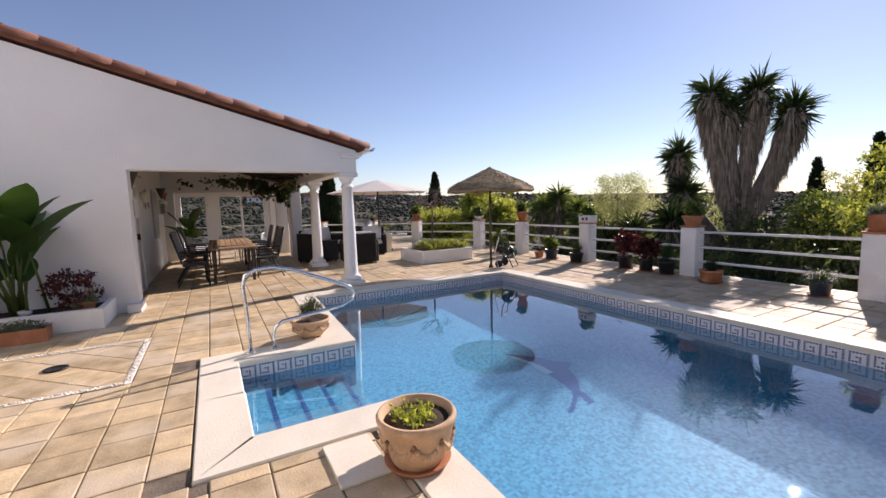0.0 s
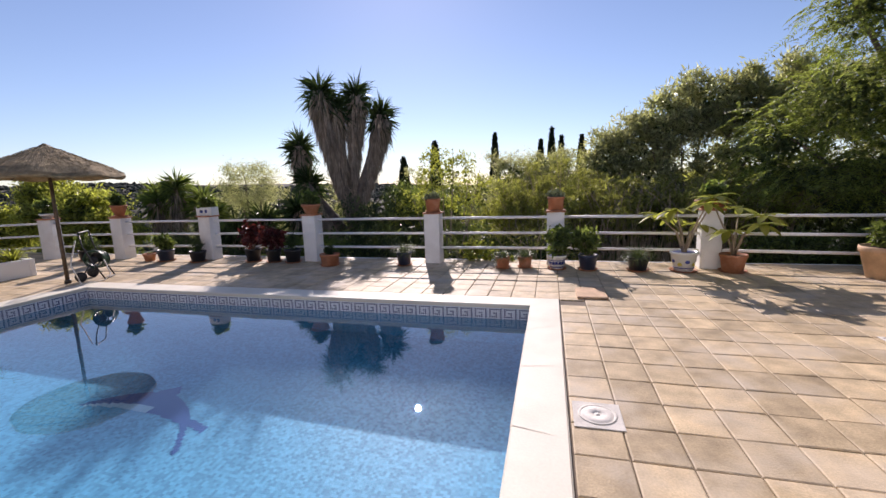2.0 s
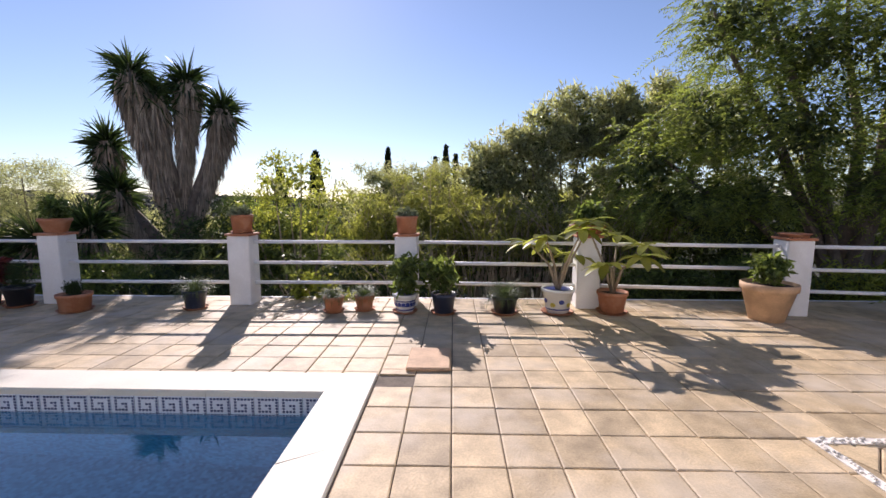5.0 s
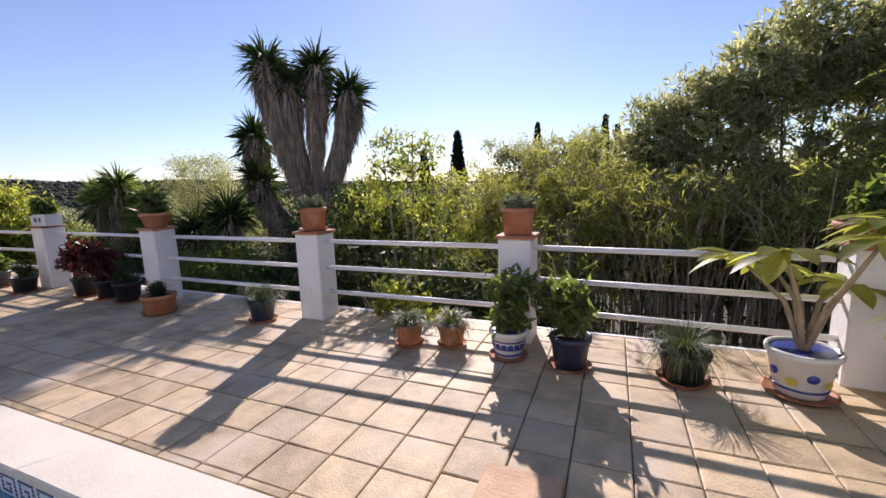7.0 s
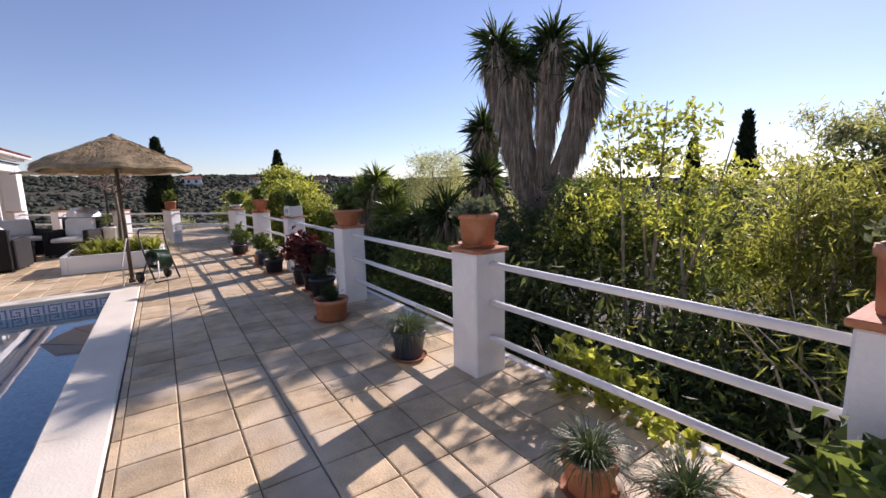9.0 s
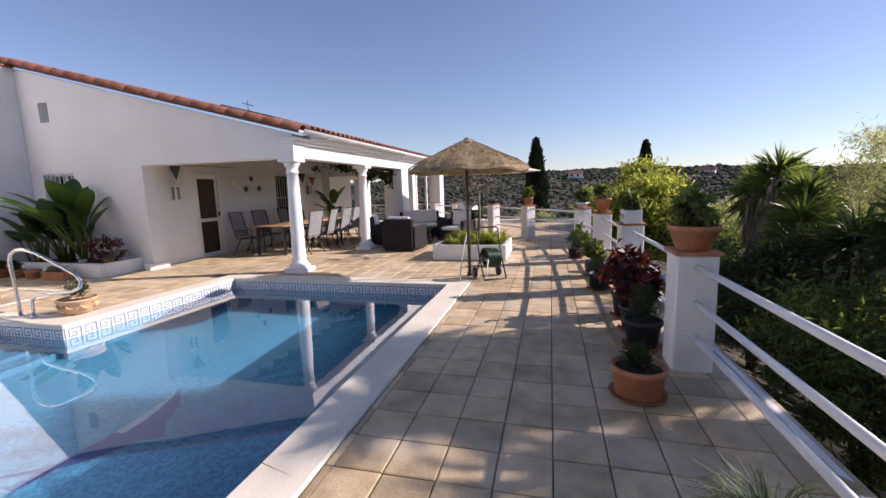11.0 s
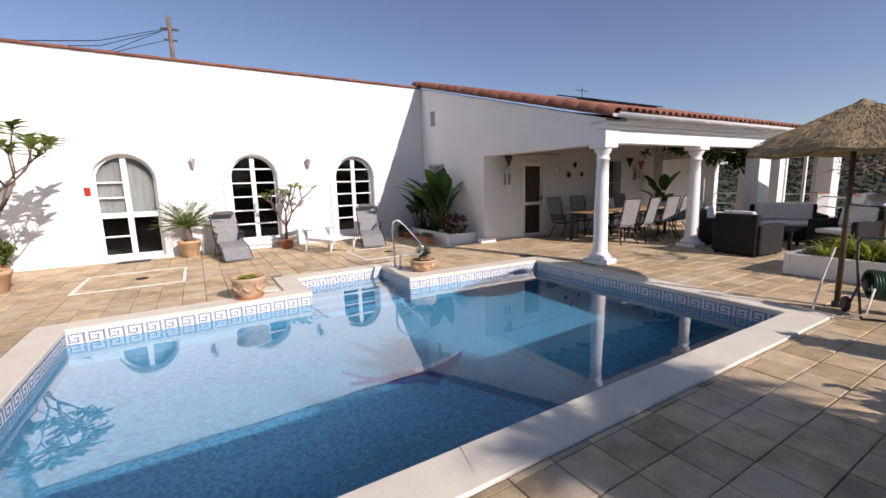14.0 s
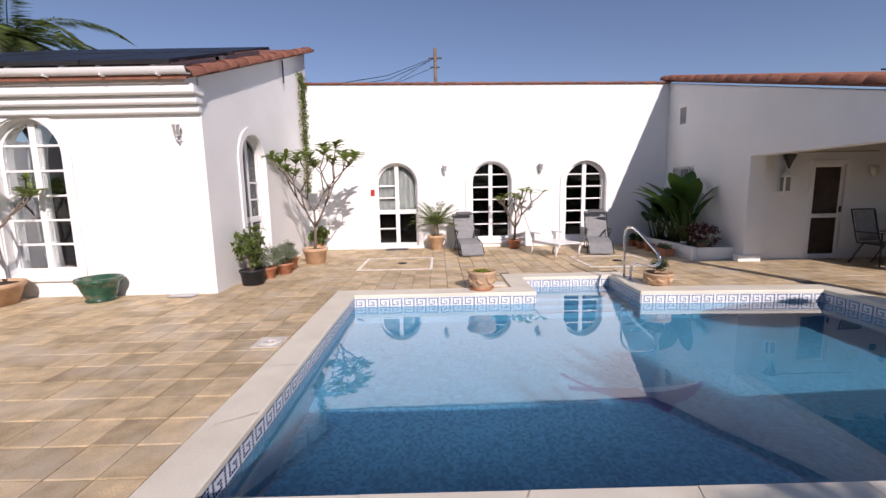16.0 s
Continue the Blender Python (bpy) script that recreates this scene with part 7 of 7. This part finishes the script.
leaves(g, pts, 0.065, 0.05, unit(900) + [-0.6, 0, -0.4])
part("foliage", g, [L_MID, M_STEM], t)
solid("downpipe", G().tube([(AX - 0.05, -2.9, 4.72), (AX - 0.05, -2.9, 4.2)], 0.02, 8), M_METALD, "short dark pipe on the annex wall", "pipe")

# pool net leaning on the east wall
t = thing("pool_net", "leaf net on a long telescopic pole leaning on the wall", "pool net", (6.95, 6.30, 0))
part("pole", G().tube([(0, 0, 0.28), (0.5, 0.35, 1.6), (1.16, 0.55, 3.35)], 0.014, 8), M_ALU, t)
part("pole", G().tube([(0.16, 0.1, 0.02), (0.62, 0.45, 1.8), (1.25, 0.8, 3.9)], 0.012, 8), M_ALU, t)
ring = [(-0.2, 0.0, 0.0), (0.2, 0.0, 0.0), (0.26, 0.02, 0.12), (0.17, 0.06, 0.28), (0, 0.07, 0.31), (-0.17, 0.06, 0.28), (-0.26, 0.02, 0.12), (-0.2, 0.0, 0.0)]
part("net_frame", G().tube([(a - 0.05, b - 0.08, c + 0.015) for a, b, c in ring], 0.012, 8), M_PLASTICW, t)
part("net", G().add([(a - 0.05, b - 0.08, c + 0.015) for a, b, c in ring[:-1]] + [(-0.05, 0.02, 0.14)], [(i, (i + 1) % 7, 7) for i in range(7)]), M_CURTAIN, t, "pale mesh net")

# ---- porch ----
t = thing("porch_door", "white framed door with dark panels", "door", kind="structure")
for a, b in (((-10.08, PB - 0.02, 0.0), (-9.98, PB + 0.03, 2.1)), ((-9.32, PB - 0.02, 0.0), (-9.22, PB + 0.03, 2.1)), ((-9.98, PB - 0.02, 2.02), (-9.32, PB + 0.03, 2.1))):
    part("door_frame", G().box(a, b, 0.006), M_TRIM, t)
d = part("door_leaf", G().box((-9.98, PB - 0.09, 0.02), (-9.93, PB - 0.03, 2.02), 0.004).box((-9.37, PB - 0.09, 0.02), (-9.32, PB - 0.03, 2.02), 0.004).box((-9.93, PB - 0.09, 0.02), (-9.37, PB - 0.03, 0.1), 0.004)
         .box((-9.93, PB - 0.09, 0.88), (-9.37, PB - 0.03, 0.97), 0.004).box((-9.93, PB - 0.09, 1.95), (-9.37, PB - 0.03, 2.02), 0.004), M_TRIM, t)
part("dark_panel", G().box((-9.93, PB - 0.07, 0.1), (-9.37, PB - 0.05, 0.88), 0.002), M_WOODD, d)
part("dark_panel", G().box((-9.93, PB - 0.07, 0.97), (-9.37, PB - 0.05, 1.95), 0.002), M_WOODD, d)
part("handle", G().box((-9.96, PB - 0.03, 1.0), (-9.94, PB + 0.02, 1.12), 0.004), M_METALD, d)
t = thing("barred_window", "dark porch window behind white bars", "window", kind="structure")
part("pane", G().box((-13.42, PB - 0.16, 0.9), (-12.38, PB - 0.15, 2.1), 0.001), M_GLASS, t).visible_shadow = False
for k in range(9):
    x = -13.38 + k * 0.12
    part("bar", G().tube([(x, PB + 0.03, 0.88), (x, PB + 0.03, 2.12)], 0.010, 6), M_TRIM, t)
for z in (0.92, 1.4, 2.08):
    part("cross_bar", G().box((-13.45, PB + 0.015, z), (-12.35, PB + 0.045, z + 0.02), 0.003), M_TRIM, t)


def lantern(x, z):
    t = thing("hanging_lantern", "white metal house-shaped lantern on the wall", "lantern", (x, PB + 0.09, z), 0, "white lanterns on the porch wall")
    part("base", G().box((-0.085, -0.085, -0.26), (0.085, 0.085, -0.23), 0.005), M_TRIM, t)
    for a in (-0.07, 0.07):
        for b in (-0.07, 0.07):
            part("post", G().box((a - 0.015, b - 0.015, -0.23), (a + 0.015, b + 0.015, 0.06), 0.003), M_TRIM, t)
    part("glass", G().box((-0.06, -0.06, -0.23), (0.06, 0.06, 0.05), 0.002), M_CURTAIN, t)
    part("lid", G().lathe([(0.125, 0.06), (0.12, 0.08), (0.04, 0.17), (0.03, 0.2), (0.01, 0.22)], 4), M_TRIM, t)


lantern(-8.64, 1.70), lantern(-14.1, 1.72)


def cone_sconce(x, z, m, label):
    t = thing("wall_cone", label, "wall planter", (x, PB + 0.005, z), 0)
    part("cone", G().lathe([(0.01, -0.24), (0.05, -0.12), (0.11, 0.04), (0.12, 0.06), (0.10, 0.06)], 20, (0, 0.11, 0)), m, t)


cone_sconce(-8.67, 2.16, M_METALD, "dark metal cone lamp on the porch wall")
cone_sconce(-13.7, 2.12, M_METALD, "dark metal cone lamp beside the window")
cone_sconce(-14.3, 2.02, M_TERRA, "terracotta cone planter on the porch wall")
for x, z, r in ((-11.0, 1.69, 0.09), (-11.25, 1.98, 0.085), (-11.55, 1.70, 0.085)):
    t = thing("wall_plate", "decorated ceramic plate on the porch wall", "plate", (x, PB + 0.004, z), 0, "plates on the porch wall")
    p = part("plate", G().lathe([(r * 0.5, 0.0), (r * 0.6, 0.01), (r, 0.025), (r * 0.98, 0.03), (r * 0.55, 0.015), (0.01, 0.014)], 24), M_CERAM, t)
    q = part("painted_ring", G().lathe([(r * 0.62, 0.0175), (r * 0.63, 0.021), (r * 0.86, 0.030), (r * 0.87, 0.027)], 24), M_BLUEP, p)
    p.matrix_local = Matrix.Rotation(-math.pi / 2, 4, "X")
solid("wall_sconce", G().lathe([(0.03, -0.12), (0.07, -0.05), (0.07, 0.09), (0.05, 0.1)], 8, (-10.5, PB + 0.08, 1.86)), M_PEBBLE, "pale ceramic wall light on the porch wall", "wall lamp")
solid("socket_box", G().box((-10.55, PB + 0.001, 0.32), (-10.43, PB + 0.04, 0.46), 0.006), M_PLASTICW, "white weatherproof socket on the porch wall", "socket")
solid("curtain_rod", G().tube([(-8.9, PB + 0.05, 2.26), (-10.6, PB + 0.05, 2.26)], 0.010, 8), M_STEM, "thin rod above the porch door", "rod")

# dining tables and chairs
def dining_table(x, y, w, d):
    t = thing("dining_table", "slatted wooden garden table with dark legs", "table", (x, y, 0), 0, "porch tables")
    n = int(d / 0.115)
    for k in range(n):
        part("table_slat", G().box((-w / 2, -d / 2 + k * d / n, 0.715), (w / 2, -d / 2 + (k + 0.94) * d / n, 0.745), 0.004), M_WOOD, t)
    part("apron", G().box((-w / 2 + 0.08, -d / 2 + 0.08, 0.64), (w / 2 - 0.08, -d / 2 + 0.11, 0.714), 0.003), M_METALD, t)
    part("apron", G().box((-w / 2 + 0.08, d / 2 - 0.11, 0.64), (w / 2 - 0.08, d / 2 - 0.08, 0.714), 0.003), M_METALD, t)
    for sx in (-1, 1):
        for sy in (-1, 1):
            part("leg", G().box((sx * (w / 2 - 0.1) - 0.03, sy * (d / 2 - 0.1) - 0.03, 0), (sx * (w / 2 - 0.1) + 0.03, sy * (d / 2 - 0.1) + 0.03, 0.714), 0.006), M_METALD, t)


dining_table(-10.45, 0.22, 1.5, 0.95), dining_table(-12.0, 0.25, 1.5, 0.95)


def sling_chair(x, y, rz, back=M_MESH):
    t = thing("garden_chair", "metal garden chair with a grey mesh back and seat", "chair", (x, y, 0), rz, "chairs round the porch tables")
    part("seat", G().box((-0.23, -0.22, 0.42), (0.23, 0.24, 0.44), 0.008), back, t)
    part("backrest", G().box((-0.22, -0.01, 0.0), (0.22, 0.01, 0.62), 0.008, 0, Matrix.Translation((0, -0.23, 0.46)) @ Matrix.Rotation(radians(14), 4, "X")), back, t)
    for s in (-0.25, 0.25):
        part("back_frame", G().tube([(s, 0.24, 0.43), (s, -0.22, 0.43), (s, -0.25, 0.52), (s, -0.39, 1.08)], 0.014, 8), M_METALD, t)
        part("leg", G().tube([(s, 0.22, 0), (s, 0.20, 0.64)], 0.014, 8), M_METALD, t)
        part("leg", G().tube([(s, -0.34, 0), (s, -0.10, 0.43)], 0.014, 8), M_METALD, t)
        part("armrest", G().box((s - 0.022, -0.27, 0.635), (s + 0.022, 0.24, 0.655), 0.008), M_METALD, t)
    part("top_bar", G().tube([(-0.25, -0.39, 1.08), (0.25, -0.39, 1.08)], 0.014, 8), M_METALD, t)
    return t


c0 = sling_chair(-10.25, 0.95, 170)
for x, y, rz in ((-10.95, 0.98, 185), (-11.75, 1.0, 176), (-12.45, 0.95, 182), (-9.95, -0.5, 4), (-10.8, -0.52, -6), (-11.9, -0.5, 3), (-12.6, -0.45, 0)):
    copy_thing(c0, pose(x, y, 0, 0, 0, rz))


def plastic_chair(x, y, rz):
    t = thing("plastic_chair", "white plastic garden armchair", "chair", (x, y, 0), rz, "white plastic chairs")
    part("seat", G().box((-0.24, -0.22, 0.41), (0.24, 0.24, 0.435), 0.012), M_PLASTICW, t)
    for k in range(5):
        part("back_slat", G().box((-0.21 + k * 0.09, -0.29, 0.46), (-0.15 + k * 0.09, -0.27, 0.80), 0.006), M_PLASTICW, t)
    part("back_top", G().tube([(-0.25, -0.26, 0.62), (-0.22, -0.29, 0.80), (0, -0.31, 0.84), (0.22, -0.29, 0.80), (0.25, -0.26, 0.62)], 0.022, 8), M_PLASTICW, t)
    for s in (-0.26, 0.26):
        part("armrest", G().tube([(s, -0.26, 0.62), (s, 0.1, 0.64), (s, 0.22, 0.58)], 0.02, 8), M_PLASTICW, t)
        part("leg", G().tube([(s, 0.22, 0.58), (s * 1.08, 0.26, 0)], 0.02, 8), M_PLASTICW, t)
        part("leg", G().tube([(s, -0.26, 0.62), (s * 1.08, -0.32, 0)], 0.02, 8), M_PLASTICW, t)
    return t


p0 = plastic_chair(-13.3, 0.9, 160)
copy_thing(p0, pose(-13.6, 0.2, 0, 0, 0, 100)), copy_thing(p0, pose(-13.2, -0.45, 0, 0, 0, 20))

# rattan lounge
def rattan_chair(x, y, rz, w=0.78, cushions=True, label="black rattan armchair with white cushions"):
    t = thing("rattan_armchair", label, "armchair", (x, y, 0), rz, "black rattan seats")
    h = w / 2
    part("base", G().box((-h, -0.36, 0.05), (h, 0.38, 0.34), 0.015), M_RATTAN, t)
    part("backrest", G().box((-h, -0.42, 0.05), (h, -0.30, 0.82), 0.02), M_RATTAN, t)
    for s in (-1, 1):
        part("arm", G().box((s * h - 0.06, -0.38, 0.05), (s * h + 0.06, 0.38, 0.62), 0.02), M_RATTAN, t)
    for sx in (-1, 1):
        for sy in (-0.35, 0.33):
            part("foot", G().box((sx * (h - 0.03) - 0.02, sy - 0.02, 0), (sx * (h - 0.03) + 0.02, sy + 0.02, 0.05), 0.003), M_METALD, t)
    if cushions:
        part("seat_cushion", G().box((-h + 0.07, -0.28, 0.34), (h - 0.07, 0.37, 0.44), 0.035), M_CUSH, t, "white seat cushion")
        part("back_cushion", G().box((-h + 0.09, -0.07, 0.0), (h - 0.09, 0.06, 0.44), 0.045, 0, Matrix.Translation((0, -0.22, 0.44)) @ Matrix.Rotation(radians(12), 4, "X")), M_CUSH, t, "white back cushion")
    return t


rattan_chair(-10.95, 3.35, 84, 0.80, True, "black rattan armchair seen from its woven back")
rattan_chair(-11.9, 2.45, 20, 0.80, True, "black rattan armchair with a white cushion")
rattan_chair(-12.7, 4.35, -110, 0.80, True, "black rattan armchair with a white back cushion")
rattan_chair(-13.6, 3.0, -60, 1.3, True, "wide black rattan sofa with white cushions")
t = thing("coffee_table", "low black rattan coffee table", "coffee table", (-12.3, 3.4, 0), 10)
part("tabletop", G().box((-0.45, -0.3, 0.36), (0.45, 0.3, 0.40), 0.008), M_RATTAN, t)
for sx in (-1, 1):
    for sy in (-1, 1):
        part("leg", G().box((sx * 0.4 - 0.03, sy * 0.25 - 0.03, 0), (sx * 0.4 + 0.03, sy * 0.25 + 0.03, 0.36), 0.004), M_RATTAN, t)
# covered barbecue and folding recliner
t = thing("barbecue", "black barbecue trolley with a steel hood", "barbecue", (-14.0, 4.4, 0), 30)
part("cabinet", G().box((-0.5, -0.28, 0.06), (0.5, 0.28, 0.82), 0.015), M_METALD, t)
part("worktop", G().box((-0.62, -0.3, 0.82), (0.62, 0.3, 0.86), 0.008), M_IRON, t)
hood = G()
hv = [(-0.36 if i < 9 else 0.36, -0.24 * math.cos(math.pi * (i % 9) / 8), 0.86 + 0.24 * math.sin(math.pi * (i % 9) / 8)) for i in range(18)]
hood.add(hv, [(i, i + 1, i + 10, i + 9) for i in range(8)] + [tuple(range(9))[::-1], tuple(range(9, 18))], 0, True)
part("hood", hood, M_ALU, t, "steel barbecue hood")
for s in (-0.45, 0.45):
    part("wheel", G().box((s - 0.02, -0.24, 0), (s + 0.02, -0.12, 0.1), 0.02), M_BLACKP, t)
potted(-12.95, 4.95, 0, 0.2, 0.62, "palmlike", 0.65, M_CERAM, 0.8, False, "spiky green plant in a tall white pot")
potted(-14.75, -0.75, 0, 0.22, 0.34, None, 0, M_TERRA, 0.7, True, "large terracotta pot of a broad-leaved plant")
broad_plant(-14.75, -0.75, 0.3, 8, 1.45, 0.34, 0.9, "tall broad-leaved plant in the porch corner")
t = thing("porch_vine", "leafy vine trained under the porch beam", "vine", (-13.0, 1.9, 0))
g = G()
for k in range(6):
    g.tube([(1.6 - 0.1 * k, RNG.normal() * 0.15, 2.24), (0.3, RNG.normal() * 0.2, 2.12 + RNG.normal() * 0.04), (-1.2, RNG.normal() * 0.2, 2.2)], 0.010, 5, 1)
pts = np.concatenate([clumps(330, (0.1, 0, 2.16), (1.7, 0.3, 0.12), 40, 0.07, 0.1), clumps(170, (-0.75, 0, 1.9), (0.3, 0.25, 0.35), 20, 0.07, 0.1),
                      clumps(420, (-0.6, -1.2, 2.34), (0.3, 1.5, 0.14), 44, 0.08, 0.1), clumps(260, (-0.6, -0.6, 2.14), (0.3, 0.6, 0.22), 22, 0.08, 0.1)])
leaves(g, pts, 0.12, 0.09, unit(len(pts)) + [0, 0, -0.6])
part("foliage", g, [L_DARK, M_STEM], t)

# pale cantilever parasol beyond the lounge
t = thing("garden_parasol", "large pale canvas parasol", "parasol", (-13.6, 4.95, 0))
part("pole", G().tube([(0, 0, 0), (0, 0, 2.35)], 0.028, 10), M_METALD, t)
part("base_plate", G().box((-0.35, -0.35, 0.0), (0.35, 0.35, 0.06), 0.01), M_METALD, t)
g = G()
R8 = 1.75
vs = [(0, 0, 2.42)] + [(R8 * math.cos(k * math.pi / 4), R8 * math.sin(k * math.pi / 4), 1.98) for k in range(8)] + [(0, 0, 2.405)] + [(R8 * math.cos(k * math.pi / 4), R8 * math.sin(k * math.pi / 4), 1.965) for k in range(8)]
g.add(vs, [(0, 1 + k, 1 + (k + 1) % 8) for k in range(8)] + [(9, 10 + (k + 1) % 8, 10 + k) for k in range(8)] + [(1 + k, 10 + k, 10 + (k + 1) % 8, 1 + (k + 1) % 8) for k in range(8)])
part("canopy", g, M_CANVAS, t, "pale canvas canopy")
for k in range(8):
    part("rib", G().tube([(0, 0, 2.38), (R8 * 0.98 * math.cos(k * math.pi / 4), R8 * 0.98 * math.sin(k * math.pi / 4), 1.955)], 0.009, 5), M_METALD, t)
# aerial on the roof
t = thing("roof_aerial", "small metal aerial on the tiled roof", "aerial", (-12.2, -2.0, zr(-2.0) + 0.1))
part("mast", G().tube([(0, 0, 0), (0, 0, 0.45)], 0.012, 6), M_METALD, t)
part("cross_arm", G().box((-0.25, -0.01, 0.34), (0.25, 0.01, 0.36), 0.002), M_METALD, t)
for k in range(3):
    tp = thing("solar_panel", "dark solar panel lying on the house roof", "solar panel", group="solar panels on the house roof")
    y0 = -0.6
    tp.matrix_world = Matrix.Translation((-14.2 + k * 1.0, y0, zr(y0) + 0.22)) @ Matrix.Rotation(math.atan(SL), 4, "X")
    part("panel", G().box((0, -1.6, 0), (0.96, 0, 0.035), 0.003), M_PANEL, tp)
    part("rail", G().box((0.1, -1.5, -0.06), (0.16, -0.1, 0.0), 0.003), M_ALU, tp)


# ---- floor tiles ----
TX, TY, JX, JY = 0.302, 0.322, 0.913, 3.594
PANELS = ((-1.2, 0.33, -2.58, -1.08), (-5.93, -4.48, -2.3, -0.92), (3.1, 4.62, 3.42, 4.86))
keep_out = offset(pool_edge, COPW + 0.012)


def cut_rect(r, h):
    """What is left of the rectangle r (x0, x1, y0, y1) outside the rectangle h."""
    if r[1] <= h[0] or r[0] >= h[1] or r[3] <= h[2] or r[2] >= h[3]:
        return [r]
    y0, y1 = max(r[2], h[2]), min(r[3], h[3])
    left = [(r[0], r[1], r[2], y0), (r[0], r[1], y1, r[3]), (r[0], h[0], y0, y1), (h[1], r[1], y0, y1)]
    return [q for q in left if q[1] - q[0] > 0.02 and q[3] - q[2] > 0.02]


def tile_data(w, d, tilt):
    """A slightly domed tile with worn edges and uneven corners."""
    hw, hd, b = w / 2 - 0.004, d / 2 - 0.004, 0.008
    vs = []
    for z, s in ((-0.02, 0.0), (-0.004, 0.0), (0.0, b)):
        for i, (sx, sy) in enumerate(((-1, -1), (1, -1), (1, 1), (-1, 1))):
            vs.append((sx * (hw - s), sy * (hd - s), z + (tilt[i] if z > -0.01 else 0)))
    fs = [(8, 9, 10, 11)]
    for lay in (0, 4):
        fs += [(lay + j, lay + (j + 1) % 4, lay + 4 + (j + 1) % 4, lay + 4 + j) for j in range(4)]
    return np.array(vs), fs


variants = [tile_data(TX, TY, RNG.uniform(0, 0.0035, 4)) for _ in range(12)]
tile_meshes = [G().add(v, f).mesh("tile", M_TILE) for v, f in variants]
rest = G()
count = 0
# the strip between the pool and the fence has a grid of its own, which begins at the coping line
STRIP_X, STRIP_Y = 0.309, 5.749
GRIDS = ((TX, TY, JX, JY, False), (0.3113, 0.302, -0.002, 7.0, True))
cells = [(gr, i, j) for gr in GRIDS for i in range(-66, 26) for j in range(-27, 16)]
for (tx, ty, jx, jy, strip_grid), i, j in cells:
    x, y = jx + (i + 0.5) * tx, jy + (j + 0.5) * ty
    if not (XW + 0.1 < x < 8.1 and HY < y < YS - 0.05):
        continue
    if x > AX and y < AY or (x < GX - 0.35 and y < PB) or x > 8.5 - (7.75 - y) * 0.254 and y > 4.4:
        continue
    a, b, c, d = x - tx / 2, x + tx / 2, y - ty / 2, y + ty / 2
    if strip_grid:
        c = max(c, STRIP_Y)
        if x > STRIP_X or d - c < 0.02:
            continue
        cx, cy, sx, sy = (a + b) / 2, (c + d) / 2, (b - a) / TX, (d - c) / TY
    else:
        if x < STRIP_X:
            d = min(d, STRIP_Y - 0.001)
            if d - c < 0.03:
                continue
        n_in = sum(inside(q, keep_out) for q in ((a, c), (b, c), (a, d), (b, d)))
        if n_in == 4:
            continue
        if n_in:
            # cut tiles against the coping
            if a < coping_edge[0][0] + 0.012 < b:
                a = coping_edge[0][0] + 0.012
            if a < coping_edge[1][0] - 0.012 < b:
                b = coping_edge[1][0] - 0.012
            if c < coping_edge[0][1] + 0.012 < d:
                c = coping_edge[0][1] + 0.012
            for ey in (PYA - COPW - 0.012, PYB - COPW - 0.012, RY - COPW - 0.012):
                if c < ey < d and y < 2 and inside((x, ey + 0.05), keep_out):
                    d = ey
            if y < PYA - COPW:
                if a < RX1 + COPW + 0.012 < b:
                    a = RX1 + COPW + 0.012
                if a < RX0 - COPW - 0.012 < b:
                    b = RX0 - COPW - 0.012
            if b - a < 0.03 or d - c < 0.03:
                continue
        cx, cy, sx, sy = (a + b) / 2, (c + d) / 2, (b - a) / TX, (d - c) / TY
        if n_in and inside((cx, cy), keep_out):
            continue
    pieces = [(cx - sx * TX / 2, cx + sx * TX / 2, cy - sy * TY / 2, cy + sy * TY / 2)]
    for p in PANELS:
        pieces = [q for piece in pieces for q in cut_rect(piece, (p[0] - 0.032, p[1] + 0.032, p[2] - 0.032, p[3] + 0.032))]
    for a, b, c, d in pieces:
        cx, cy, sx, sy = (a + b) / 2, (c + d) / 2, (b - a) / TX, (d - c) / TY
        k = int(RNG.integers(0, 12))
        dz = RNG.normal() * 0.0012
        if -1.7 < x < 3.0 and 2.0 < y < 8.3 and count < 300:
            ob = new("tile", tile_meshes[k])
            ob.parent = floor
            ob.location, ob.scale = (cx, cy, dz), (sx, sy, 1)
            ob.rotation_euler = (0, 0, RNG.normal() * 0.006)
            count += 1
        else:
            v, f = variants[k]
            rest.add(v * [sx, sy, 1] + (cx, cy, dz), f)
# diagonal tiles inside the pebble frames
for x0, x1, y0, y1 in PANELS:
    xm, ym = (x0 + x1) / 2, (y0 + y1) / 2
    for i in range(-4, 5):
        for j in range(-4, 5):
            u, w = i * 0.31, j * 0.31
            x, y = xm + (u - w) * 0.7071, ym + (u + w) * 0.7071
            v, f = variants[int(RNG.integers(0, 12))]
            r = v * [0.31 / TX, 0.31 / TY, 1]
            p = np.stack([x + (r[:, 0] - r[:, 1]) * 0.7071, y + (r[:, 0] + r[:, 1]) * 0.7071, r[:, 2] - 0.001], 1)
            p[:, 0] = np.clip(p[:, 0], x0 + 0.01, x1 - 0.01)
            p[:, 1] = np.clip(p[:, 1], y0 + 0.01, y1 - 0.01)
            if np.ptp(p[:, 0]) > 0.02 and np.ptp(p[:, 1]) > 0.02:
                rest.add(p, f)
tagged(part("tile_rest", rest, M_TILE_S, floor), kind="stuff")
